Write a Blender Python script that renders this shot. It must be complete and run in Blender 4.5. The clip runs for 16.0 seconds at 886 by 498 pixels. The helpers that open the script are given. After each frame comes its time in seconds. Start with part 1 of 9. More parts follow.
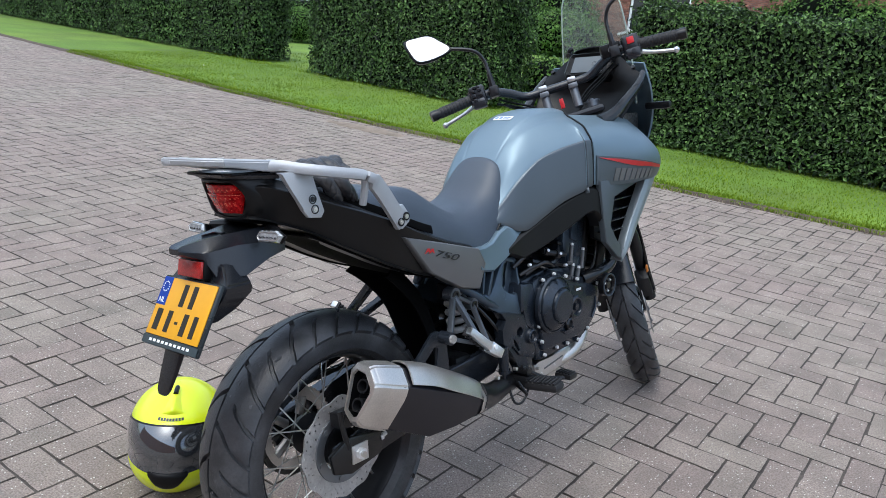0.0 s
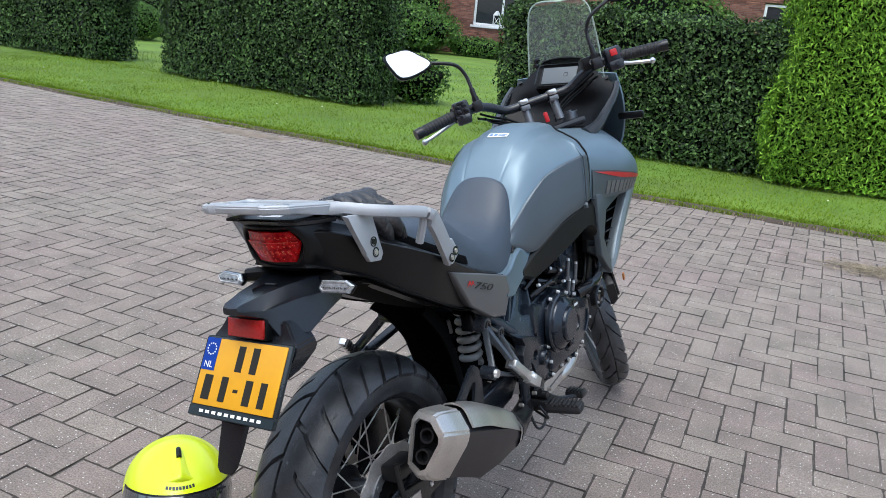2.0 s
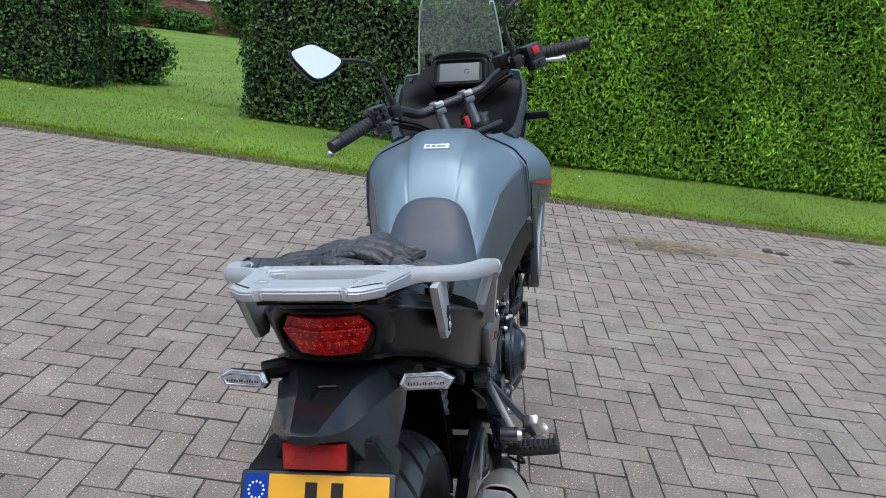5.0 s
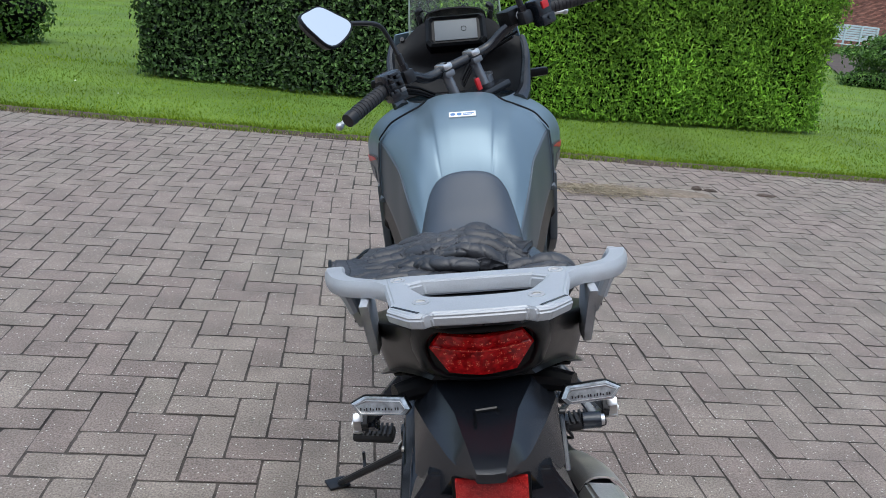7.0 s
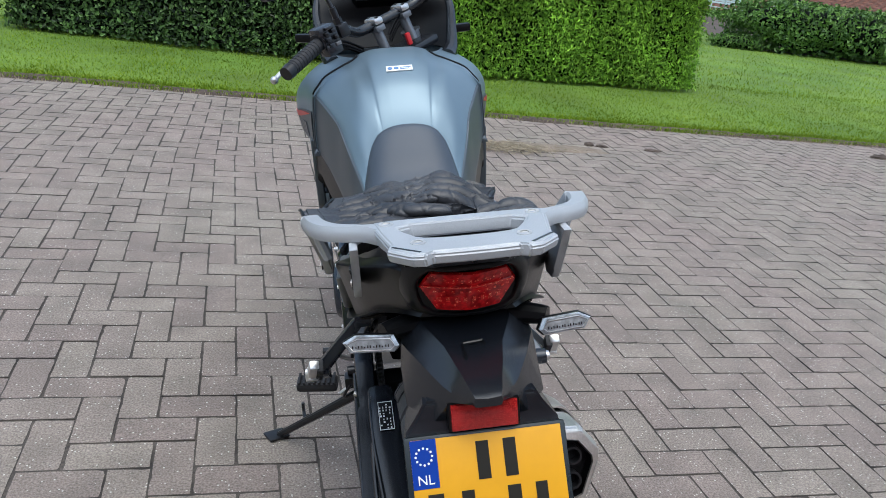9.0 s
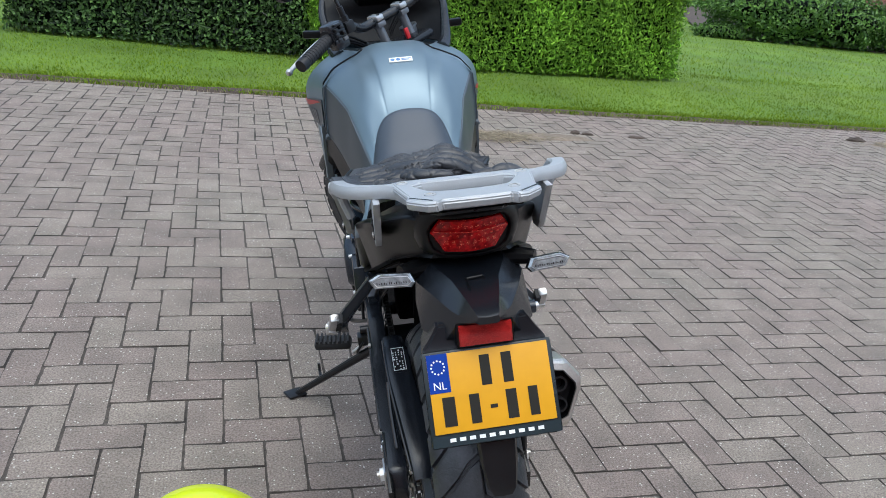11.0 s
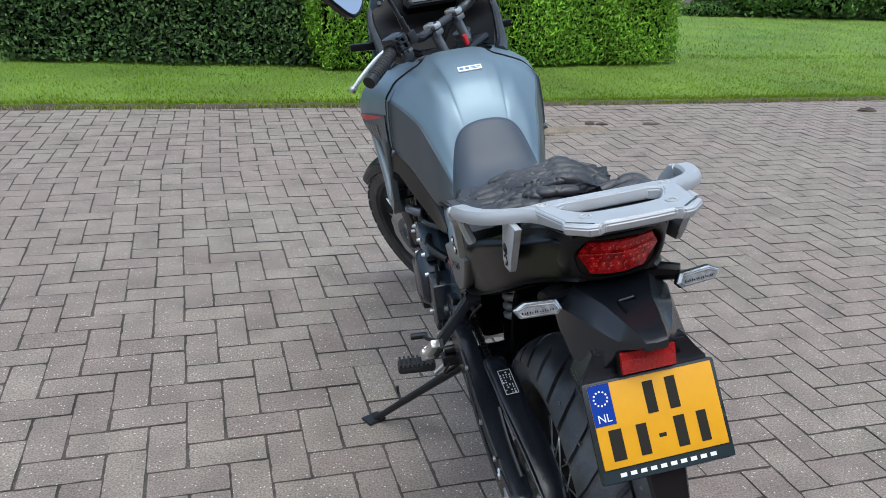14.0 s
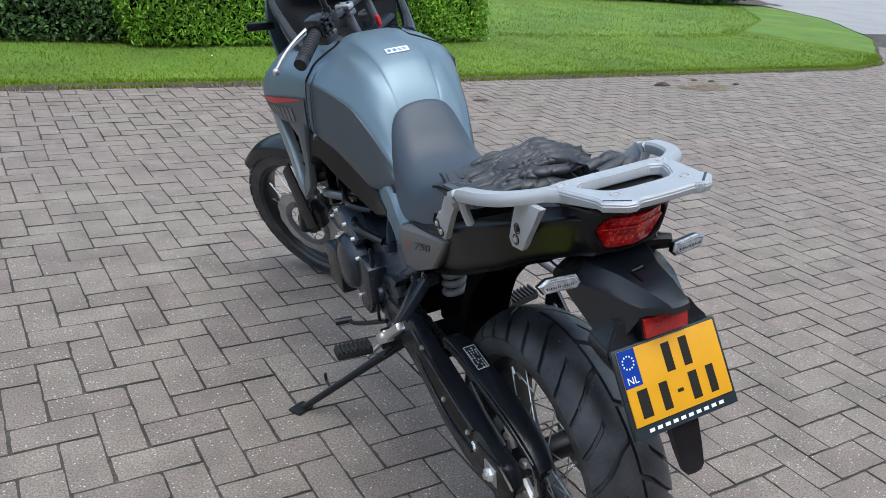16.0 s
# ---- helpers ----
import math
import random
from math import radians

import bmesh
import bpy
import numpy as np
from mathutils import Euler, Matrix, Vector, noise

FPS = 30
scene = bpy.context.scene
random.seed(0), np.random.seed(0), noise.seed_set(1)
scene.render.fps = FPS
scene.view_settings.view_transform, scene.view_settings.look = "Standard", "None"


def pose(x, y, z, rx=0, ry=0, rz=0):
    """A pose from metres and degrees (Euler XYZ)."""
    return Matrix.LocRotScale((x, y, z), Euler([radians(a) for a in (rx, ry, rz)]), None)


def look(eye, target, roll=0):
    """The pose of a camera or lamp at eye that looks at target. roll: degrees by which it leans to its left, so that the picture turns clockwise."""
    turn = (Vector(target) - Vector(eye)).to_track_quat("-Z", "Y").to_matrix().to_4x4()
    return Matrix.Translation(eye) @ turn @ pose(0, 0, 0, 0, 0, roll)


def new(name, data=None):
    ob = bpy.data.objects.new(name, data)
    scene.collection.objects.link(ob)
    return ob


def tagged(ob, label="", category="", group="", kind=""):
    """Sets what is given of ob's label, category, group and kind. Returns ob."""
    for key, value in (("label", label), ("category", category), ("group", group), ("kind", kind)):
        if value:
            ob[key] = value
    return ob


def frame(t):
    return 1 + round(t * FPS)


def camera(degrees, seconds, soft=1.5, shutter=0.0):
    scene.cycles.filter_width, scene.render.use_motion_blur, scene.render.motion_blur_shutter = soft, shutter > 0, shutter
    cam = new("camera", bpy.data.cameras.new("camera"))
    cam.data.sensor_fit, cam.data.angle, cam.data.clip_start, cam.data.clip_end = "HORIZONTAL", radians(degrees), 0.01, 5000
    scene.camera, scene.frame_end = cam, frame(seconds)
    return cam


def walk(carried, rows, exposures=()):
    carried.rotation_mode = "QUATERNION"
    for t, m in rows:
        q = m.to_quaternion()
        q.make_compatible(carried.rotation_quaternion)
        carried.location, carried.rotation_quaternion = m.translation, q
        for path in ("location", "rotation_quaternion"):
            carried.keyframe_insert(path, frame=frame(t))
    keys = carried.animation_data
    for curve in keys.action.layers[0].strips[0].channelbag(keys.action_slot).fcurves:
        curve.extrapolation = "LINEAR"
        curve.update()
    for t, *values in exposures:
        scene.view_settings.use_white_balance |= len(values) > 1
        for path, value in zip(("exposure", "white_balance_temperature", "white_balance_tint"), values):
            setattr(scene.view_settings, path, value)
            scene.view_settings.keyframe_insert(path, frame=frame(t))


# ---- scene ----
cam = camera(58.2, 16.0, soft=0.6)
PATH = [
    (0, (-0.1016, 0.0144, 1.4289), (-1.1040, 1.5506, 0.8740), 5.8),
    (0.5, (-0.2156, -0.0192, 1.4289), (-1.1462, 1.5650, 0.8817), 6.1),
    (1, (-0.3297, -0.0546, 1.4250), (-1.1912, 1.5697, 0.8836), 5.7),
    (1.5, (-0.4581, -0.0901, 1.4413), (-1.2276, 1.5813, 0.9047), 5.4),
    (2, (-0.5731, -0.1035, 1.4471), (-1.2593, 1.6033, 0.9104), 5.6),
    (2.5, (-0.6871, -0.0709, 1.4356), (-1.2851, 1.6713, 0.9056), 5.4),
    (3, (-0.8060, -0.0134, 1.4270), (-1.3129, 1.7585, 0.8989), 4.9),
    (3.5, (-0.9095, 0.0316, 1.4346), (-1.3244, 1.8266, 0.9056), 5.6),
    (4, (-1.0063, 0.0623, 1.4337), (-1.3292, 1.8755, 0.9027), 6.3),
    (4.5, (-1.1299, 0.0862, 1.4231), (-1.3263, 1.9205, 0.9018), 7),
    (4.7, (-1.1979, 0.0949, 1.4241), (-1.3148, 1.9368, 0.9075), 7.2),
    (6.8, (-1.6253, 0.2482, 1.4203), (-1.3829, 2.0518, 0.8175), 6.4),
    (7, (-1.6426, 0.2645, 1.4222), (-1.3905, 2.0633, 0.8098), 6.1),
    (7.5, (-1.6924, 0.2961, 1.4193), (-1.4059, 2.0786, 0.7772), 6),
    (8, (-1.7250, 0.3076, 1.3992), (-1.3474, 2.0642, 0.7331), 6.8),
    (8.5, (-1.7490, 0.2923, 1.3944), (-1.2708, 2.0211, 0.7188), 7.5),
    (9, (-1.7854, 0.2214, 1.4068), (-1.2621, 1.9387, 0.7350), 7.8),
    (11.3, (-1.8975, -0.0470, 1.4279), (-1.3541, 1.6598, 0.7475), 6.7),
    (11.5, (-1.9109, -0.0537, 1.4279), (-1.3685, 1.6541, 0.7475), 6.6),
    (12, (-1.9454, -0.0613, 1.4365), (-1.4078, 1.6483, 0.7561), 6.1),
    (12.5, (-1.9799, -0.0489, 1.4452), (-1.4461, 1.6608, 0.7638), 5.4),
    (13, (-2.0125, -0.0153, 1.4452), (-1.4806, 1.6943, 0.7628), 4.6),
    (13.5, (-2.0547, 0.0489, 1.4318), (-1.5257, 1.7605, 0.7485), 3.4),
    (14, (-2.0930, 0.1284, 1.4270), (-1.5343, 1.8285, 0.7408), 2.8),
    (14.5, (-2.1438, 0.1926, 1.4193), (-1.5276, 1.8668, 0.7197), 2.8),
    (15, (-2.2262, 0.2290, 1.4183), (-1.5036, 1.8573, 0.7101), 3.4),
    (15.5, (-2.3307, 0.2463, 1.4174), (-1.4653, 1.8026, 0.7101), 4.4),
    (16, (-2.4380, 0.2683, 1.4203), (-1.4528, 1.7528, 0.7140), 5.1),
]
walk(cam, [(t, look(eye, target, roll)) for t, eye, target, roll in PATH],
     [(0, 0.80, 5880, 4), (2.5, 0.78, 5880, 4), (4.7, 0.62, 5880, 4), (7, 0.47, 5880, 4), (8.5, 0.62, 5880, 3), (12, 0.62, 5880, 2), (16, 0.63, 5880, 2)])

# ---- world, sun, exposure ----
world = bpy.data.worlds.new("overcast_sky")
scene.world = world
world.use_nodes = True
wn, wl = world.node_tree.nodes, world.node_tree.links
sky = wn.new("ShaderNodeTexSky")
sky.sky_type, sky.sun_disc = "NISHITA", False
sky.sun_elevation, sky.sun_rotation = radians(72), radians(191)
sky.air_density, sky.dust_density, sky.ozone_density = 1.0, 4.0, 1.0
pale = wn.new("ShaderNodeHueSaturation")
pale.inputs["Saturation"].default_value = 0.80
wl.new(sky.outputs[0], pale.inputs["Color"])
wl.new(pale.outputs[0], wn["Background"].inputs[0])
wn["Background"].inputs[1].default_value = 0.172
sun = new("sun", bpy.data.lights.new("sun", "SUN"))
sun.data.energy, sun.data.angle, sun.data.color = 0.72, radians(120), (1.0, 0.975, 0.93)
sun.matrix_world = look((0, 0, 0), (0.06, 0.30, -0.95))


# ---- materials ----
def mat(name, col, rough=0.5, metal=0.0, vary=0.12, scale=8.0, grain=0.0, grain_scale=200.0, bump=0.0, bump_scale=150.0,
        coat=0.0, per_object=0.0, per_island=0.0, spec=0.5, vary_rough=0.08, speck=None, hue=None):
    """A surface with variation at two scales, relief and an optional lighter speckle."""
    m = bpy.data.materials.new(name)
    m.use_nodes = True
    n, l = m.node_tree.nodes, m.node_tree.links
    p = n["Principled BSDF"]
    p.inputs["Roughness"].default_value, p.inputs["Metallic"].default_value = rough, metal
    p.inputs["Coat Weight"].default_value, p.inputs["Specular IOR Level"].default_value = coat, spec
    p.inputs["Coat Roughness"].default_value = 0.1
    tc = n.new("ShaderNodeTexCoord")
    place = n.new("ShaderNodeVectorMath")
    l.new(tc.outputs["Object"], place.inputs[0])
    l.new(n.new("ShaderNodeObjectInfo").outputs["Location"], place.inputs[1])
    big = n.new("ShaderNodeTexNoise")
    big.inputs["Scale"].default_value, big.inputs["Detail"].default_value = scale, 5
    l.new(place.outputs[0], big.inputs["Vector"])
    ramp = n.new("ShaderNodeMapRange")
    ramp.inputs["From Min"].default_value, ramp.inputs["From Max"].default_value = 0.3, 0.7
    ramp.inputs["To Min"].default_value, ramp.inputs["To Max"].default_value = 1 - vary, 1 + vary
    l.new(big.outputs["Fac"], ramp.inputs["Value"])
    value = ramp.outputs[0]

    def times(v, src, lo, hi):
        r = n.new("ShaderNodeMapRange")
        r.inputs["To Min"].default_value, r.inputs["To Max"].default_value = lo, hi
        l.new(src, r.inputs["Value"])
        k = n.new("ShaderNodeMath")
        k.operation = "MULTIPLY"
        l.new(v, k.inputs[0])
        l.new(r.outputs[0], k.inputs[1])
        return k.outputs[0]
    if per_object:
        value = times(value, n.new("ShaderNodeObjectInfo").outputs["Random"], 1 - per_object, 1 + per_object)
    if per_island:
        value = times(value, n.new("ShaderNodeNewGeometry").outputs["Random Per Island"], 1 - per_island, 1 + per_island)
    if grain:
        g = n.new("ShaderNodeTexNoise")
        g.inputs["Scale"].default_value, g.inputs["Detail"].default_value = grain_scale, 3
        l.new(place.outputs[0], g.inputs["Vector"])
        value = times(value, g.outputs["Fac"], 1 - 2 * grain, 1 + 2 * grain)
    base = n.new("ShaderNodeRGB")
    base.outputs[0].default_value = col
    colour = base.outputs[0]
    if hue:
        other = n.new("ShaderNodeMix")
        other.data_type = "RGBA"
        other.inputs[7].default_value = hue[0]
        l.new(colour, other.inputs[6])
        if hue[1] == "island":
            l.new(n.new("ShaderNodeNewGeometry").outputs["Random Per Island"], other.inputs[0])
        elif hue[1] == "object":
            l.new(n.new("ShaderNodeObjectInfo").outputs["Random"], other.inputs[0])
        else:
            hn = n.new("ShaderNodeTexNoise")
            hn.inputs["Scale"].default_value = hue[1]
            hn.inputs["Detail"].default_value = 4
            l.new(place.outputs[0], hn.inputs["Vector"])
            hr = n.new("ShaderNodeMapRange")
            hr.inputs["From Min"].default_value, hr.inputs["From Max"].default_value = 0.38, 0.62
            l.new(hn.outputs["Fac"], hr.inputs["Value"])
            l.new(hr.outputs[0], other.inputs[0])
        colour = other.outputs[2]
    mul = n.new("ShaderNodeVectorMath")
    mul.operation = "SCALE"
    l.new(colour, mul.inputs[0])
    l.new(value, mul.inputs["Scale"])
    out = mul.outputs[0]
    if speck:
        sn = n.new("ShaderNodeTexVoronoi")
        sn.inputs["Scale"].default_value = speck[1]
        l.new(place.outputs[0], sn.inputs["Vector"])
        sep = n.new("ShaderNodeSeparateColor")
        l.new(sn.outputs["Color"], sep.inputs[0])
        near = n.new("ShaderNodeMath")
        near.operation = "LESS_THAN"
        near.inputs[1].default_value = speck[2]
        l.new(sn.outputs["Distance"], near.inputs[0])
        few = n.new("ShaderNodeMath")
        few.operation = "LESS_THAN"
        few.inputs[1].default_value = speck[3]
        l.new(sep.outputs[0], few.inputs[0])
        both = n.new("ShaderNodeMath")
        both.operation = "MULTIPLY"
        l.new(near.outputs[0], both.inputs[0])
        l.new(few.outputs[0], both.inputs[1])
        mx = n.new("ShaderNodeMix")
        mx.data_type = "RGBA"
        mx.inputs[7].default_value = speck[0]
        l.new(both.outputs[0], mx.inputs[0])
        l.new(out, mx.inputs[6])
        out = mx.outputs[2]
    l.new(out, p.inputs["Base Color"])
    if vary_rough:
        rr = n.new("ShaderNodeMapRange")
        rr.inputs["To Min"].default_value, rr.inputs["To Max"].default_value = max(rough - vary_rough, 0.02), min(rough + vary_rough, 1)
        l.new(big.outputs["Fac"], rr.inputs["Value"])
        l.new(rr.outputs[0], p.inputs["Roughness"])
    if bump:
        bn = n.new("ShaderNodeTexNoise")
        bn.inputs["Scale"].default_value, bn.inputs["Detail"].default_value = bump_scale, 4
        l.new(place.outputs[0], bn.inputs["Vector"])
        b = n.new("ShaderNodeBump")
        b.inputs["Strength"].default_value, b.inputs["Distance"].default_value = bump, 0.004
        l.new(bn.outputs["Fac"], b.inputs["Height"])
        l.new(b.outputs[0], p.inputs["Normal"])
    return m


def clear(name, col, rough=0.02, ior=1.45, alpha=0.0):
    """Clear plastic or glass."""
    m = bpy.data.materials.new(name)
    m.use_nodes = True
    p = m.node_tree.nodes["Principled BSDF"]
    p.inputs["Base Color"].default_value, p.inputs["Roughness"].default_value = col, rough
    p.inputs["Transmission Weight"].default_value, p.inputs["IOR"].default_value = 1.0 - alpha, ior
    return m


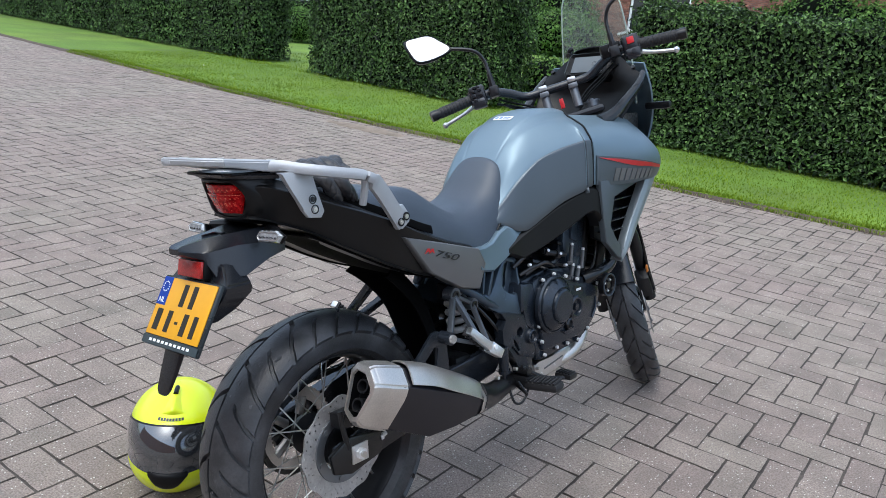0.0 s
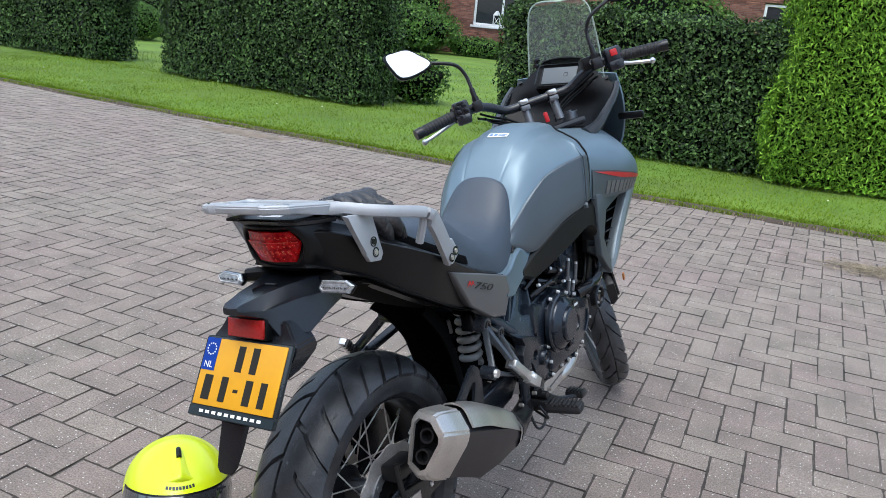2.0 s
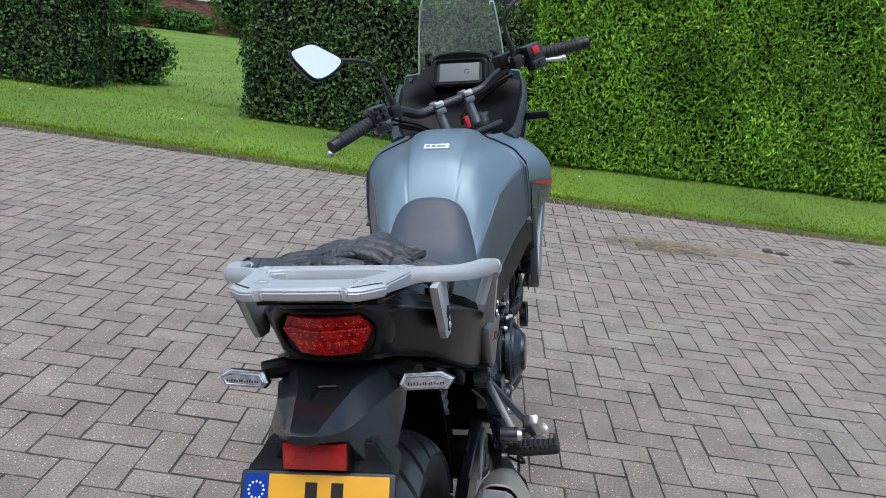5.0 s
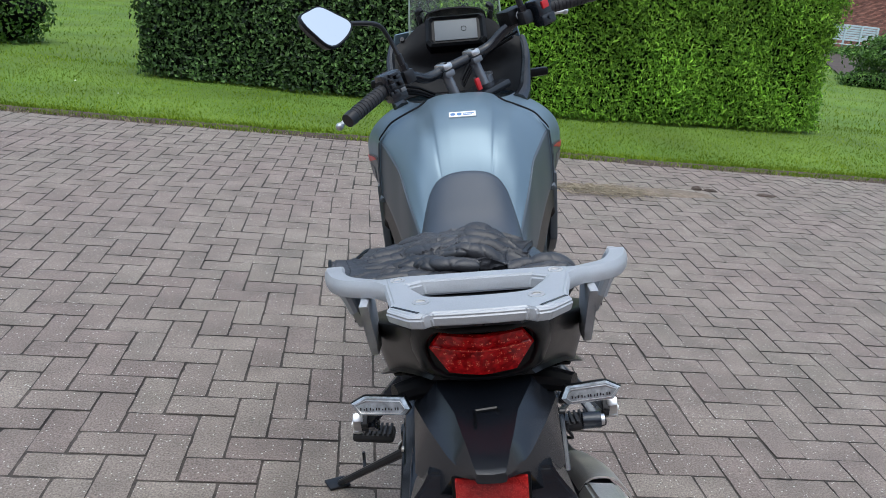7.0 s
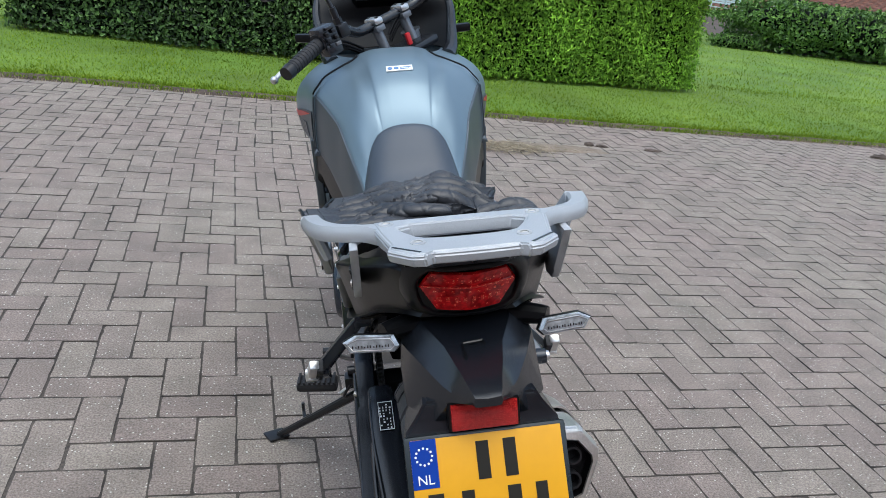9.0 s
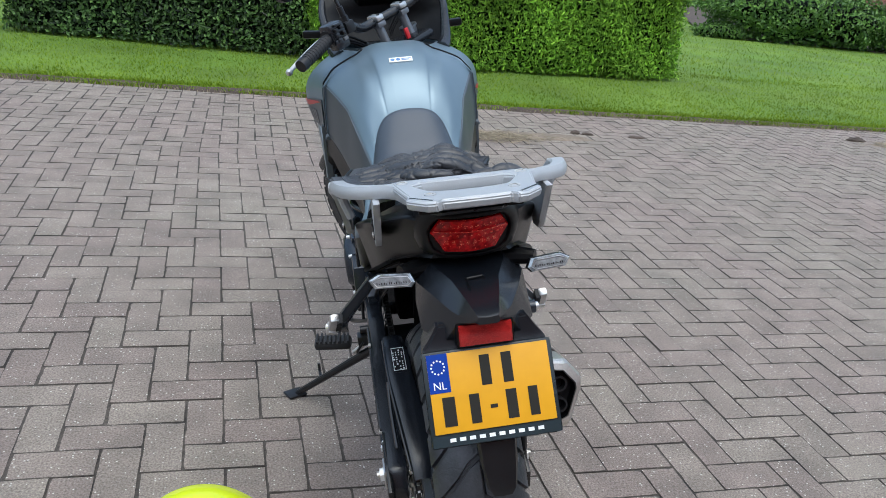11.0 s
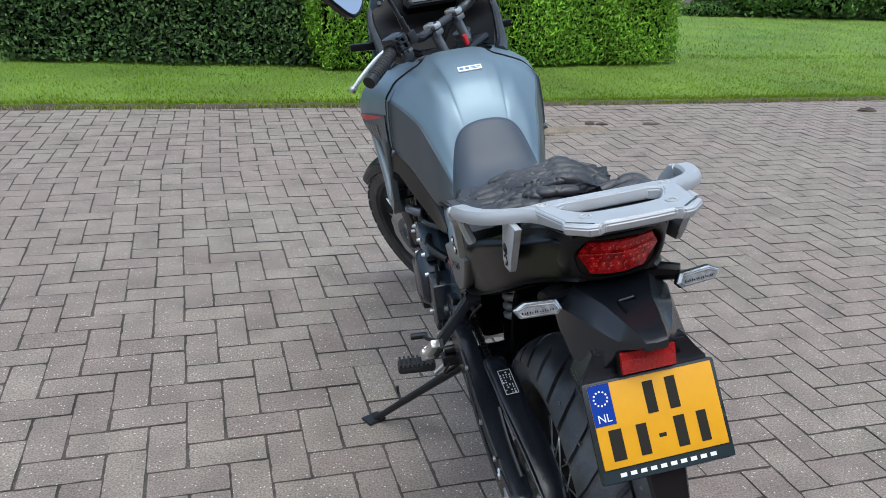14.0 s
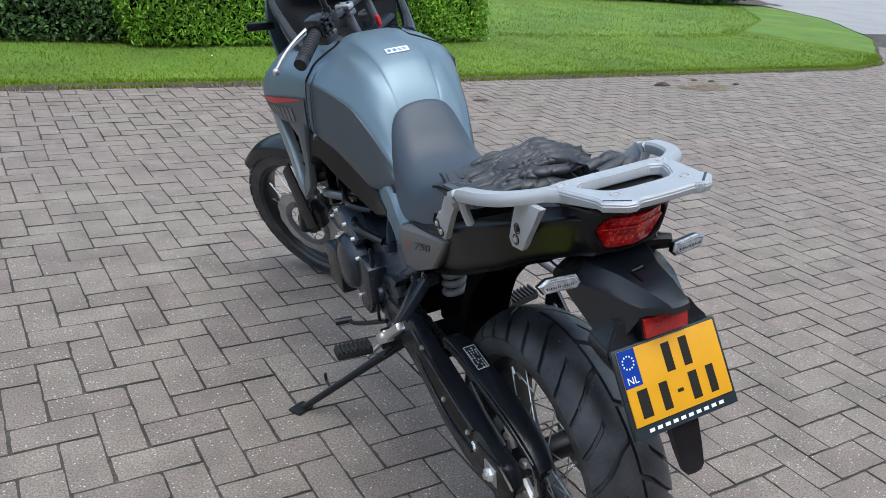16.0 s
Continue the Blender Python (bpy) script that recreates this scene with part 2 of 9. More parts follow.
MAT = dict(
    paver=mat("concrete_paver", (0.229, 0.184, 0.160, 1), 0.88, vary=0.2, scale=5.0, grain=0.5, grain_scale=170, bump=1.0, bump_scale=260,
              per_island=0.075, speck=((0.56, 0.53, 0.48, 1), 105, 0.27, 0.13), hue=((0.230, 0.197, 0.164, 1), 0.9)),
    paver_piece=mat("concrete_paver_piece", (0.229, 0.184, 0.160, 1), 0.88, vary=0.2, scale=5.0, grain=0.5, grain_scale=170, bump=1.0, bump_scale=260,
                    per_object=0.075, speck=((0.56, 0.53, 0.48, 1), 105, 0.27, 0.13), hue=((0.228, 0.194, 0.162, 1), "object")),
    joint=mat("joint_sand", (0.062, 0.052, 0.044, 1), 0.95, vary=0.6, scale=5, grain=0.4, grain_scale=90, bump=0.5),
    soil=mat("garden_soil", (0.075, 0.056, 0.045, 1), 0.95, vary=0.3, scale=3, grain=0.25, grain_scale=40, bump=1.0, bump_scale=30),
    asphalt=mat("grey_asphalt", (0.30, 0.29, 0.285, 1), 0.9, vary=0.1, scale=0.6, grain=0.15, bump=0.4),
    turf=mat("lawn_turf", (0.092, 0.168, 0.014, 1), 0.9, vary=0.25, scale=0.9, grain=0.3, grain_scale=35, bump=1.0, bump_scale=60, hue=((0.118, 0.19, 0.018, 1), 0.5)),
    blade=mat("grass_blade", (0.130, 0.220, 0.012, 1), 0.65, vary=0.26, scale=0.8, per_island=0.28, hue=((0.188, 0.256, 0.024, 1), "island"), spec=0.08),
    leaf=mat("hornbeam_leaf", (0.0145, 0.036, 0.0105, 1), 0.42, vary=0.25, scale=1.6, per_island=0.7, hue=((0.085, 0.146, 0.042, 1), "island"), spec=0.22),
    # near-black: shade between the leaves put into the core's colour
    hedge_shade=mat("hedge_inside_shade", (0.0025, 0.0045, 0.002, 1), 0.9, vary=0.4, scale=12, spec=0.1),
    thuja=mat("conifer_spray", (0.128, 0.280, 0.024, 1), 0.6, vary=0.28, scale=1.5, per_island=0.5, hue=((0.248, 0.412, 0.044, 1), "island"), spec=0.25),
    sand=mat("sandy_dirt", (0.20, 0.158, 0.120, 1), 0.95, vary=0.3, scale=6, grain=0.3, grain_scale=60, bump=0.8, bump_scale=60),
    # near-black green for the shade inside the conifer hedge
    thuja_shade=mat("conifer_inside_shade", (0.006, 0.011, 0.0025, 1), 0.9, vary=0.4, scale=14, spec=0.1),
    bush=mat("bush_leaf", (0.06, 0.14, 0.025, 1), 0.5, vary=0.25, scale=2, per_island=0.45, hue=((0.10, 0.18, 0.03, 1), "island"), spec=0.35),
    wood=mat("hedge_stem", (0.10, 0.075, 0.05, 1), 0.9, vary=0.3, scale=30, bump=0.6),
    straw=mat("dry_straw", (0.25, 0.205, 0.14, 1), 0.8, vary=0.2, scale=20, per_island=0.35),
    house_brick=mat("red_house_brick", (0.22, 0.095, 0.07, 1), 0.85, vary=0.2, scale=4, per_island=0.3, grain=0.15, hue=((0.26, 0.12, 0.085, 1), "island"), bump=0.3),
    mortar=mat("wall_mortar", (0.23, 0.19, 0.17, 1), 0.9, vary=0.2, scale=10),
    white=mat("white_paint", (0.78, 0.79, 0.80, 1), 0.45, vary=0.05, scale=5),
    glass=mat("window_glass", (0.03, 0.035, 0.04, 1), 0.04, vary=0.1, vary_rough=0.0, spec=0.8),
    tank=mat("metallic_blue_grey_paint", (0.165, 0.228, 0.275, 1), 0.42, metal=0.50, vary=0.04, scale=3, grain=0.06, grain_scale=900, vary_rough=0.04, coat=0.10, spec=0.5),
    tail_black=mat("satin_black_bodywork", (0.0055, 0.0056, 0.0060, 1), 0.33, vary=0.15, scale=8, bump=0.05, bump_scale=500, spec=0.27),
    # the fairing's own grey; on the tank, midway between lit and shaded flank
    tank_dark=mat("grey_paint_with_flank_shade", (0.098, 0.116, 0.132, 1), 0.40, metal=0.50, vary=0.05, scale=4, grain=0.05, grain_scale=900, vary_rough=0.05),
    cast_grey=mat("dark_grey_casting", (0.056, 0.078, 0.106, 1), 0.24, metal=0.45, vary=0.2, scale=12, bump=0.12, bump_scale=400, spec=0.6),
    heel_paint=mat("dark_grey_heel_paint", (0.020, 0.025, 0.034, 1), 0.26, metal=0.35, vary=0.18, scale=14, bump=0.10, bump_scale=500, spec=0.6),
    cast_light=mat("grey_casting", (0.17, 0.18, 0.195, 1), 0.32, metal=0.6, vary=0.15, scale=12, bump=0.15, bump_scale=400, spec=0.55),
    bracket=mat("grey_bracket_paint", (0.085, 0.095, 0.110, 1), 0.30, metal=0.5, vary=0.18, scale=14, bump=0.12, bump_scale=400, spec=0.6),
    silver_grey=mat("matt_silver_grey_paint", (0.17, 0.172, 0.176, 1), 0.42, metal=0.55, vary=0.05, scale=4, grain=0.05, grain_scale=900),
    black=mat("black_plastic", (0.0036, 0.0038, 0.0044, 1), 0.36, vary=0.25, scale=14, bump=0.15, bump_scale=600, spec=0.22),
    black_gloss=mat("satin_black_plastic", (0.0065, 0.0068, 0.0078, 1), 0.24, vary=0.2, scale=10, spec=0.5),
    dusty=mat("dark_grey_plastic", (0.0105, 0.0122, 0.0160, 1), 0.24, vary=0.18, scale=10, bump=0.06, bump_scale=700, spec=0.55),
    engine=mat("engine_black_paint", (0.021, 0.028, 0.040, 1), 0.22, metal=0.40, vary=0.25, scale=12, bump=0.10, bump_scale=400, spec=0.7),
    seat=mat("seat_vinyl", (0.047, 0.060, 0.081, 1), 0.44, vary=0.1, scale=6, grain=0.06, grain_scale=700, bump=0.15, bump_scale=900),
    rubber=mat("tyre_rubber", (0.0210, 0.0220, 0.0248, 1), 0.36, vary=0.3, scale=9, grain=0.2, grain_scale=140, bump=0.25, bump_scale=260, hue=((0.050, 0.0515, 0.056, 1), 14.0), spec=0.5),
    scuff=mat("dusty_rubber", (0.085, 0.085, 0.09, 1), 0.9, vary=0.4, scale=60, grain=0.3, grain_scale=180),
    grip=mat("grip_rubber", (0.013, 0.013, 0.015, 1), 0.62, vary=0.2, scale=30, bump=0.3),
    rack=mat("silver_cast_aluminium", (0.42, 0.435, 0.455, 1), 0.50, metal=0.30, vary=0.06, scale=8, grain=0.06, grain_scale=500, bump=0.08, bump_scale=700, spec=0.4),
    alu=mat("bare_aluminium", (0.62, 0.62, 0.62, 1), 0.32, metal=0.95, vary=0.1, scale=14, grain=0.08, grain_scale=300),
    steel=mat("brushed_steel", (0.64, 0.61, 0.57, 1), 0.34, metal=0.85, vary=0.12, scale=10, grain=0.1, grain_scale=260, bump=0.05),
    disc=mat("brake_disc_steel", (0.42, 0.41, 0.40, 1), 0.38, metal=0.45, vary=0.25, scale=16, grain=0.12),
    chrome=mat("bright_zinc_bolt", (0.80, 0.80, 0.80, 1), 0.30, metal=0.35, vary=0.05, spec=0.7),
    spoke=mat("spoke_steel", (0.6, 0.6, 0.58, 1), 0.3, metal=0.9, vary=0.1),
    dark_metal=mat("black_coated_metal", (0.016, 0.0165, 0.0185, 1), 0.32, metal=0.4, vary=0.2, scale=16, spec=0.6),
    exhaust_black=mat("exhaust_black_coat", (0.0150, 0.0145, 0.0195, 1), 0.34, metal=0.3, vary=0.12, scale=7, spec=0.55),
    red=mat("red_decal", (0.45, 0.02, 0.022, 1), 0.35, vary=0.05),
    red_plastic=mat("red_switch_plastic", (0.5, 0.015, 0.02, 1), 0.35, vary=0.05),
    # lamp cells: glints painted in as bright red and paler specks
    lamp_cell=mat("red_cell_with_glints", (0.58, 0.025, 0.018, 1), 0.12, vary=0.4, scale=160, coat=0.2, speck=((0.90, 0.22, 0.12, 1), 600, 0.5, 0.3)),
    wing=mat("pale_blue_grey_paint", (0.27, 0.31, 0.33, 1), 0.36, metal=0.55, vary=0.05, scale=4, grain=0.05, grain_scale=900),
    # red lens; the brighter specks paint its sparkle
    lens_red=mat("red_lens_with_glints", (0.30, 0.003, 0.005, 1), 0.10, vary=0.4, scale=60, coat=0.1, vary_rough=0.03, hue=((0.50, 0.008, 0.010, 1), 120.0), speck=((0.80, 0.08, 0.05, 1), 330, 0.42, 0.10), spec=0.25),
    silver_lip=mat("grey_satin_plastic", (0.030, 0.033, 0.039, 1), 0.30, vary=0.12, scale=10, bump=0.05, bump_scale=600, spec=0.5),
    # near-black liner plastic; also stands for shade under the tail and beside the seat
    matt_black=mat("matt_black_liner_and_shade", (0.0030, 0.0031, 0.0034, 1), 0.85, vary=0.2, scale=10, bump=0.2, bump_scale=300, spec=0.06),
    chain_steel=mat("oily_chain_steel", (0.055, 0.053, 0.050, 1), 0.34, metal=0.7, vary=0.3, scale=60, spec=0.6),
    spring_paint=mat("pale_grey_spring_paint", (0.42, 0.43, 0.44, 1), 0.36, metal=0.2, vary=0.15, scale=20),
    reflector=mat("red_reflector", (0.30, 0.008, 0.008, 1), 0.14, vary=0.3, scale=160, coat=0.4, vary_rough=0.03, speck=((0.48, 0.03, 0.025, 1), 900, 0.5, 0.5)),
    lens_clear=mat("clear_lamp_lens", (0.40, 0.43, 0.45, 1), 0.08, metal=0.40, vary=0.4, scale=110, coat=0.8, vary_rough=0.05),
    amber=mat("amber_plastic", (0.5, 0.16, 0.02, 1), 0.3, vary=0.1),
    plate_yellow=mat("yellow_plate", (0.70, 0.345, 0.010, 1), 0.40, vary=0.05, scale=20, spec=0.35),
    plate_blue=mat("blue_plate_band", (0.005, 0.040, 0.30, 1), 0.5, vary=0.04, spec=0.2),
    plate_dark=mat("dark_plate_print", (0.016, 0.014, 0.010, 1), 0.45, vary=0.1, spec=0.3),
    plate_frame=mat("plate_holder_plastic", (0.020, 0.027, 0.031, 1), 0.28, vary=0.1, spec=0.4),
    plate_band=mat("plate_holder_band", (0.020, 0.031, 0.037, 1), 0.22, vary=0.06, spec=0.45),
    white_print=mat("white_print", (0.8, 0.8, 0.8, 1), 0.5, vary=0.03),
    grey_print=mat("grey_print", (0.014, 0.014, 0.016, 1), 0.4, vary=0.03),
    silver_print=mat("silver_print", (0.35, 0.36, 0.37, 1), 0.4, vary=0.03),
    blue_print=mat("blue_print", (0.1, 0.2, 0.4, 1), 0.4, vary=0.03),
    mirror=mat("mirror_glass", (0.76, 0.79, 0.82, 1), 0.02, metal=1.0, vary=0.0, vary_rough=0.0),
    screen_lcd=mat("display_glass", (0.115, 0.130, 0.140, 1), 0.4, vary=0.08, scale=5, spec=0.35),
    windscreen=clear("clear_windscreen", (0.80, 0.85, 0.80, 1), 0.02, 1.3, 0.07),
    screen_edge=clear("windscreen_edge", (0.72, 0.82, 0.74, 1), 0.1, 1.4, 0.5),
    leather=mat("black_glove_leather", (0.0190, 0.0198, 0.0235, 1), 0.38, vary=0.3, scale=14, grain=0.10, grain_scale=150, bump=0.2, bump_scale=320, hue=((0.060, 0.059, 0.062, 1), 6.0), spec=0.55),
    neon=mat("fluorescent_yellow_paint", (0.66, 0.79, 0.004, 1), 0.26, vary=0.02, coat=0.45, vary_rough=0.03, spec=0.4),
    visor=mat("smoked_visor", (0.11, 0.118, 0.13, 1), 0.02, metal=0.75, vary=0.1, coat=1.0, spec=0.9, vary_rough=0.0),
    bench=mat("bench_pale_paint", (0.42, 0.5, 0.5, 1), 0.5, vary=0.06),
)
MAT["lens_red"].node_tree.nodes["Principled BSDF"].inputs["Emission Color"].default_value = (1, 0.03, 0.02, 1)


# ---- building helpers ----
def mesh_of(bm, name, material, smooth=0.0):
    """The bmesh as a mesh; smooth: degrees under which edges are rounded."""
    bmesh.ops.recalc_face_normals(bm, faces=bm.faces)
    if smooth:
        for f in bm.faces:
            f.smooth = True
        for e in bm.edges:
            if len(e.link_faces) == 2 and e.calc_face_angle(0) > radians(smooth):
                e.smooth = False
    me = bpy.data.meshes.new(name)
    bm.to_mesh(me)
    bm.free()
    me.materials.append(material)
    return me


def part(name, bm, material, parent, label="", smooth=35.0, category="", kind=""):
    """One mesh object under a thing or a part."""
    ob = new(name, mesh_of(bm, name, MAT[material], smooth))
    ob.parent = parent
    return tagged(ob, label, category, "", kind)


def thing(name, label, category, m=None, group="", kind=""):
    ob = new(name)
    ob.empty_display_size = 0.1
    if m is not None:
        ob.matrix_world = m
    return tagged(ob, label, category, group, kind)


def solid(name, bm, material, label, category, group="", kind="", smooth=35.0):
    return tagged(new(name, mesh_of(bm, name, MAT[material], smooth)), label, category, group, kind)


def stuff_mesh(name, verts, faces, material, label="", category="", parent=None, kind="stuff", smooth=False):
    me = bpy.data.meshes.new(name)
    me.from_pydata(verts, [], faces)
    me.materials.append(MAT[material])
    if smooth:
        me.shade_smooth()
    ob = new(name, me)
    ob.parent = parent
    return tagged(ob, label, category, "", kind)


def box(bm, lo, hi, bevel=0.0, m=None, seg=2):
    """A box between two corners with rounded edges."""
    r = bmesh.ops.create_cube(bm, size=1.0)
    lo, hi = Vector(lo), Vector(hi)
    bmesh.ops.transform(bm, matrix=Matrix.LocRotScale((lo + hi) / 2, None, hi - lo), verts=r["verts"])
    vs = r["verts"]
    if bevel:
        es = {e for v in vs for e in v.link_edges}
        r2 = bmesh.ops.bevel(bm, geom=list(es), offset=bevel, segments=seg, affect="EDGES", profile=0.6)
        vs = list({v for f in r2["faces"] for v in f.verts} | {v for v in vs if v.is_valid})
    if m is not None:
        bmesh.ops.transform(bm, matrix=m, verts=vs)
    return bm


def rod(bm, p, q, r, r2=None, seg=12):
    """A cylinder or cone from p to q."""
    p, q = Vector(p), Vector(q)
    d = q - p
    m = Matrix.Translation((p + q) / 2) @ d.to_track_quat("Z", "Y").to_matrix().to_4x4()
    bmesh.ops.create_cone(bm, cap_ends=True, segments=seg, radius1=r, radius2=r if r2 is None else r2, depth=d.length, matrix=m)
    return bm


def catmull(ps, n, closed=False):
    """A smooth curve through the points."""
    ps = [Vector(p) for p in ps]
    k = len(ps)
    out = []
    for i in range(k if closed else k - 1):
        if closed:
            a, b, c, d = ps[i - 1], ps[i], ps[(i + 1) % k], ps[(i + 2) % k]
        else:
            a, b, c, d = ps[max(i - 1, 0)], ps[i], ps[i + 1], ps[min(i + 2, k - 1)]
        for j in range(n):
            t = j / n
            out.append(0.5 * ((2 * b) + (c - a) * t + (2 * a - 5 * b + 4 * c - d) * t * t + (3 * b - a - 3 * c + d) * t ** 3))
    if not closed:
        out.append(ps[-1])
    return out


def tube(bm, ps, r, seg=10, n=5, closed=False, radii=None):
    """A bent tube through points."""
    c = catmull(ps, n, closed) if n > 1 else [Vector(p) for p in ps]
    rings, up = [], Vector((0.13, 0.27, 0.95))
    for i, p in enumerate(c):
        d = (c[(i + 1) % len(c)] - c[i - 1]) if closed else (c[min(i + 1, len(c) - 1)] - c[max(i - 1, 0)])
        d.normalize()
        x = (up - up.dot(d) * d).normalized()
        y = d.cross(x)
        up = x
        rr = r if radii is None else float(np.interp(i / max(len(c) - 1, 1), np.linspace(0, 1, len(radii)), radii))
        rings.append([bm.verts.new(p + rr * (math.cos(a) * x + math.sin(a) * y)) for a in np.linspace(0, 2 * math.pi, seg, endpoint=False)])
    pairs = list(zip(rings, rings[1:])) + ([(rings[-1], rings[0])] if closed else [])
    for a, b in pairs:
        for j in range(seg):
            bm.faces.new((a[j], a[(j + 1) % seg], b[(j + 1) % seg], b[j]))
    if not closed:
        bm.faces.new(rings[0][::-1])
        bm.faces.new(rings[-1])
    return bm


def prism(bm, outline, x0, x1, bevel=0.004, taper=0.0):
    """An outline in (y, z) made solid from x0 to x1, with rounded edges. taper: how far the x1 face draws in."""
    c = sum((Vector((0, y, z)) for y, z in outline), Vector()) / len(outline)

    def at(x, y, z, s):
        return bm.verts.new((x, c.y + (y - c.y) * s, c.z + (z - c.z) * s))
    a = [at(x0, y, z, 1) for y, z in outline]
    b = [at(x1, y, z, 1 - taper) for y, z in outline]
    k = len(outline)
    faces = [bm.faces.new(a), bm.faces.new(b[::-1])] + [bm.faces.new((a[i], b[i], b[(i + 1) % k], a[(i + 1) % k])) for i in range(k)]
    if bevel:
        bmesh.ops.bevel(bm, geom=list({e for f in faces for e in f.edges}), offset=bevel, segments=2, affect="EDGES", profile=0.6)
    return bm


def holed(bm, outer, holes, x0, x1, bevel=0.004):
    """A plate with the given (y, z) outline and holes, from x0 to x1."""
    edges = []
    for loop in [outer] + list(holes):
        vs = [bm.verts.new((x0, y, z)) for y, z in loop]
        edges += [bm.edges.new((vs[i], vs[(i + 1) % len(vs)])) for i in range(len(vs))]
    faces = [g for g in bmesh.ops.triangle_fill(bm, use_beauty=True, use_dissolve=False, edges=edges)["geom"] if isinstance(g, bmesh.types.BMFace)]
    more = bmesh.ops.extrude_face_region(bm, geom=faces, use_keep_orig=True)["geom"]
    moved = {v for v in more if isinstance(v, bmesh.types.BMVert)}
    for v in moved:
        v.co.x = x1
    bmesh.ops.recalc_face_normals(bm, faces=bm.faces[:])
    if bevel:
        rim = [e for e in bm.edges if len(e.link_faces) == 2 and all(v in moved for v in e.verts) and e.calc_face_angle(0) > 0.8]
        bmesh.ops.bevel(bm, geom=rim, offset=bevel, segments=2, affect="EDGES", profile=0.6)
    return bm


def ring_of(y, z, r, n=20):
    return [(y + r * math.cos(2 * math.pi * i / n), z + r * math.sin(2 * math.pi * i / n)) for i in range(n)]


def beam(bm, a, b, w, h, bevel=0.003, w2=None):
    """A bar of rectangular section from a to b, w across and h high, w2 across its far end."""
    a, b = Vector(a), Vector(b)
    d = (b - a).normalized()
    side = d.cross(Vector((1, 0, 0)) if abs(d.x) < 0.8 else Vector((0, 0, 1))).normalized()
    up = side.cross(d)
    w2 = w if w2 is None else w2
    vs = [bm.verts.new(p + side * (i * ww / 2) + up * (j * h / 2)) for p, ww in ((a, w), (b, w2)) for i, j in ((-1, -1), (1, -1), (1, 1), (-1, 1))]
    fs = [bm.faces.new([vs[k] for k in q]) for q in ((3, 2, 1, 0), (4, 5, 6, 7), (0, 1, 5, 4), (1, 2, 6, 5), (2, 3, 7, 6), (3, 0, 4, 7))]
    bmesh.ops.recalc_face_normals(bm, faces=fs)
    if bevel:
        bmesh.ops.bevel(bm, geom=list({e for f in fs for e in f.edges}), offset=bevel, segments=2, affect="EDGES", profile=0.6)
    return bm


def skin(bm, rows, nu=5, nv=4, close=False, caps=False, thick=0.0):
    """A smooth surface through rows of points; close: each row is a ring."""
    fine = [catmull(r, nu, close) for r in rows]
    cols = list(zip(*fine))
    grid = list(zip(*[catmull(c, nv) for c in cols]))
    vs = [[bm.verts.new(p) for p in row] for row in grid]
    k = len(vs[0])
    made = []
    for a, b in zip(vs, vs[1:]):
        for j in range(k if close else k - 1):
            made.append(bm.faces.new((a[j], a[(j + 1) % k], b[(j + 1) % k], b[j])))
    if caps:
        bm.faces.new(vs[0][::-1])
        bm.faces.new(vs[-1])
    if thick:
        bmesh.ops.recalc_face_normals(bm, faces=bm.faces)
        bmesh.ops.solidify(bm, geom=made, thickness=thick)
    return bm


def both(half, y):
    """A row across the bike from half a profile of (x, z), mirrored."""
    right = [(x, y, z) for x, z in half]
    return [(-x, y, z) for x, z in half[:0:-1]] + right


def spin(bm, profile, seg=64, closed=True, m=None):
    """A profile of (x, radius) turned round the x axis."""
    rings = [[bm.verts.new((x, r * math.cos(a), r * math.sin(a))) for x, r in profile] for a in np.linspace(0, 2 * math.pi, seg, endpoint=False)]
    k = len(profile)
    made = []
    for i in range(seg):
        a, b = rings[i], rings[(i + 1) % seg]
        for j in range(k if closed else k - 1):
            made.append(bm.faces.new((a[j], a[(j + 1) % k], b[(j + 1) % k], b[j])))
    if m is not None:
        bmesh.ops.transform(bm, matrix=m, verts=[v for r in rings for v in r])
    return bm


def bolt(parent, p, n, r=0.008, material="chrome", h=0.006, name="bolt"):
    """A round-headed screw with a recess."""
    bm = bmesh.new()
    p, n = Vector(p), Vector(n).normalized()
    rod(bm, p - n * 0.004, p + n * h, r, r * 0.85, 12)
    rod(bm, p + n * h, p + n * (h + 0.0008), r * 0.45, r * 0.45, 6)
    return part(name, bm, material, parent, smooth=40)


# ---- ground, road, lawn ----
def lawn_edge(x):
    """Where the lawn begins ahead of the paving."""
    return float(np.interp(x, [-40, -15.7, -9, -6, -2, 2, 6, 9.4, 10.8, 12.4, 15.3, 19.1, 20.9, 22],
                           [11.8, 8.55, 7.67, 7.45, 7.28, 7.2, 7.28, 7.33, 7.7, 8.7, 10.56, 14.2, 17.2, 24]))


bm = bmesh.new()
for x0, x1, y0, y1 in ((-400, 400, -300, 500),):
    bm.faces.new([bm.verts.new((x, y, -0.05)) for x, y in ((x0, y0), (x1, y0), (x1, y1), (x0, y1))])
solid("ground", bm, "asphalt", "grey asphalt ground that runs on to the horizon", "ground", kind="structure")

bm = bmesh.new()
bm.faces.new([bm.verts.new((x, y, -0.0030)) for x, y in ((-32, -4), (24, -4), (24, 11.6), (-32, 11.6))])
pavement = solid("pavement", bm, "joint", "red-brown concrete pavers laid in herringbone bond", "pavement", kind="structure")

# unseen wall added behind the camera to darken light and reflections from there
bm = bmesh.new()
box(bm, (-16, -7.6, -0.05), (14, -7.3, 5.6))
solid("wall_south", bm, "house_brick", "plain red brick wall, unseen, added to dim light from behind", "wall", kind="structure")

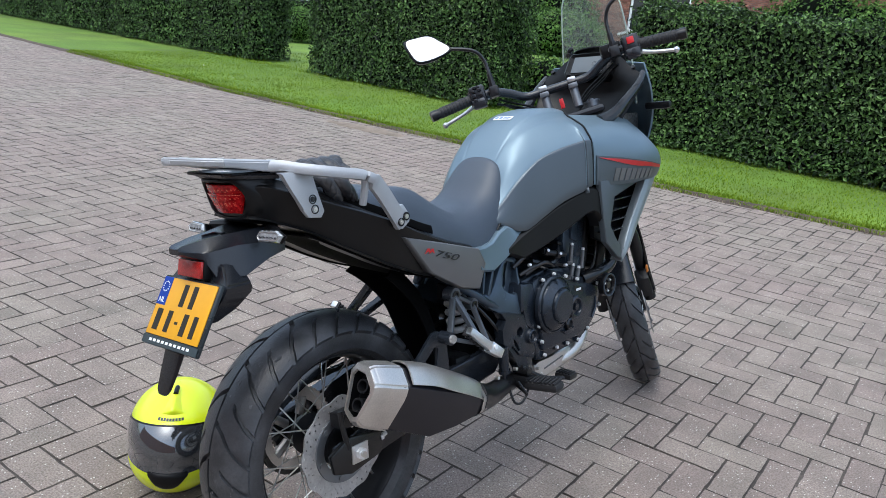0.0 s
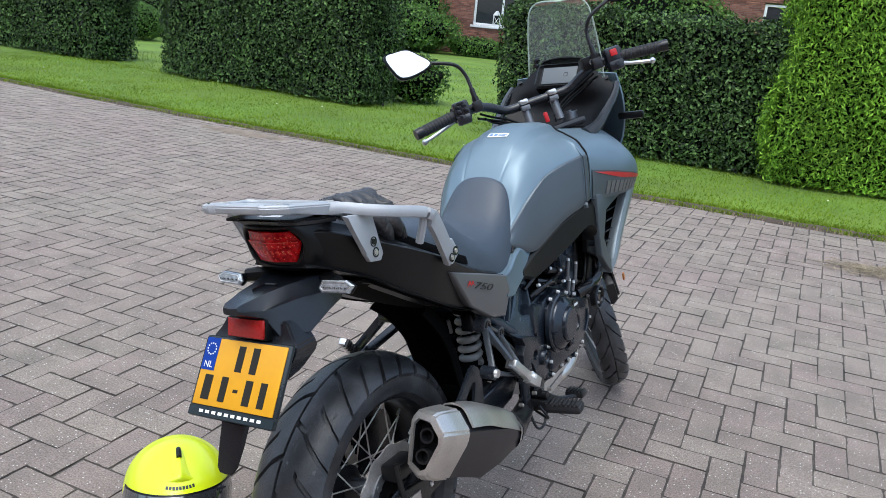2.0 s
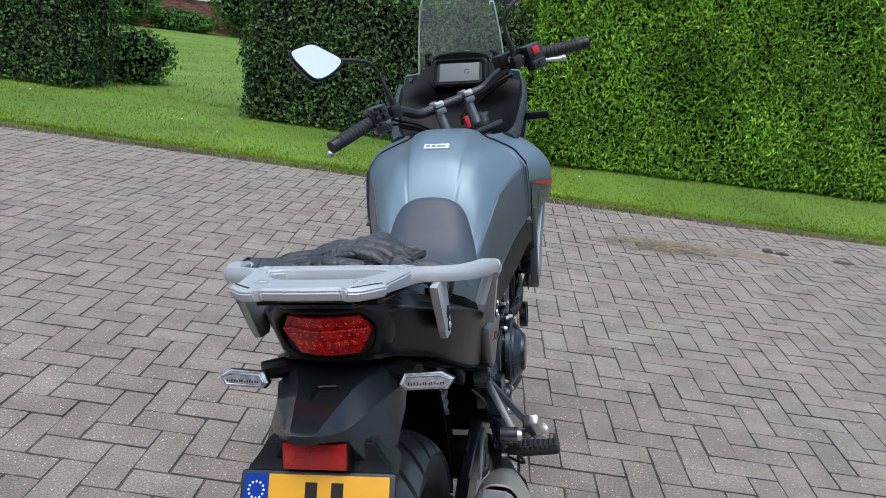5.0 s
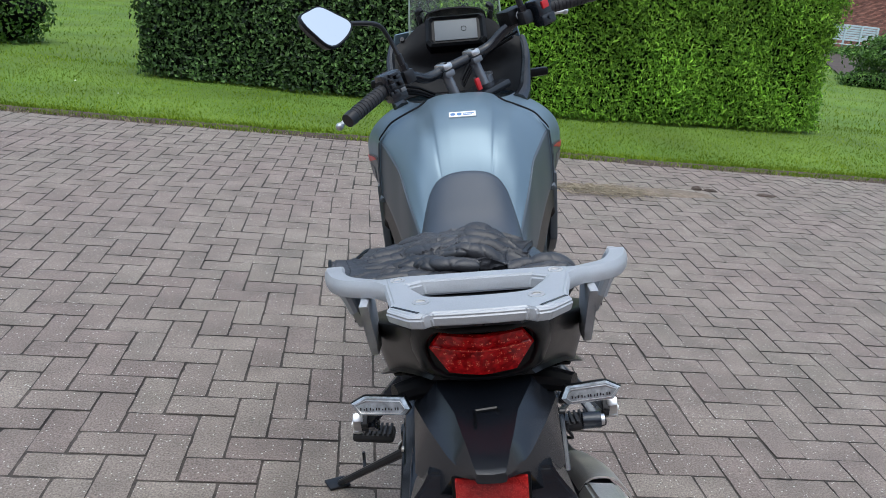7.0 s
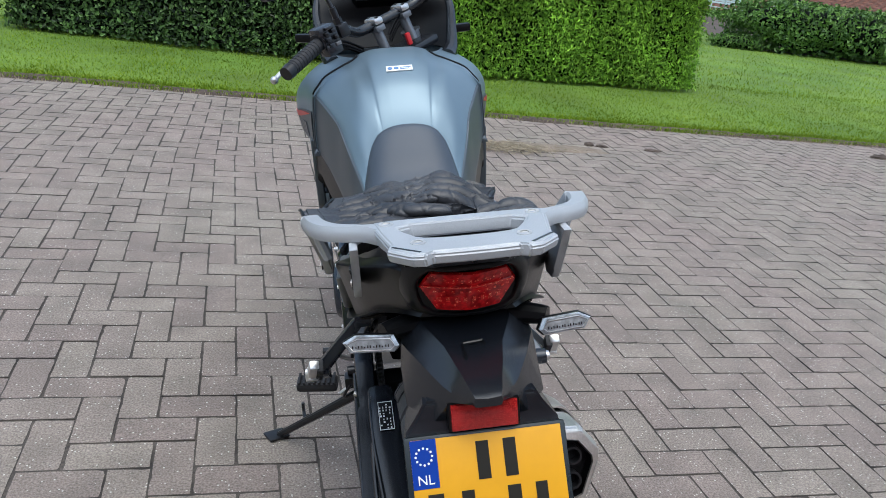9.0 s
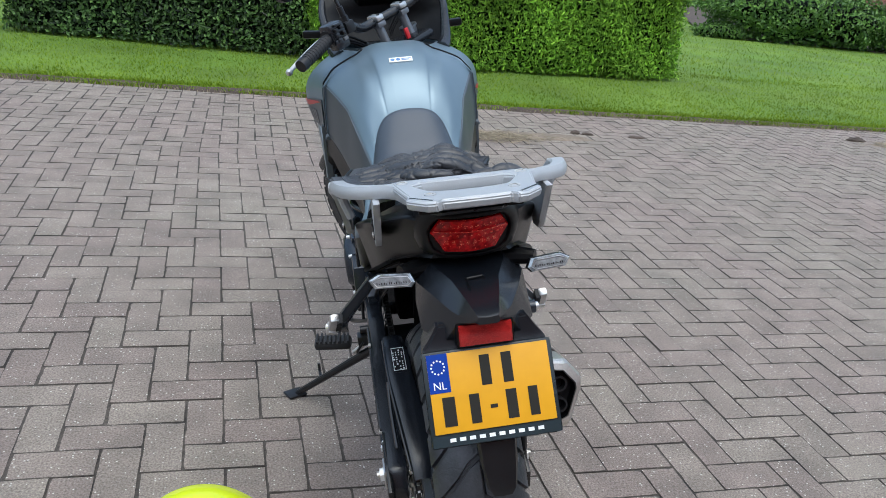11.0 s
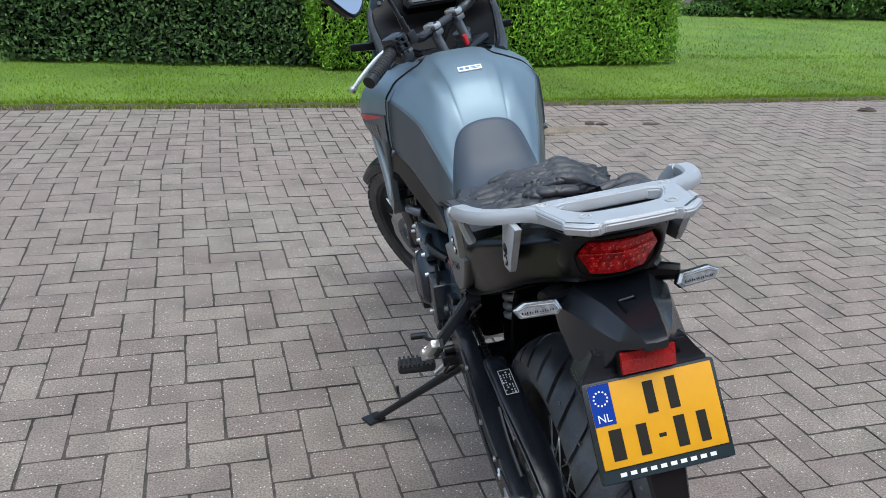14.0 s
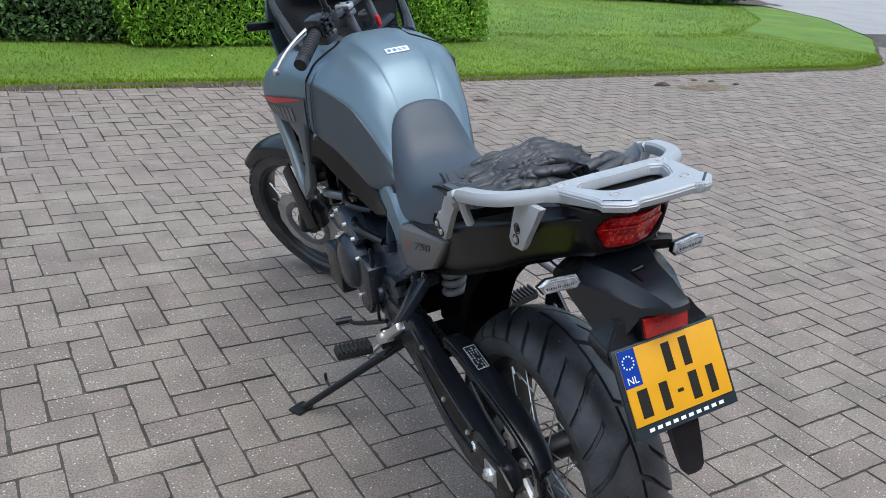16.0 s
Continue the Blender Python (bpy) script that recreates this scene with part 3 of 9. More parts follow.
# lawn: a low sheet with an uneven rim
bm = bmesh.new()
rng = random.Random(4)
xs = np.concatenate([np.arange(-40, -12, 0.7), np.arange(-12, 12, 0.12), np.arange(12, 22.01, 0.35)])
cols = []
for x in xs:
    e = lawn_edge(x) + 0.05 * noise.noise((x * 1.3, 0, 0)) + 0.025 * noise.noise((x * 6, 3, 0))
    far = 60.0
    ys = [e, e + 0.02, e + 0.08, e + 0.3, e + 0.8, e + 1.6, e + 3, e + 6, e + 12, far]
    zs = [-0.02, 0.012, 0.026, 0.032, 0.034, 0.034, 0.034, 0.034, 0.034, 0.034]
    cols.append([bm.verts.new((x, y, z + (0.008 * noise.noise((x * 3, y * 3, 0)) if z > 0.02 else 0))) for y, z in zip(ys, zs)])
for a, b in zip(cols, cols[1:]):
    for j in range(len(a) - 1):
        bm.faces.new((a[j], b[j], b[j + 1], a[j + 1]))
lawn = solid("lawn", bm, "turf", "mown bright green lawn behind the paving", "lawn", kind="structure")

# bare soil and dead roots along the lawn's rim
bm = bmesh.new()
cols = []
for x in xs:
    e = lawn_edge(x) + 0.05 * noise.noise((x * 1.3, 0, 0)) + 0.025 * noise.noise((x * 6, 3, 0))
    w = 0.05 + 0.04 * noise.noise((x * 2.1, 7, 0)) + 0.02 * noise.noise((x * 9, 5, 0))
    cols.append([bm.verts.new((x, y, z + 0.006 * noise.noise((x * 14, y * 14, 2)))) for y, z in ((e - w * 0.6, -0.006), (e - w * 0.25, 0.010), (e + 0.01, 0.026), (e + w, 0.034))])
for a, c in zip(cols, cols[1:]):
    for j in range(3):
        bm.faces.new((a[j], c[j], c[j + 1], a[j + 1]))
part("soil_edge", bm, "soil", lawn, "bare brown soil at the lawn's rim", 60)


def blades(name, count, area, size, material, label, seed, parent=None, category="grass"):
    """Many single blades on the lawn, as one object."""
    r = np.random.RandomState(seed)
    x0, x1, d0, d1 = area
    x = r.uniform(x0, x1, count)
    d = d0 + (d1 - d0) * r.uniform(0, 1, count) ** 1.5
    y = np.array([lawn_edge(v) for v in x]) + d
    a = r.uniform(0, 2 * math.pi, count)
    h = size * r.uniform(0.5, 1.3, count)
    w = size * 0.16 * r.uniform(0.7, 1.3, count)
    lean = r.uniform(0.1, 0.8, count) * h
    b = r.uniform(0, 2 * math.pi, count)
    z = np.where(d < 0.05, 0.0, 0.022)
    v = np.zeros((count, 4, 3))
    v[:, 0] = np.stack([x - w * np.cos(a), y - w * np.sin(a), z], 1)
    v[:, 1] = np.stack([x + w * np.cos(a), y + w * np.sin(a), z], 1)
    v[:, 2] = np.stack([x + 0.5 * w * np.cos(a) + 0.4 * lean * np.cos(b), y + 0.5 * w * np.sin(a) + 0.4 * lean * np.sin(b), z + 0.65 * h], 1)
    v[:, 3] = np.stack([x + lean * np.cos(b), y + lean * np.sin(b), z + h], 1)
    i = np.arange(count) * 4
    f = np.concatenate([np.stack([i, i + 1, i + 2], 1), np.stack([i, i + 2, i + 3], 1)])
    return stuff_mesh(name, v.reshape(-1, 3).tolist(), f.tolist(), material, label, category, parent)


blades("grass", 150000, (-14, 12, 0.0, 3.4), 0.030, "blade", "short green grass of the mown lawn", 1)
blades("grass", 26000, (-14, 11, -0.02, 0.16), 0.036, "blade", "longer grass along the paving's edge", 2)
blades("grass", 60000, (-14, 20, 3.0, 16.0), 0.045, "blade", "short green grass further into the garden", 3)
blades("dead_grass", 3500, (-14, 10, -0.06, 0.04), 0.03, "straw", "dry grass cuttings along the lawn's edge", 5)
# small white clover heads and fallen petals near the hedges
r = random.Random(8)
vs, fs = [], []
for _ in range(12):
    x, d = r.uniform(-13, 0), r.uniform(0.8, 2.9)
    c, s = Vector((x, lawn_edge(x) + d, 0.062)), r.uniform(0.006, 0.014)
    k = len(vs)
    vs += [c + Vector((s, 0, 0)), c + Vector((0, s, 0)), c - Vector((s, 0, 0)), c - Vector((0, s, 0)), c + Vector((0, 0, s))]
    fs += [(k, k + 1, k + 4), (k + 1, k + 2, k + 4), (k + 2, k + 3, k + 4), (k + 3, k, k + 4)]
stuff_mesh("clover_flowers", vs, fs, "white", "tiny white flower heads dotted over the lawn", "flowers")


# ---- hedges ----
def leaves_on(points, normals, size, seed, flat=0.5, slim=0.55, droop=0.0):
    """Folded leaves at points, facing roughly along normals: vertices and faces."""
    r = np.random.RandomState(seed)
    n = len(points)
    nn = normals + flat * r.normal(0, 1, (n, 3))
    nn /= np.linalg.norm(nn, axis=1, keepdims=True)
    t = r.normal(0, 1, (n, 3))
    t[:, 2] -= droop
    t -= (t * nn).sum(1, keepdims=True) * nn
    t /= np.linalg.norm(t, axis=1, keepdims=True)
    u = np.cross(nn, t)
    s = size * r.uniform(0.6, 1.35, (n, 1))
    v = np.zeros((n, 5, 3))
    v[:, 0] = points - t * s * 0.5
    v[:, 1] = points + u * s * slim * 0.5 + nn * s * 0.14
    v[:, 2] = points + t * s * 0.5 - nn * s * 0.12
    v[:, 3] = points - u * s * slim * 0.5 + nn * s * 0.14
    i = np.arange(n)[:, None] * 5
    f = np.concatenate([i + np.array([[0, 1, 2]]), i + np.array([[0, 2, 3]])])
    return v.reshape(-1, 3), f


def hedge(a, b, depth, height, density, leaf, label, seed, material, core, sides=(1, 1), bulge=0.05, flat=0.55, slim=0.6, rough=0.045, droop=0.3, stems=True):
    """A clipped hedge whose front foot runs from a to b."""
    a, b = Vector((a[0], a[1], 0.02)), Vector((b[0], b[1], 0.02))
    ux = (b - a).normalized()
    uy = Vector((-ux.y, ux.x, 0))
    length = (b - a).length
    m = Matrix(((ux.x, uy.x, 0, a.x), (ux.y, uy.y, 0, a.y), (0, 0, 1, a.z), (0, 0, 0, 1)))
    root = thing("hedge", label, "hedge", m, "clipped garden hedges")
    # near-black block inside, standing for the shade behind the leaves
    bm = bmesh.new()
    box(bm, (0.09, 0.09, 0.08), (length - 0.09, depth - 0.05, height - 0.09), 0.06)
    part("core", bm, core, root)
    if stems:
        r = random.Random(seed)
        bm = bmesh.new()
        k = 0.12
        while k < length - 0.1:
            rod(bm, (k, r.uniform(0.15, 0.3), -0.03), (k + r.uniform(-0.05, 0.05), r.uniform(0.12, 0.25), 0.3), r.uniform(0.008, 0.02), seg=6)
            k += r.uniform(0.12, 0.3)
        part("stems", bm, "wood", root, kind="stuff")
    R = np.random.RandomState(seed)
    pts, nor = [], []

    def face(n, f, normal):
        q = R.uniform(0, 1, (n, 3))
        p = f(q)
        pts.append(p)
        nor.append(np.tile(np.array(normal, float), (n, 1)))
    dents = np.array([noise.noise((i * 0.37, seed, 0)) for i in range(4096)])

    def dent(u, w):
        return bulge * (np.sin(u * 2.1 + seed) * np.sin(w * 2.7 + seed * 2) + 0.6 * np.sin(u * 5.3 + w * 4.1 + seed))
    d = density
    face(int(length * height * d), lambda q: np.stack([q[:, 0] * length, dent(q[:, 0] * length, q[:, 2] * height) + rough * R.normal(0, 1, len(q)) + 0.05 * (q[:, 2] - 0.4), 0.05 + q[:, 2] * (height - 0.05)], 1), (0, -1, 0.25))
    face(int(length * depth * d * 0.6), lambda q: np.stack([q[:, 0] * length, q[:, 1] * depth, height + dent(q[:, 0] * length, q[:, 1]) + 0.8 * rough * R.normal(0, 1, len(q))], 1), (0, 0, 1))
    for side, x, nx in ((sides[0], 0.0, -1), (sides[1], length, 1)):
        if side:
            face(int(depth * height * d), lambda q: np.stack([x + dent(q[:, 1], q[:, 2] * height) + rough * R.normal(0, 1, len(q)), q[:, 1] * depth, 0.05 + q[:, 2] * (height - 0.05)], 1), (nx, 0, 0.25))
    v, f = leaves_on(np.concatenate(pts), np.concatenate(nor), leaf, seed, flat, slim, droop)
    keep = stuff_mesh("foliage", v.tolist(), f.tolist(), material, parent=root)
    return root


hedge((-24.0, 12.1), (-12.45, 11.35), 0.95, 1.8, 1500, 0.062, "clipped dark green hornbeam hedge along the lawn", 11, "leaf", "hedge_shade", (0, 1))
hedge((-10.55, 10.95), (-6.34, 10.38), 0.95, 1.8, 2100, 0.055, "clipped dark green hornbeam hedge between two lawn gaps", 12, "leaf", "hedge_shade")
hedge((-3.99, 9.76), (-0.35, 9.42), 0.95, 1.65, 2400, 0.050, "low clipped dark green hornbeam hedge before the house", 13, "leaf", "hedge_shade", (1, 1))
hedge((-0.62, 9.12), (4.21, 9.71), 1.15, 2.5, 3400, 0.060, "tall clipped bright green conifer hedge", 14, "thuja", "thuja_shade", (1, 1), bulge=0.06, flat=0.75, slim=0.3, rough=0.04, droop=-0.6, stems=False)


def bush(c, rx, ry, h, n, leaf, label, seed, material="bush", ball=False, name="shrub", category="shrub"):
    """A shrub: a few stems and a crown of leaves in uneven clumps."""
    root = thing(name, label, category, Matrix.Translation((c[0], c[1], 0.0)))
    r = np.random.RandomState(seed)
    bm = bmesh.new()
    for i in range(7):
        a = r.uniform(0, 6.28)
        rod(bm, (0.1 * rx * math.cos(a), 0.1 * ry * math.sin(a), -0.02), (0.6 * rx * math.cos(a), 0.6 * ry * math.sin(a), h * 0.7), 0.02, 0.008, 6)
    part("stems", bm, "wood", root, kind="stuff")
    # near-black body whose colour stands for shade inside the crown
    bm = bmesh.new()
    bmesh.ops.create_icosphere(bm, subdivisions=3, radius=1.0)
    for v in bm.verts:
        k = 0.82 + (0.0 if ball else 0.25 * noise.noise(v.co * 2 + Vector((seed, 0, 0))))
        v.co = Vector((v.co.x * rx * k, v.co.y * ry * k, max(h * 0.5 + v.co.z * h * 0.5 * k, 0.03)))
    part("core", bm, "hedge_shade", root)
    d = r.normal(0, 1, (n, 3))
    d /= np.linalg.norm(d, axis=1, keepdims=True)
    if ball:
        k = 1 + 0.03 * r.normal(0, 1, n)
    else:
        k = np.array([1 + 0.28 * noise.noise(Vector(q) * 2.2 + Vector((seed, 0, 0))) for q in d]) + 0.07 * r.normal(0, 1, n)
    p = np.stack([d[:, 0] * rx * k, d[:, 1] * ry * k, np.maximum(h * 0.5 + d[:, 2] * h * 0.5 * k, 0.03)], 1)
    v, f = leaves_on(p, d, leaf, seed, 0.7, 0.55)
    stuff_mesh("foliage", v.tolist(), f.tolist(), material, parent=root)
    return root


bush((-17.2, 17.4), 0.62, 0.62, 1.02, 5200, 0.05, "round clipped green box ball on the lawn", 21, ball=True)
bush((-18.6, 19.5), 2.6, 0.6, 1.35, 7000, 0.06, "low green hedge row behind the box ball", 22)
bush((-6.2, 12.0), 0.5, 0.5, 0.8, 1500, 0.07, "small pale-leaved shrub beside the hedge's end", 23)
bush((-14.6, 28.6), 2.0, 1.3, 1.75, 7000, 0.13, "broad leafy green shrub before the brick house", 24)
bush((-15.4, 30.0), 1.8, 0.9, 2.9, 5000, 0.13, "tall green shrub against the brick house", 25)
bush((-11.8, 29.4), 1.2, 0.7, 0.75, 2600, 0.1, "low brownish shrub under the house window", 26)
for x, h, s in ((-9.2, 2.6, 27), (-5.8, 3.3, 28), (-4.2, 2.9, 29), (2.2, 3.4, 30)):
    bush((x, 27.5 + 0.2 * s % 3, 0), 1.7, 1.0, h, 4500, 0.13, "green garden shrub behind the hornbeam hedge", s)
bush((13.3, 18.4), 3.0, 1.0, 1.32, 9000, 0.12, "broad leafy green shrub row beside the vegetable bed", 31)
bush((17.6, 18.0), 2.4, 1.0, 1.2, 7000, 0.12, "leafy green shrub row along the drive", 32)
bush((10.4, 18.0), 0.7, 0.4, 0.35, 1200, 0.08, "low green ground-cover plant at the bed's corner", 33)

# vegetable bed
bm = bmesh.new()
pts = [(9.6, 18.6), (11.2, 17.2), (24, 18.4), (34, 33), (18.5, 34.5), (11.4, 23.5)]
n_s = 26
rows = []
for i in range(n_s + 1):
    t = i / n_s
    a, b = Vector((9.9, 17.8)).lerp(Vector((18.6, 34.5)), t), Vector((22, 17.8)).lerp(Vector((33, 34.5)), t)
    rows.append([bm.verts.new((*a.lerp(b, j / 30), 0.07 + 0.05 * noise.noise((i * 0.8, j * 0.8, 2)) + 0.02 * noise.noise((i * 3, j * 3, 5)))) for j in range(31)])
for a, b in zip(rows, rows[1:]):
    for j in range(30):
        bm.faces.new((a[j], a[j + 1], b[j + 1], b[j]))
solid("vegetable_bed", bm, "soil", "bare dark brown soil of a vegetable bed", "soil", kind="structure")
R = np.random.RandomState(77)
c = np.stack([R.uniform(18.2, 30, 1800), 34.2 + R.normal(0, 0.35, 1800), R.uniform(0.08, 0.35, 1800)], 1)
v, f = leaves_on(c, np.tile([0, -0.6, 0.8], (1800, 1)).astype(float), 0.22, 5, 0.6, 0.5)
stuff_mesh("vegetable_row", v.tolist(), f.tolist(), "bush", "row of pale green vegetable plants behind the soil", "plants")

# slatted garden bench by the far wall
bench = thing("garden_bench", "pale painted slatted wooden garden bench before a brick wall", "bench", Matrix.Translation((21.4, 36.2, 0)))
for i in range(7):
    bm = bmesh.new()
    box(bm, (-1.3, 0.0 + 0.015 * i, 0.62 + 0.105 * i), (1.3, 0.035 + 0.015 * i, 0.705 + 0.105 * i), 0.008)
    part("back_slat", bm, "bench", bench)
for i in range(4):
    bm = bmesh.new()
    box(bm, (-1.3, -0.5 + 0.115 * i, 0.44), (1.3, -0.4 + 0.115 * i, 0.475), 0.008)
    part("seat_slat", bm, "bench", bench)
for x in (-1.2, -0.4, 0.4, 1.2):
    for y in (-0.46, -0.02):
        bm = bmesh.new()
        box(bm, (x - 0.035, y - 0.03, 0.0), (x + 0.035, y + 0.03, 0.44 if y < -0.1 else 1.3), 0.006)
        part("leg", bm, "bench", bench)
bm = bmesh.new()
tube(bm, [(22.6, 35.3, 0), (22.8, 35.3, 0.8), (23.3, 35.3, 1.15), (23.9, 35.3, 0.8), (24.1, 35.3, 0)], 0.03, 8)
solid("garden_hoop", bm, "white", "pale plastic cloche hoop over the vegetable row", "hoop")


# ---- brick houses ----
def brick_wall(name, m, width, height, holes, label, course=0.0625, long=0.22):
    """A brick wall with openings, facing -y of its frame: each brick has its own edges."""
    root = thing(name, label, "house", m)
    v, f = [], []
    r = random.Random(3)
    z, k = 0.0, 0
    while z < height:
        x = -(0.5 * long if k % 2 else 0.0)
        while x < width:
            x0, x1, z0, z1 = max(x, 0) + 0.005, min(x + long, width) - 0.005, z + 0.005, z + course - 0.005
            x += long
            cuts = [h for h in holes if h[0] < x1 and x0 < h[1] and h[2] < z1 and z0 < h[3]]
            if cuts:
                h = cuts[0]
                if x0 < h[0] - 0.03:
                    x1 = h[0] - 0.002
                elif x1 > h[1] + 0.03:
                    x0 = h[1] + 0.002
                else:
                    continue
            if x1 - x0 < 0.02:
                continue
            y = -0.012 + r.uniform(-0.002, 0.002)
            i = len(v)
            v += [(x0, 0, z0), (x1, 0, z0), (x1, 0, z1), (x0, 0, z1), (x0 + .003, y, z0 + .003), (x1 - .003, y, z0 + .003), (x1 - .003, y, z1 - .003), (x0 + .003, y, z1 - .003)]
            f += [(i + 4, i + 5, i + 6, i + 7)] + [(i + a, i + (a + 1) % 4, i + 4 + (a + 1) % 4, i + 4 + a) for a in range(4)]
        z += course
        k += 1
    stuff_mesh("bricks", v, f, "house_brick", parent=root)
    bm = bmesh.new()
    xs = sorted({0, width, *[h[0] for h in holes], *[h[1] for h in holes]})
    zs = sorted({0, height, *[h[2] for h in holes], *[h[3] for h in holes]})
    for a, b in zip(xs, xs[1:]):
        for c, d in zip(zs, zs[1:]):
            if not any(h[0] <= a and b <= h[1] and h[2] <= c and d <= h[3] for h in holes):
                box(bm, (a, 0.001, c), (b, 0.3, d))
    bmesh.ops.remove_doubles(bm, verts=bm.verts, dist=0.0005)
    part("wall", bm, "mortar", root)
    return root


def window(root, x0, x1, z0, z1, bars=1):
    """A white-framed window in a wall."""
    bm = bmesh.new()
    w = 0.09
    for a, b in (((x0, z0), (x1, z0 + w)), ((x0, z1 - w), (x1, z1)), ((x0, z0 + w), (x0 + w, z1 - w)), ((x1 - w, z0 + w), (x1, z1 - w))):
        box(bm, (a[0], 0.04, a[1]), (b[0], 0.12, b[1]), 0.008)
    for i in range(bars):
        c = x0 + (x1 - x0) * (i + 1) / (bars + 1)
        box(bm, (c - 0.04, 0.045, z0 + w), (c + 0.04, 0.115, z1 - w), 0.008)
    fr = part("window", bm, "white", root, "white-painted window frame")
    bm = bmesh.new()
    box(bm, (x0 + 0.05, 0.08, z0 + 0.05), (x1 - 0.05, 0.095, z1 - 0.05))
    part("pane", bm, "glass", fr)
    bm = bmesh.new()
    box(bm, (x0 - 0.08, -0.07, z0 - 0.09), (x1 + 0.08, 0.06, z0 - 0.004), 0.012)
    part("sill", bm, "white", fr)


wall_m = pose(-17.5, 31.0, 0.0)
house = brick_wall("house", wall_m, 20.5, 5.2, [(4.75, 7.15, 1.22, 2.75), (15.6, 17.6, 1.5, 2.9)], "red brick house with white-framed windows behind the hedges")
window(house, 4.75, 7.15, 1.22, 2.75)
window(house, 15.6, 17.6, 1.5, 2.9)
bm = bmesh.new()
prism(bm, [(-0.6, 5.15), (0.0, 5.45), (4.5, 8.6), (9.0, 5.45), (9.6, 5.15), (9.3, 5.1), (4.5, 8.4), (-0.3, 5.1)], -0.4, 20.9, 0.02)
part("roof", bm, "dusty", house, "dark tiled pitched roof")
bm = bmesh.new()
rod(bm, (1.35, -0.08, 0), (1.35, -0.08, 5.1), 0.05)
part("downpipe", bm, "white", house)
# lantern on the sill
lantern = thing("lantern", "white wooden lantern standing on the window sill", "lantern", wall_m @ Matrix.Translation((5.75, 0.03, 1.216)))
bm = bmesh.new()
box(bm, (-0.15, -0.06, 0), (0.15, 0.005, 0.03), 0.004)
box(bm, (-0.15, -0.06, 0.42), (0.15, 0.005, 0.45), 0.004)
for x in (-0.13, 0.13):
    box(bm, (x - 0.015, -0.055, 0.03), (x + 0.015, -0.01, 0.42), 0.003)
part("frame", bm, "white", lantern)
bm = bmesh.new()
rod(bm, (-0.12, -0.05, 0.04), (0.12, -0.05, 0.41), 0.012, seg=6)
rod(bm, (0.12, -0.035, 0.04), (-0.12, -0.035, 0.41), 0.012, seg=6)
part("cross_bar", bm, "white", lantern)
bm = bmesh.new()
bmesh.ops.create_cone(bm, cap_ends=True, segments=4, radius1=0.17, radius2=0.05, depth=0.16, matrix=pose(0, -0.03, 0.53, 0, 0, 45) @ Matrix.Diagonal((1, 0.4, 1, 1)))
part("roof", bm, "white", lantern)
shed_m = pose(14.0, 39.5, 0.0)
shed = brick_wall("garden_house", shed_m, 26.0, 4.6, [(13.2, 14.6, 0.0, 2.15)], "red-brown brick house behind the vegetable bed")
# black sheet across the opening stands for the shade indoors
bm = bmesh.new()
box(bm, (13.2, 0.14, 0.0), (14.6, 0.19, 2.14), 0.006)
part("door", bm, "black", shed, "black sheet for the shade in the open doorway")
bm = bmesh.new()
prism(bm, [(-0.6, 4.55), (0.0, 4.85), (4.5, 7.6), (9.0, 4.85), (9.6, 4.55), (9.3, 4.5), (4.5, 7.4), (-0.3, 4.5)], -0.4, 26.4, 0.02)
part("roof", bm, "dusty", shed, "dark tiled pitched roof")

# ---- straw, dirt clods and leaves on the paving ----
def litter(name, cx, cy, rx, ry, count, length, material, label, seed, category="straw"):
    r = np.random.RandomState(seed)
    x, y = cx + rx * r.normal(0, 0.5, count), cy + ry * r.normal(0, 0.5, count)
    a, l = r.uniform(0, 6.28, count), length * r.uniform(0.4, 1.2, count)
    z0, z1 = r.uniform(0.002, 0.02, count), r.uniform(0.004, 0.035, count)
    dx, dy = np.cos(a) * l / 2, np.sin(a) * l / 2
    wx, wy = -np.sin(a) * 0.0022, np.cos(a) * 0.0022
    v = np.stack([np.stack([x - dx + wx, y - dy + wy, z0], 1), np.stack([x - dx - wx, y - dy - wy, z0], 1), np.stack([x + dx - wx, y + dy - wy, z1], 1), np.stack([x + dx + wx, y + dy + wy, z1], 1), np.stack([x, y, (z0 + z1) / 2 + 0.004], 1)], 1)
    i = np.arange(count)[:, None] * 5
    f = np.concatenate([i + np.array([[0, 1, 4]]), i + np.array([[1, 2, 4]]), i + np.array([[2, 3, 4]]), i + np.array([[3, 0, 4]])])
    return stuff_mesh(name, v.reshape(-1, 3).tolist(), f.tolist(), material, label, category)


def clod(name, c, rx, ry, h, seed, label, material="soil", category="soil"):
    bm = bmesh.new()
    bmesh.ops.create_icosphere(bm, subdivisions=3, radius=1.0)
    for v in bm.verts:
        k = 1 + 0.35 * noise.noise(v.co * 2.3 + Vector((seed, 0, 0))) + 0.2 * noise.noise(v.co * 6 + Vector((0, seed, 0)))
        v.co = Vector((c[0] + v.co.x * rx * k, c[1] + v.co.y * ry * k, max(v.co.z, -0.02) * h * k + 0.001))
    return solid(name, bm, material, label, category)


litter("straw", 0.36, 6.05, 0.42, 0.16, 620, 0.12, "straw", "pale dry straw scattered on the pavers", 41)
litter("straw", 5.1, 6.5, 0.36, 0.14, 420, 0.10, "straw", "pale dry straw with soil on the pavers", 42)
clod("dirt_patch", (0.75, 6.16), 0.55, 0.13, 0.010, 2, "thin brown dirt smear on the pavers", "sand")
clod("dirt_clod", (1.25, 6.35), 0.045, 0.035, 0.028, 5, "dark clod of soil lying on the pavers")
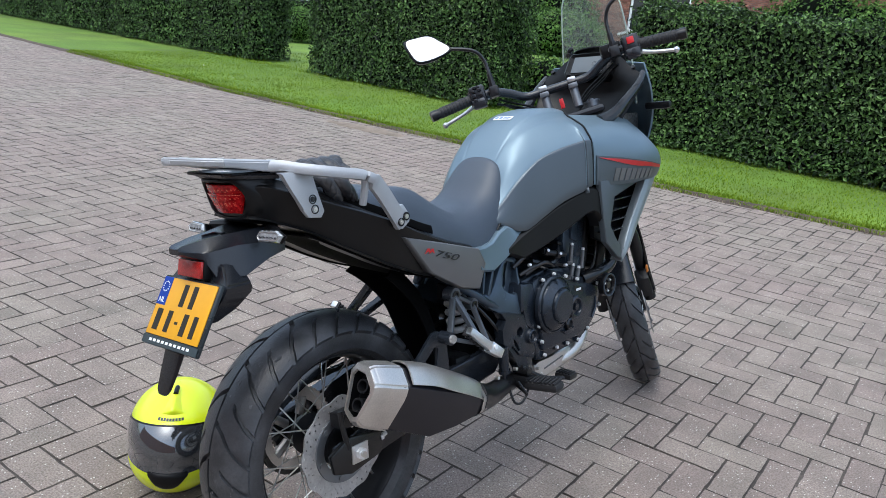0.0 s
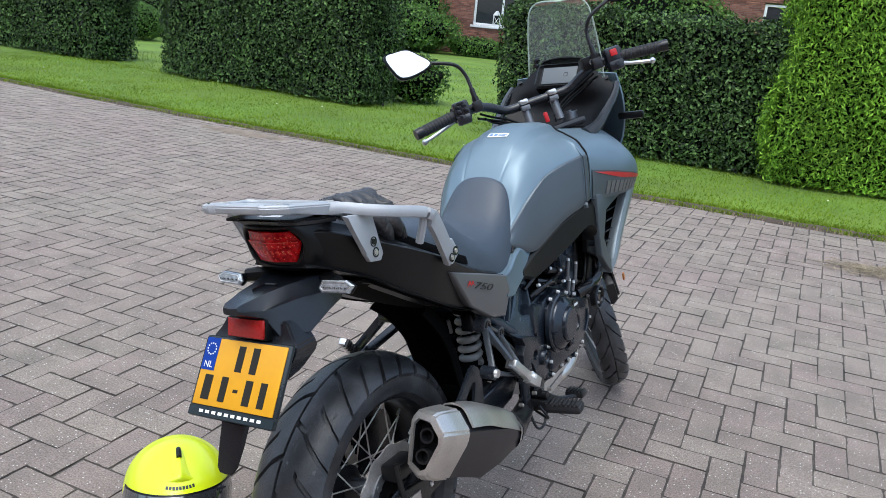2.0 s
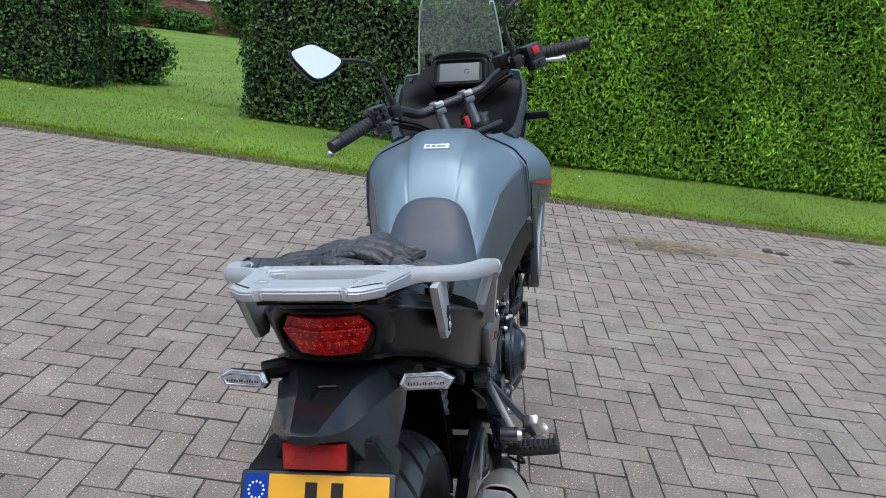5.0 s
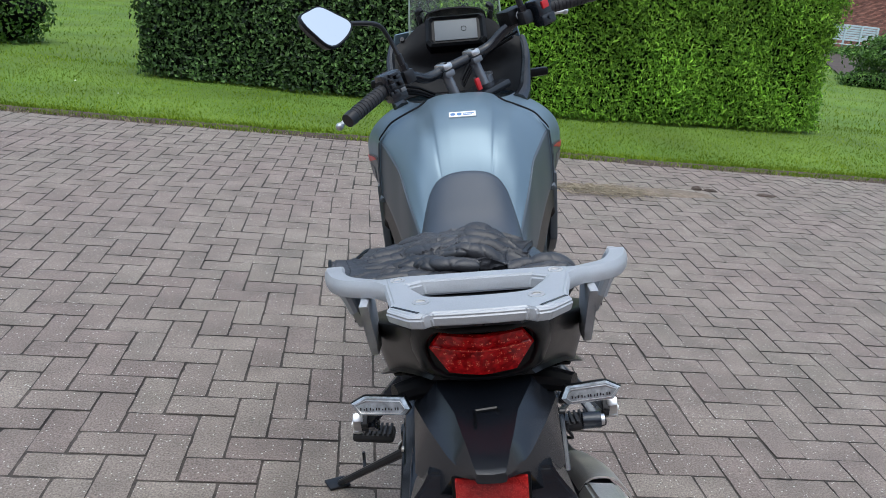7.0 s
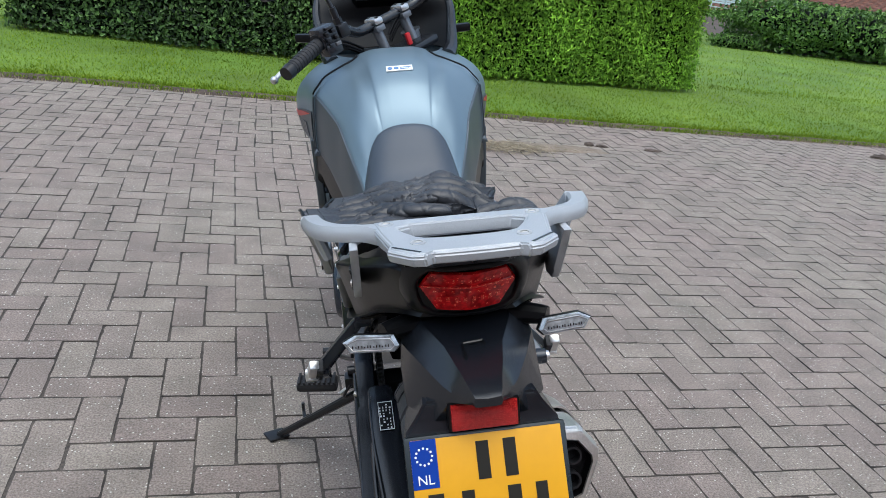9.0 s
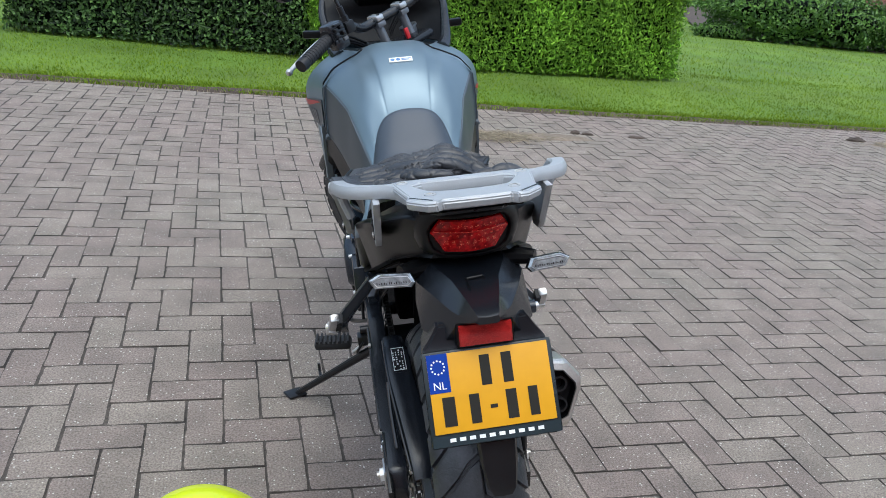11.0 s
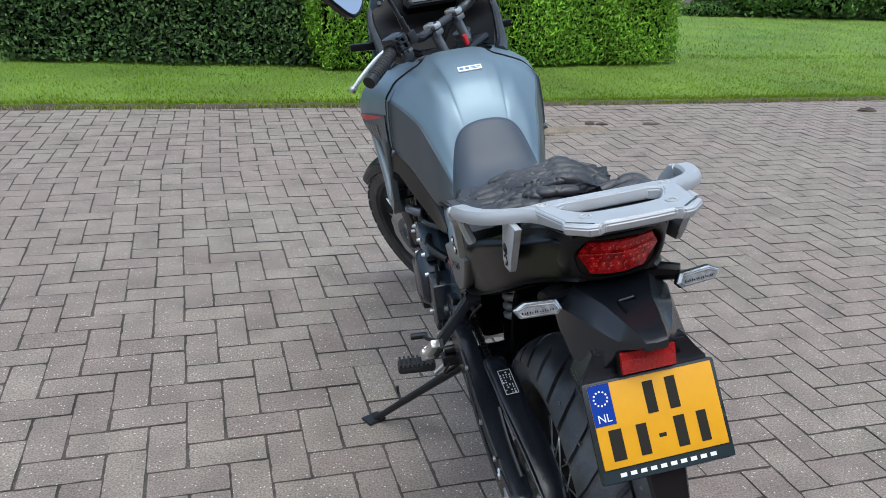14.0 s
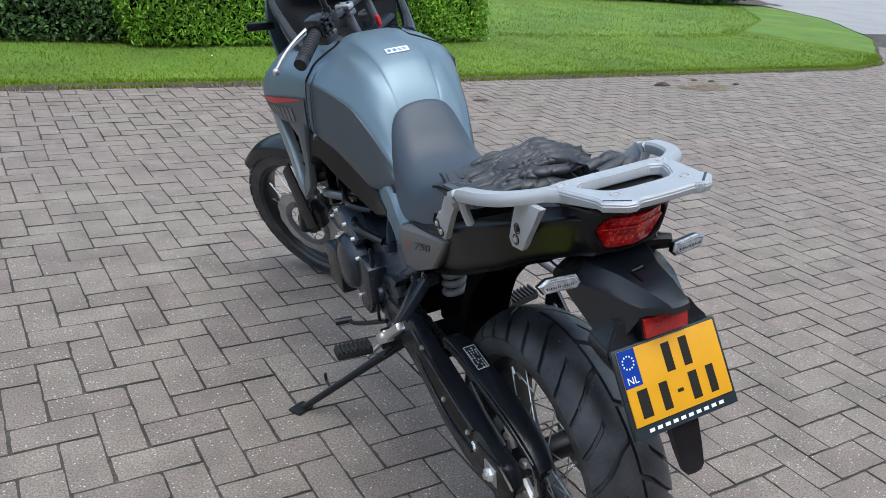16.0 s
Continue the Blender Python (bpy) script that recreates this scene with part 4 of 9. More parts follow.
clod("dirt_clod", (1.36, 6.33), 0.060, 0.030, 0.018, 6, "dark clod of soil lying on the pavers")
clod("dirt_clod", (1.83, 6.30), 0.080, 0.035, 0.018, 7, "dark clod of soil lying on the pavers")
clod("dirt_clod", (4.62, 6.68), 0.10, 0.05, 0.04, 8, "dark clod of soil lying on the pavers")
clod("dirt_patch", (5.1, 6.5), 0.4, 0.16, 0.012, 9, "reddish brown dirt smear on the pavers", "sand")
for i, (x, y) in enumerate(((5.6, 6.8), (5.8, 6.6), (5.4, 6.9))):
    clod("dirt_clod", (x, y), 0.05, 0.03, 0.02, 10 + i, "small clod of soil on the pavers")
clod("dirt_patch", (-6.0, 7.15), 0.55, 0.16, 0.006, 15, "thin sandy smear on the pavers by the lawn", "sand")


# ---- motorcycle ----
BIKE = pose(-1.2458, 1.4059, 0.0, 0, 0, -6.5) @ pose(0, 0, 0, 0, -10.3, 0)
bike = thing("motorcycle", "blue-grey adventure motorcycle leaning on its side stand", "motorcycle", BIKE)
AXLE_R, R_REAR = Vector((-0.010, -0.012, 0.340)), 0.340
AXLE_F, R_FRONT = Vector((0, 1.735, 0.34)), 0.34


def turned(point, angle, rake, pivot):
    """A pose that turns things by angle round a steering axis through pivot."""
    a = Vector((0, -math.sin(radians(rake)), math.cos(radians(rake))))
    return Matrix.Translation(pivot) @ Matrix.Rotation(radians(angle), 4, a) @ Matrix.Translation(-Vector(pivot))


STEER = Matrix.Translation((-0.036, -0.024, -0.004)) @ turned(None, 33.4, 25, (0, 1.84, 0)) @ Matrix.Translation(AXLE_F) @ Matrix.Rotation(radians(-2.3), 4, "Y") @ Matrix.Translation(-AXLE_F)
BARS = Matrix.Translation((0, 1.10, 1.225)) @ Matrix.Rotation(radians(37), 4, Vector((0, -0.454, 0.891)))


def tyre(bm, r, w, depth, pitches, side_h):
    """A tyre round the x axis; grooves that run with the mesh part its tread into slanting blocks."""
    hw, rim = w / 2, r - side_h
    across = np.concatenate([np.linspace(-1, -0.46, 10), np.linspace(-0.40, -0.05, 8), [-0.026, -0.010, 0.010, 0.026], np.linspace(0.05, 0.40, 8), np.linspace(0.46, 1, 10)])
    along = (0.0, 0.034, 0.050, 0.10, 0.20, 0.30, 0.40, 0.450, 0.466, 0.5, 0.534, 0.550, 0.60, 0.70, 0.80, 0.90, 0.950, 0.966)

    def step(v, a, b):
        v = min(1.0, max(0.0, (v - a) / (b - a)))
        return v * v * (3 - 2 * v)
    rings = []
    for k in range(pitches * len(along)):
        u = k // len(along) + along[k % len(along)]
        ring_ = [(-hw * 0.72, rim, 0.62), (-hw * 0.93, rim + side_h * 0.12, 0.62), (-hw * 1.0, rim + side_h * 0.34, 0.62)]
        for q in across:
            a, ang = abs(q), q * 1.25
            slant = float(np.interp(a, [0, 0.2, 0.42, 0.7, 1.0], [0, 0.10, 0.30, 0.48, 0.62]))
            f = (u + (0.5 if q < 0 else 0.0)) % 1
            main = min(f, 1 - f)
            second = abs(f - 0.5)
            lift = depth * min(step(main, 0.033, 0.051), step(a, 0.009, 0.027), 1 - 0.92 * step(a, 0.30, 0.36) * (1 - step(second, 0.033, 0.051))) * (1 - step(a, 0.94, 1.0))
            x = hw * math.sin(ang) / math.sin(1.25) + math.sin(ang) * 0.75 * lift
            ring_.append((x, r - depth - hw * 0.70 * (1 - math.cos(ang)) + math.cos(ang) * lift, slant))
        ring_ += [(hw * 1.0, rim + side_h * 0.34, 0.62), (hw * 0.93, rim + side_h * 0.12, 0.62), (hw * 0.72, rim, 0.62)]
        made = []
        for x, rr, slant in ring_:
            th = 2 * math.pi * (u + slant) / pitches
            made.append(bm.verts.new((x, rr * math.cos(th), rr * math.sin(th))))
        rings.append(made)
    for a, b in zip(rings, rings[1:] + rings[:1]):
        for j in range(len(a) - 1):
            bm.faces.new((a[j], b[j], b[j + 1], a[j + 1]))
    return bm


def spoke_set(parent, count, r_rim, r_hub, half, m):
    """Crossed wire spokes that share one mesh."""
    bm = bmesh.new()
    rod(bm, (half, r_hub * math.cos(0.9), r_hub * math.sin(0.9)), (0.012, r_rim, 0.0), 0.0019, seg=6)
    rod(bm, (0.0125, r_rim - 0.022, 0.004), (0.012, r_rim, 0.0), 0.0034, seg=6)
    me = mesh_of(bm, "spoke", MAT["spoke"], 40)
    for i in range(count):
        ob = new("spoke", me)
        ob.parent = parent
        flip = Matrix.Diagonal((-1 if i % 2 else 1, 1, 1 if i % 4 < 2 else -1, 1))
        ob.matrix_local = Matrix.Rotation(2 * math.pi * i / count, 4, "X") @ flip


def wheel_parts(name, parent, centre, r, w, depth, pitches, side_h, m, spokes, label, tyre_label):
    """A spoked wheel: rim, tyre, hub and spokes."""
    bm = bmesh.new()
    rr, hw = r - side_h, w * 0.36
    spin(bm, [(-hw, rr + 0.012), (-hw, rr - 0.004), (-hw * 0.8, rr - 0.012), (-hw * 0.45, rr - 0.018), (hw * 0.45, rr - 0.018), (hw * 0.8, rr - 0.012), (hw, rr - 0.004), (hw, rr + 0.012), (hw * 0.8, rr + 0.004), (-hw * 0.8, rr + 0.004)], 80)
    rim = part(name, bm, "dark_metal", parent, label, 30)
    rim.matrix_local = m @ Matrix.Translation(centre)
    bm = bmesh.new()
    tyre(bm, r, w, depth, pitches, side_h)
    part("tyre", bm, "rubber", rim, tyre_label, 28)
    bm = bmesh.new()
    spin(bm, [(-0.075, 0.012), (-0.075, 0.05), (-0.055, 0.055), (-0.045, 0.03), (0.045, 0.03), (0.055, 0.055), (0.075, 0.05), (0.075, 0.012)], 32)
    part("hub", bm, "dark_metal", rim, smooth=30)
    spoke_set(rim, spokes, rr - 0.014, 0.05, 0.06, None)
    return rim


def disc(parent, x, r0, r1, name="brake_disc"):
    """A drilled, wavy brake disc with its carrier."""
    bm = bmesh.new()
    n_a, n_r = 144, 7
    rings = []
    for i in range(n_a):
        a = 2 * math.pi * i / n_a
        wav = r1 + 0.003 * math.cos(12 * a)
        rings.append([(math.cos(a) * rr, math.sin(a) * rr) for rr in [r0 + (wav - r0) * j / n_r for j in range(n_r + 1)]])
    for sx in (-0.002, 0.002):
        vs = [[bm.verts.new((x + sx, *p)) for p in ring] for ring in rings]
        for i in range(n_a):
            for j in range(n_r):
                hole = (j == 1 and i % 12 in (0,)) or (j == 3 and i % 12 in (4, 8)) or (j == 5 and i % 12 in (2, 6, 10))
                if not hole:
                    bm.faces.new((vs[i][j], vs[i][j + 1], vs[(i + 1) % n_a][j + 1], vs[(i + 1) % n_a][j]))
        if sx < 0:
            first = vs
    for j in (0, n_r):
        for i in range(n_a):
            bm.faces.new((first[i][j], first[(i + 1) % n_a][j], vs[(i + 1) % n_a][j], vs[i][j]))
    d = part(name, bm, "disc", parent, "drilled steel brake disc", 20)
    bm = bmesh.new()
    sgn = 1 if x > 0 else -1
    spin(bm, [(x + 0.004 * sgn, r0 - 0.022), (x + 0.006 * sgn, r0 - 0.018), (x + 0.006 * sgn, r0 + 0.004), (x + 0.001 * sgn, r0 + 0.005), (x - 0.002 * sgn, r0 - 0.022)], 48)
    for i in range(6):
        a = i * math.pi / 3 + 0.3
        c = Vector((x + 0.006 * sgn, math.cos(a) * (r0 - 0.008), math.sin(a) * (r0 - 0.008)))
        rod(bm, c, c + Vector((0.004 * sgn, 0, 0)), 0.008, seg=12)
    part("disc_carrier", bm, "cast_light", d, smooth=30)
    return d


rear = wheel_parts("rear_wheel", bike, AXLE_R, R_REAR, 0.172, 0.0105, 14, 0.104, Matrix.Identity(4), 32, "black spoked rear wheel", "black block-tread rear tyre with pale scuffs")
disc(rear, 0.078, 0.088, 0.132)
front = wheel_parts("front_wheel", bike, AXLE_F, R_FRONT, 0.102, 0.0085, 14, 0.078, STEER, 32, "black spoked front wheel turned to the side", "black block-tread front tyre")
disc(front, -0.072, 0.105, 0.150)
disc(front, 0.072, 0.105, 0.150)

# pale scuffs on the rear tread
bm = bmesh.new()
rng = random.Random(31)
for i in range(70):
    th, s = rng.uniform(0.3, 4.4), rng.choice((-1, 1)) * (rng.uniform(0.06, 0.36) if rng.random() < 0.6 else rng.uniform(0.5, 0.85))
    for _ in range(rng.randint(2, 7)):
        t2, s2 = th + rng.gauss(0, 0.03), s + rng.gauss(0, 0.025)
        ang = s2 * 1.25
        rr = R_REAR + 0.0006 - 0.086 * 0.70 * (1 - math.cos(ang))
        x, q, l = 0.086 * math.sin(ang) / math.sin(1.25) + math.sin(ang) * 0.0068, rng.uniform(0.0008, 0.0022), rng.uniform(0.0015, 0.006)
        c = [(x - q, t2 - l / rr), (x + q, t2 - l / rr * 0.4), (x + q * 0.7, t2 + l / rr), (x - q * 0.8, t2 + l / rr * 0.6)]
        bm.faces.new([bm.verts.new((a, (rr - abs(a - x) * math.sin(abs(ang)) * (1 if a > x else -1) * (1 if x > 0 else -1)) * math.cos(b), rr * math.sin(b))) for a, b in c])
part("scuffs", bm, "scuff", rear, "pale dry scuff marks", kind="stuff")

# sprocket and chain, left
bm = bmesh.new()
teeth = 45
prof = []
for i in range(teeth * 2):
    a = math.pi * i / teeth
    rr = 0.118 if i % 2 else 0.111
    prof.append((rr * math.cos(a), rr * math.sin(a)))
for x in (-0.113, -0.107):
    a_ = [bm.verts.new((x, y, z)) for y, z in prof]
    b_ = [bm.verts.new((x, y * 0.72, z * 0.72)) for y, z in prof]
    k = len(prof)
    for i in range(k):
        bm.faces.new((a_[i], a_[(i + 1) % k], b_[(i + 1) % k], b_[i]))
for i in range(5):
    a = i * 2 * math.pi / 5
    rod(bm, (-0.110, 0.04 * math.cos(a), 0.04 * math.sin(a)), (-0.110, 0.088 * math.cos(a), 0.088 * math.sin(a)), 0.012, seg=8)
    c = Vector((-0.113, 0.07 * math.cos(a), 0.07 * math.sin(a)))
    rod(bm, c, c + Vector((-0.012, 0, 0)), 0.009, seg=6)
part("sprocket", bm, "steel", rear, "steel rear sprocket", 30)
path = []
cr, cf = AXLE_R, Vector((0, 0.60, 0.445))
for a in np.linspace(-math.pi / 2, -3 * math.pi / 2, 22):
    path.append((cr.y + 0.116 * math.cos(a), cr.z + 0.116 * math.sin(a)))
for t in np.linspace(0.04, 0.96, 34):
    path.append((cr.y + (cf.y - cr.y) * t, cr.z + 0.116 + (cf.z + 0.05 - cr.z - 0.116) * t))
for a in np.linspace(math.pi / 2, -math.pi / 2, 8):
    path.append((cf.y + 0.05 * math.cos(a), cf.z + 0.05 * math.sin(a)))
for t in np.linspace(0.96, 0.04, 34):
    path.append((cr.y + (cf.y - cr.y) * t, cr.z - 0.116 + (cf.z - 0.05 - cr.z + 0.116) * t - 0.02 * math.sin(math.pi * t)))
bm = bmesh.new()
for i, (y, z) in enumerate(path):
    y2, z2 = path[(i + 1) % len(path)]
    d = math.atan2(z2 - z, y2 - y)
    m = Matrix.Translation((-0.122, (y + y2) / 2, (z + z2) / 2)) @ Matrix.Rotation(d, 4, "X")
    l = math.hypot(y2 - y, z2 - z) * 0.52
    for sx in ((-0.0085, -0.0065), (0.0065, 0.0085)) if i % 2 else ((-0.0062, -0.0045), (0.0045, 0.0062)):
        box(bm, (sx[0], -l, -0.0065), (sx[1], l, 0.0065), 0, m)
    box(bm, (-0.005, -0.004, -0.004), (0.005, 0.004, 0.004), 0, m)
part("chain", bm, "chain_steel", bike, "dark oily drive chain", 0)

# swingarm: the left arm bows out round the chain, the right one lies close to the disc
for s in (-1, 1):
    bm = bmesh.new()
    if s > 0:
        x0, x1, xb = 0.088, 0.116, 0.116
        prism(bm, [(-0.065, 0.310), (-0.070, 0.362), (0.04, 0.380), (0.30, 0.440), (0.56, 0.465), (0.60, 0.42), (0.56, 0.38), (0.30, 0.342), (0.05, 0.303)], x0, x1, 0.009)
    else:
        x0, x1, xb = -0.138, -0.182, -0.172
        prism(bm, [(0.60, 0.500), (0.43, 0.512), (0.295, 0.466), (0.172, 0.432), (0.06, 0.404), (-0.06, 0.388), (-0.085, 0.340), (-0.06, 0.292), (0.05, 0.266), (0.15, 0.266), (0.25, 0.300), (0.335, 0.340), (0.42, 0.392), (0.60, 0.41)], x0, x1, 0.012)
    arm = part("swingarm", bm, "dusty", bike, "dark grey cast swingarm")
    if s < 0:
        # flat black plate on the arm's face paints a recess's shade
        bm = bmesh.new()
        prism(bm, [(0.40, 0.478), (0.30, 0.444), (0.17, 0.410), (0.08, 0.392), (0.085, 0.352), (0.17, 0.352), (0.27, 0.372), (0.36, 0.408)], -0.181, -0.1825, 0.0)
        part("arm_recess", bm, "black", arm, "black plate for the shaded recess of the arm", 0)
        bm = bmesh.new()
        tube(bm, [(-0.183, 0.415, 0.486), (-0.184, 0.30, 0.450), (-0.184, 0.17, 0.416), (-0.183, 0.075, 0.397)], 0.0045, 8, 4)
        tube(bm, [(-0.183, 0.405, 0.420), (-0.184, 0.30, 0.366), (-0.184, 0.20, 0.332), (-0.183, 0.09, 0.326)], 0.0045, 8, 4)
        part("arm_rib", bm, "dusty", arm, "raised rib along the arm")
        for y, z in ((0.350, 0.472), (0.235, 0.385), (0.105, 0.372)):
            bolt(arm, (-0.182, y, z), (-1, 0, 0.2), 0.0075, "steel")
    bm = bmesh.new()
    prism(bm, [(-0.095, 0.308), (-0.105, 0.358), (-0.045, 0.388), (0.060, 0.376), (0.075, 0.345), (0.060, 0.312), (-0.04, 0.292)], xb, xb + s * 0.014, 0.006)
    block = part("axle_block", bm, "black_gloss", arm, "black chain adjuster block")
    bm = bmesh.new()
    rod(bm, (xb + s * 0.015, -0.014, 0.340), (xb + s * 0.027, -0.014, 0.340), 0.016, seg=6)
    part("axle_nut", bm, "chrome", arm, smooth=30)
    bm = bmesh.new()
    box(bm, (min(xb + s * 0.012, xb + s * 0.018), -0.040, 0.316), (max(xb + s * 0.012, xb + s * 0.018), 0.014, 0.364), 0.003)
    part("axle_plate", bm, "alu", arm, "bare aluminium axle plate")
    bm = bmesh.new()
    rod(bm, (xb + s * 0.024, -0.014, 0.340), (xb + s * 0.034, -0.014, 0.340), 0.008, seg=12)
    part("axle_end", bm, "steel", arm)
    bm = bmesh.new()
    rod(bm, (xb + s * 0.008, 0.040, 0.346), (xb + s * 0.008, 0.085, 0.356), 0.006, seg=8)
    rod(bm, (xb + s * 0.008, 0.062, 0.351), (xb + s * 0.008, 0.070, 0.353), 0.0105, seg=6)
    part("adjuster_bolt", bm, "chrome", arm)
bm = bmesh.new()
box(bm, (-0.145, 0.40, 0.375), (0.100, 0.47, 0.465), 0.015)
part("swingarm_bridge", bm, "black", bike)
# chain guard: a long flat cover with a folded outer flank
bm = bmesh.new()
rows = []
for y, zo, w in ((0.285, 0.527, 0.040), (0.262, 0.538, 0.046), (0.20, 0.535, 0.052), (0.12, 0.519, 0.054), (0.04, 0.497, 0.054), (-0.04, 0.466, 0.052), (-0.10, 0.432, 0.046), (-0.128, 0.400, 0.036)):
    xo = -0.150 + max(0.0, 0.10 - y) * 0.10
    rows.append([(xo, y, zo - 0.034), (xo - 0.001, y, zo - 0.006), (xo + 0.004, y, zo), (xo + w * 0.6, y, zo + 0.001), (xo + w, y, zo - 0.004), (xo + w + 0.004, y, zo - 0.020)])
skin(bm, rows, 2, 4, thick=0.003)
guard = part("chain_guard", bm, "dusty", bike, "black plastic chain guard with a white warning label", 40)
bm = bmesh.new()
tube(bm, [(-0.152, 0.27, 0.524), (-0.153, 0.18, 0.522), (-0.151, 0.08, 0.502), (-0.142, -0.03, 0.462), (-0.132, -0.11, 0.412)], 0.0035, 8, 4)
tube(bm, [(-0.154, 0.13, 0.488), (-0.156, 0.06, 0.452), (-0.154, -0.03, 0.415)], 0.005, 8, 4)
part("guard_side", bm, "dusty", guard)
m_lab = Matrix.Translation((-0.122, 0.160, 0.5300)) @ Matrix.Rotation(0.20, 4, "X") @ Matrix.Diagonal((0.62, 0.84, 1, 1))
bm = bmesh.new()
box(bm, (-0.024, -0.048, 0.0), (0.024, 0.048, 0.0012), 0, m_lab)
lab = part("warning_label", bm, "black", guard, "black warning label with white outline and print")
bm = bmesh.new()
for x0, y0, x1, y1 in ((-0.024, -0.048, -0.022, 0.048), (0.022, -0.048, 0.024, 0.048), (-0.022, -0.048, 0.022, -0.046), (-0.022, 0.046, 0.022, 0.048)):
    box(bm, (x0, y0, 0.0012), (x1, y1, 0.0018), 0, m_lab)
part("label_outline", bm, "white_print", lab)
bm = bmesh.new()
rl = random.Random(6)
for i in range(9):
    for j in range(4):
        if rl.random() < 0.75:
            a = -0.044 + i * 0.0098
            box(bm, (-0.021 + j * 0.0108, a, 0.0012), (-0.021 + j * 0.0108 + rl.uniform(0.003, 0.007), a + rl.uniform(0.003, 0.006), 0.0018), 0, m_lab)
part("label_print", bm, "white_print", lab)

# shock absorber
bm = bmesh.new()
coil = [(0.026 * math.cos(a), 0.535 + 0.026 * math.sin(a) - 0.02 * a / 36, 0.485 + 0.165 * a / 36) for a in np.linspace(0, 36, 170)]
tube(bm, coil, 0.0110, 8, 1)
shock = part("shock_spring", bm, "spring_paint", bike, "pale steel shock spring", 60)
bm = bmesh.new()
rod(bm, (0, 0.54, 0.40), (0, 0.515, 0.76), 0.022, seg=16)
rod(bm, (0, 0.518, 0.648), (0, 0.515, 0.75), 0.042, seg=20)
rod(bm, (0, 0.538, 0.42), (0, 0.536, 0.480), 0.042, seg=20)
part("damper", bm, "matt_black", shock)
bm = bmesh.new()
box(bm, (0.070, 0.360, 0.640), (0.105, 0.405, 0.690), 0.006)
part("relay_box", bm, "dusty", bike, "dark grey relay box")
bm = bmesh.new()
tube(bm, [(-0.110, 0.600, 0.585), (-0.112, 0.612, 0.562), (-0.112, 0.618, 0.540)], 0.0060, 8, 3)
part("white_sleeve", bm, "white_print", bike, "small white strip")
# inner mudguard and underseat tray
bm = bmesh.new()
rows = []
for y, z, hw in ((0.160, 0.745, 0.080), (0.205, 0.712, 0.070), (0.245, 0.675, 0.066), (0.280, 0.635, 0.064), (0.305, 0.590, 0.064), (0.325, 0.545, 0.064), (0.345, 0.490, 0.064), (0.360, 0.420, 0.064), (0.370, 0.360, 0.064)):
    rows.append([(-hw, y, z), (-hw * 0.96, y + 0.020, z + 0.012), (-hw * 0.7, y + 0.045, z + 0.026), (0, y + 0.055, z + 0.032), (hw * 0.7, y + 0.045, z + 0.026), (hw * 0.96, y + 0.020, z + 0.012), (hw, y, z)])
skin(bm, rows, 3, 3, thick=0.006)
part("inner_mudguard", bm, "matt_black", bike, "black inner mudguard")
# plain airbox and gearbox blocks, near-black to put shade into the gap
bm = bmesh.new()
box(bm, (-0.09, 0.595, 0.60), (0.09, 0.72, 0.80), 0.03)
part("airbox", bm, "matt_black", bike)
bm = bmesh.new()
box(bm, (-0.09, 0.600, 0.40), (0.09, 0.70, 0.60), 0.02)
part("gearbox_rear", bm, "matt_black", bike)

# frame rails
for s in (-1, 1):
    bm = bmesh.new()
    tube(bm, [(s * 0.10, 1.05, 1.0), (s * 0.15, 0.88, 0.88), (s * 0.145, 0.72, 0.79)], 0.02, 10)
    tube(bm, [(s * 0.10, 0.54, 0.74), (s * 0.12, 0.40, 0.735), (s * 0.12, 0.15, 0.82), (s * 0.10, -0.10, 0.90)], 0.013, 8)
    tube(bm, [(s * 0.10, 1.08, 0.98), (s * 0.13, 1.05, 0.75), (s * 0.12, 0.98, 0.5), (s * 0.09, 0.86, 0.38)], 0.018, 10)
    part("frame_rail", bm, "black", bike)

# ---- engine ----
bm = bmesh.new()
prism(bm, [(0.63, 0.64), (0.625, 0.52), (0.70, 0.42), (0.78, 0.365), (0.96, 0.375), (1.05, 0.45), (1.06, 0.56), (0.98, 0.64), (0.80, 0.66)], -0.15, 0.14, 0.02)
engine = part("engine", bm, "engine", bike, "black twin-cylinder engine block")
bm = bmesh.new()
prism(bm, [(0.634, 0.648), (0.700, 0.640), (0.735, 0.560), (0.720, 0.470), (0.690, 0.470), (0.668, 0.520), (0.634, 0.560)], 0.10, 0.162, 0.010, 0.06)
part("gearbox_case", bm, "engine", engine)
bm = bmesh.new()
COVER = [(0.702, 0.636), (0.735, 0.642), (0.773, 0.648), (0.821, 0.650), (0.886, 0.624), (0.954, 0.606), (1.025, 0.594), (1.081, 0.568), (1.095, 0.522), (1.088, 0.484), (1.061, 0.448), (1.022, 0.416), (0.969, 0.395), (0.933, 0.386), (0.864, 0.392), (0.814, 0.386), (0.750, 0.380), (0.712, 0.386), (0.704, 0.460), (0.694, 0.540)]
prism(bm, COVER, 0.12, 0.160, 0.006)
cover = part("clutch_cover", bm, "engine", engine, "black clutch cover")
bm = bmesh.new()
prism(bm, [(0.715, 0.615), (0.760, 0.634), (0.820, 0.636), (0.890, 0.608), (0.955, 0.590), (1.020, 0.578), (1.068, 0.552), (1.076, 0.510), (1.060, 0.470), (1.012, 0.432), (0.950, 0.408), (0.860, 0.412), (0.780, 0.404), (0.732, 0.412), (0.728, 0.470)], 0.158, 0.172, 0.007, 0.03)
part("cover_face", bm, "engine", cover)
bm = bmesh.new()
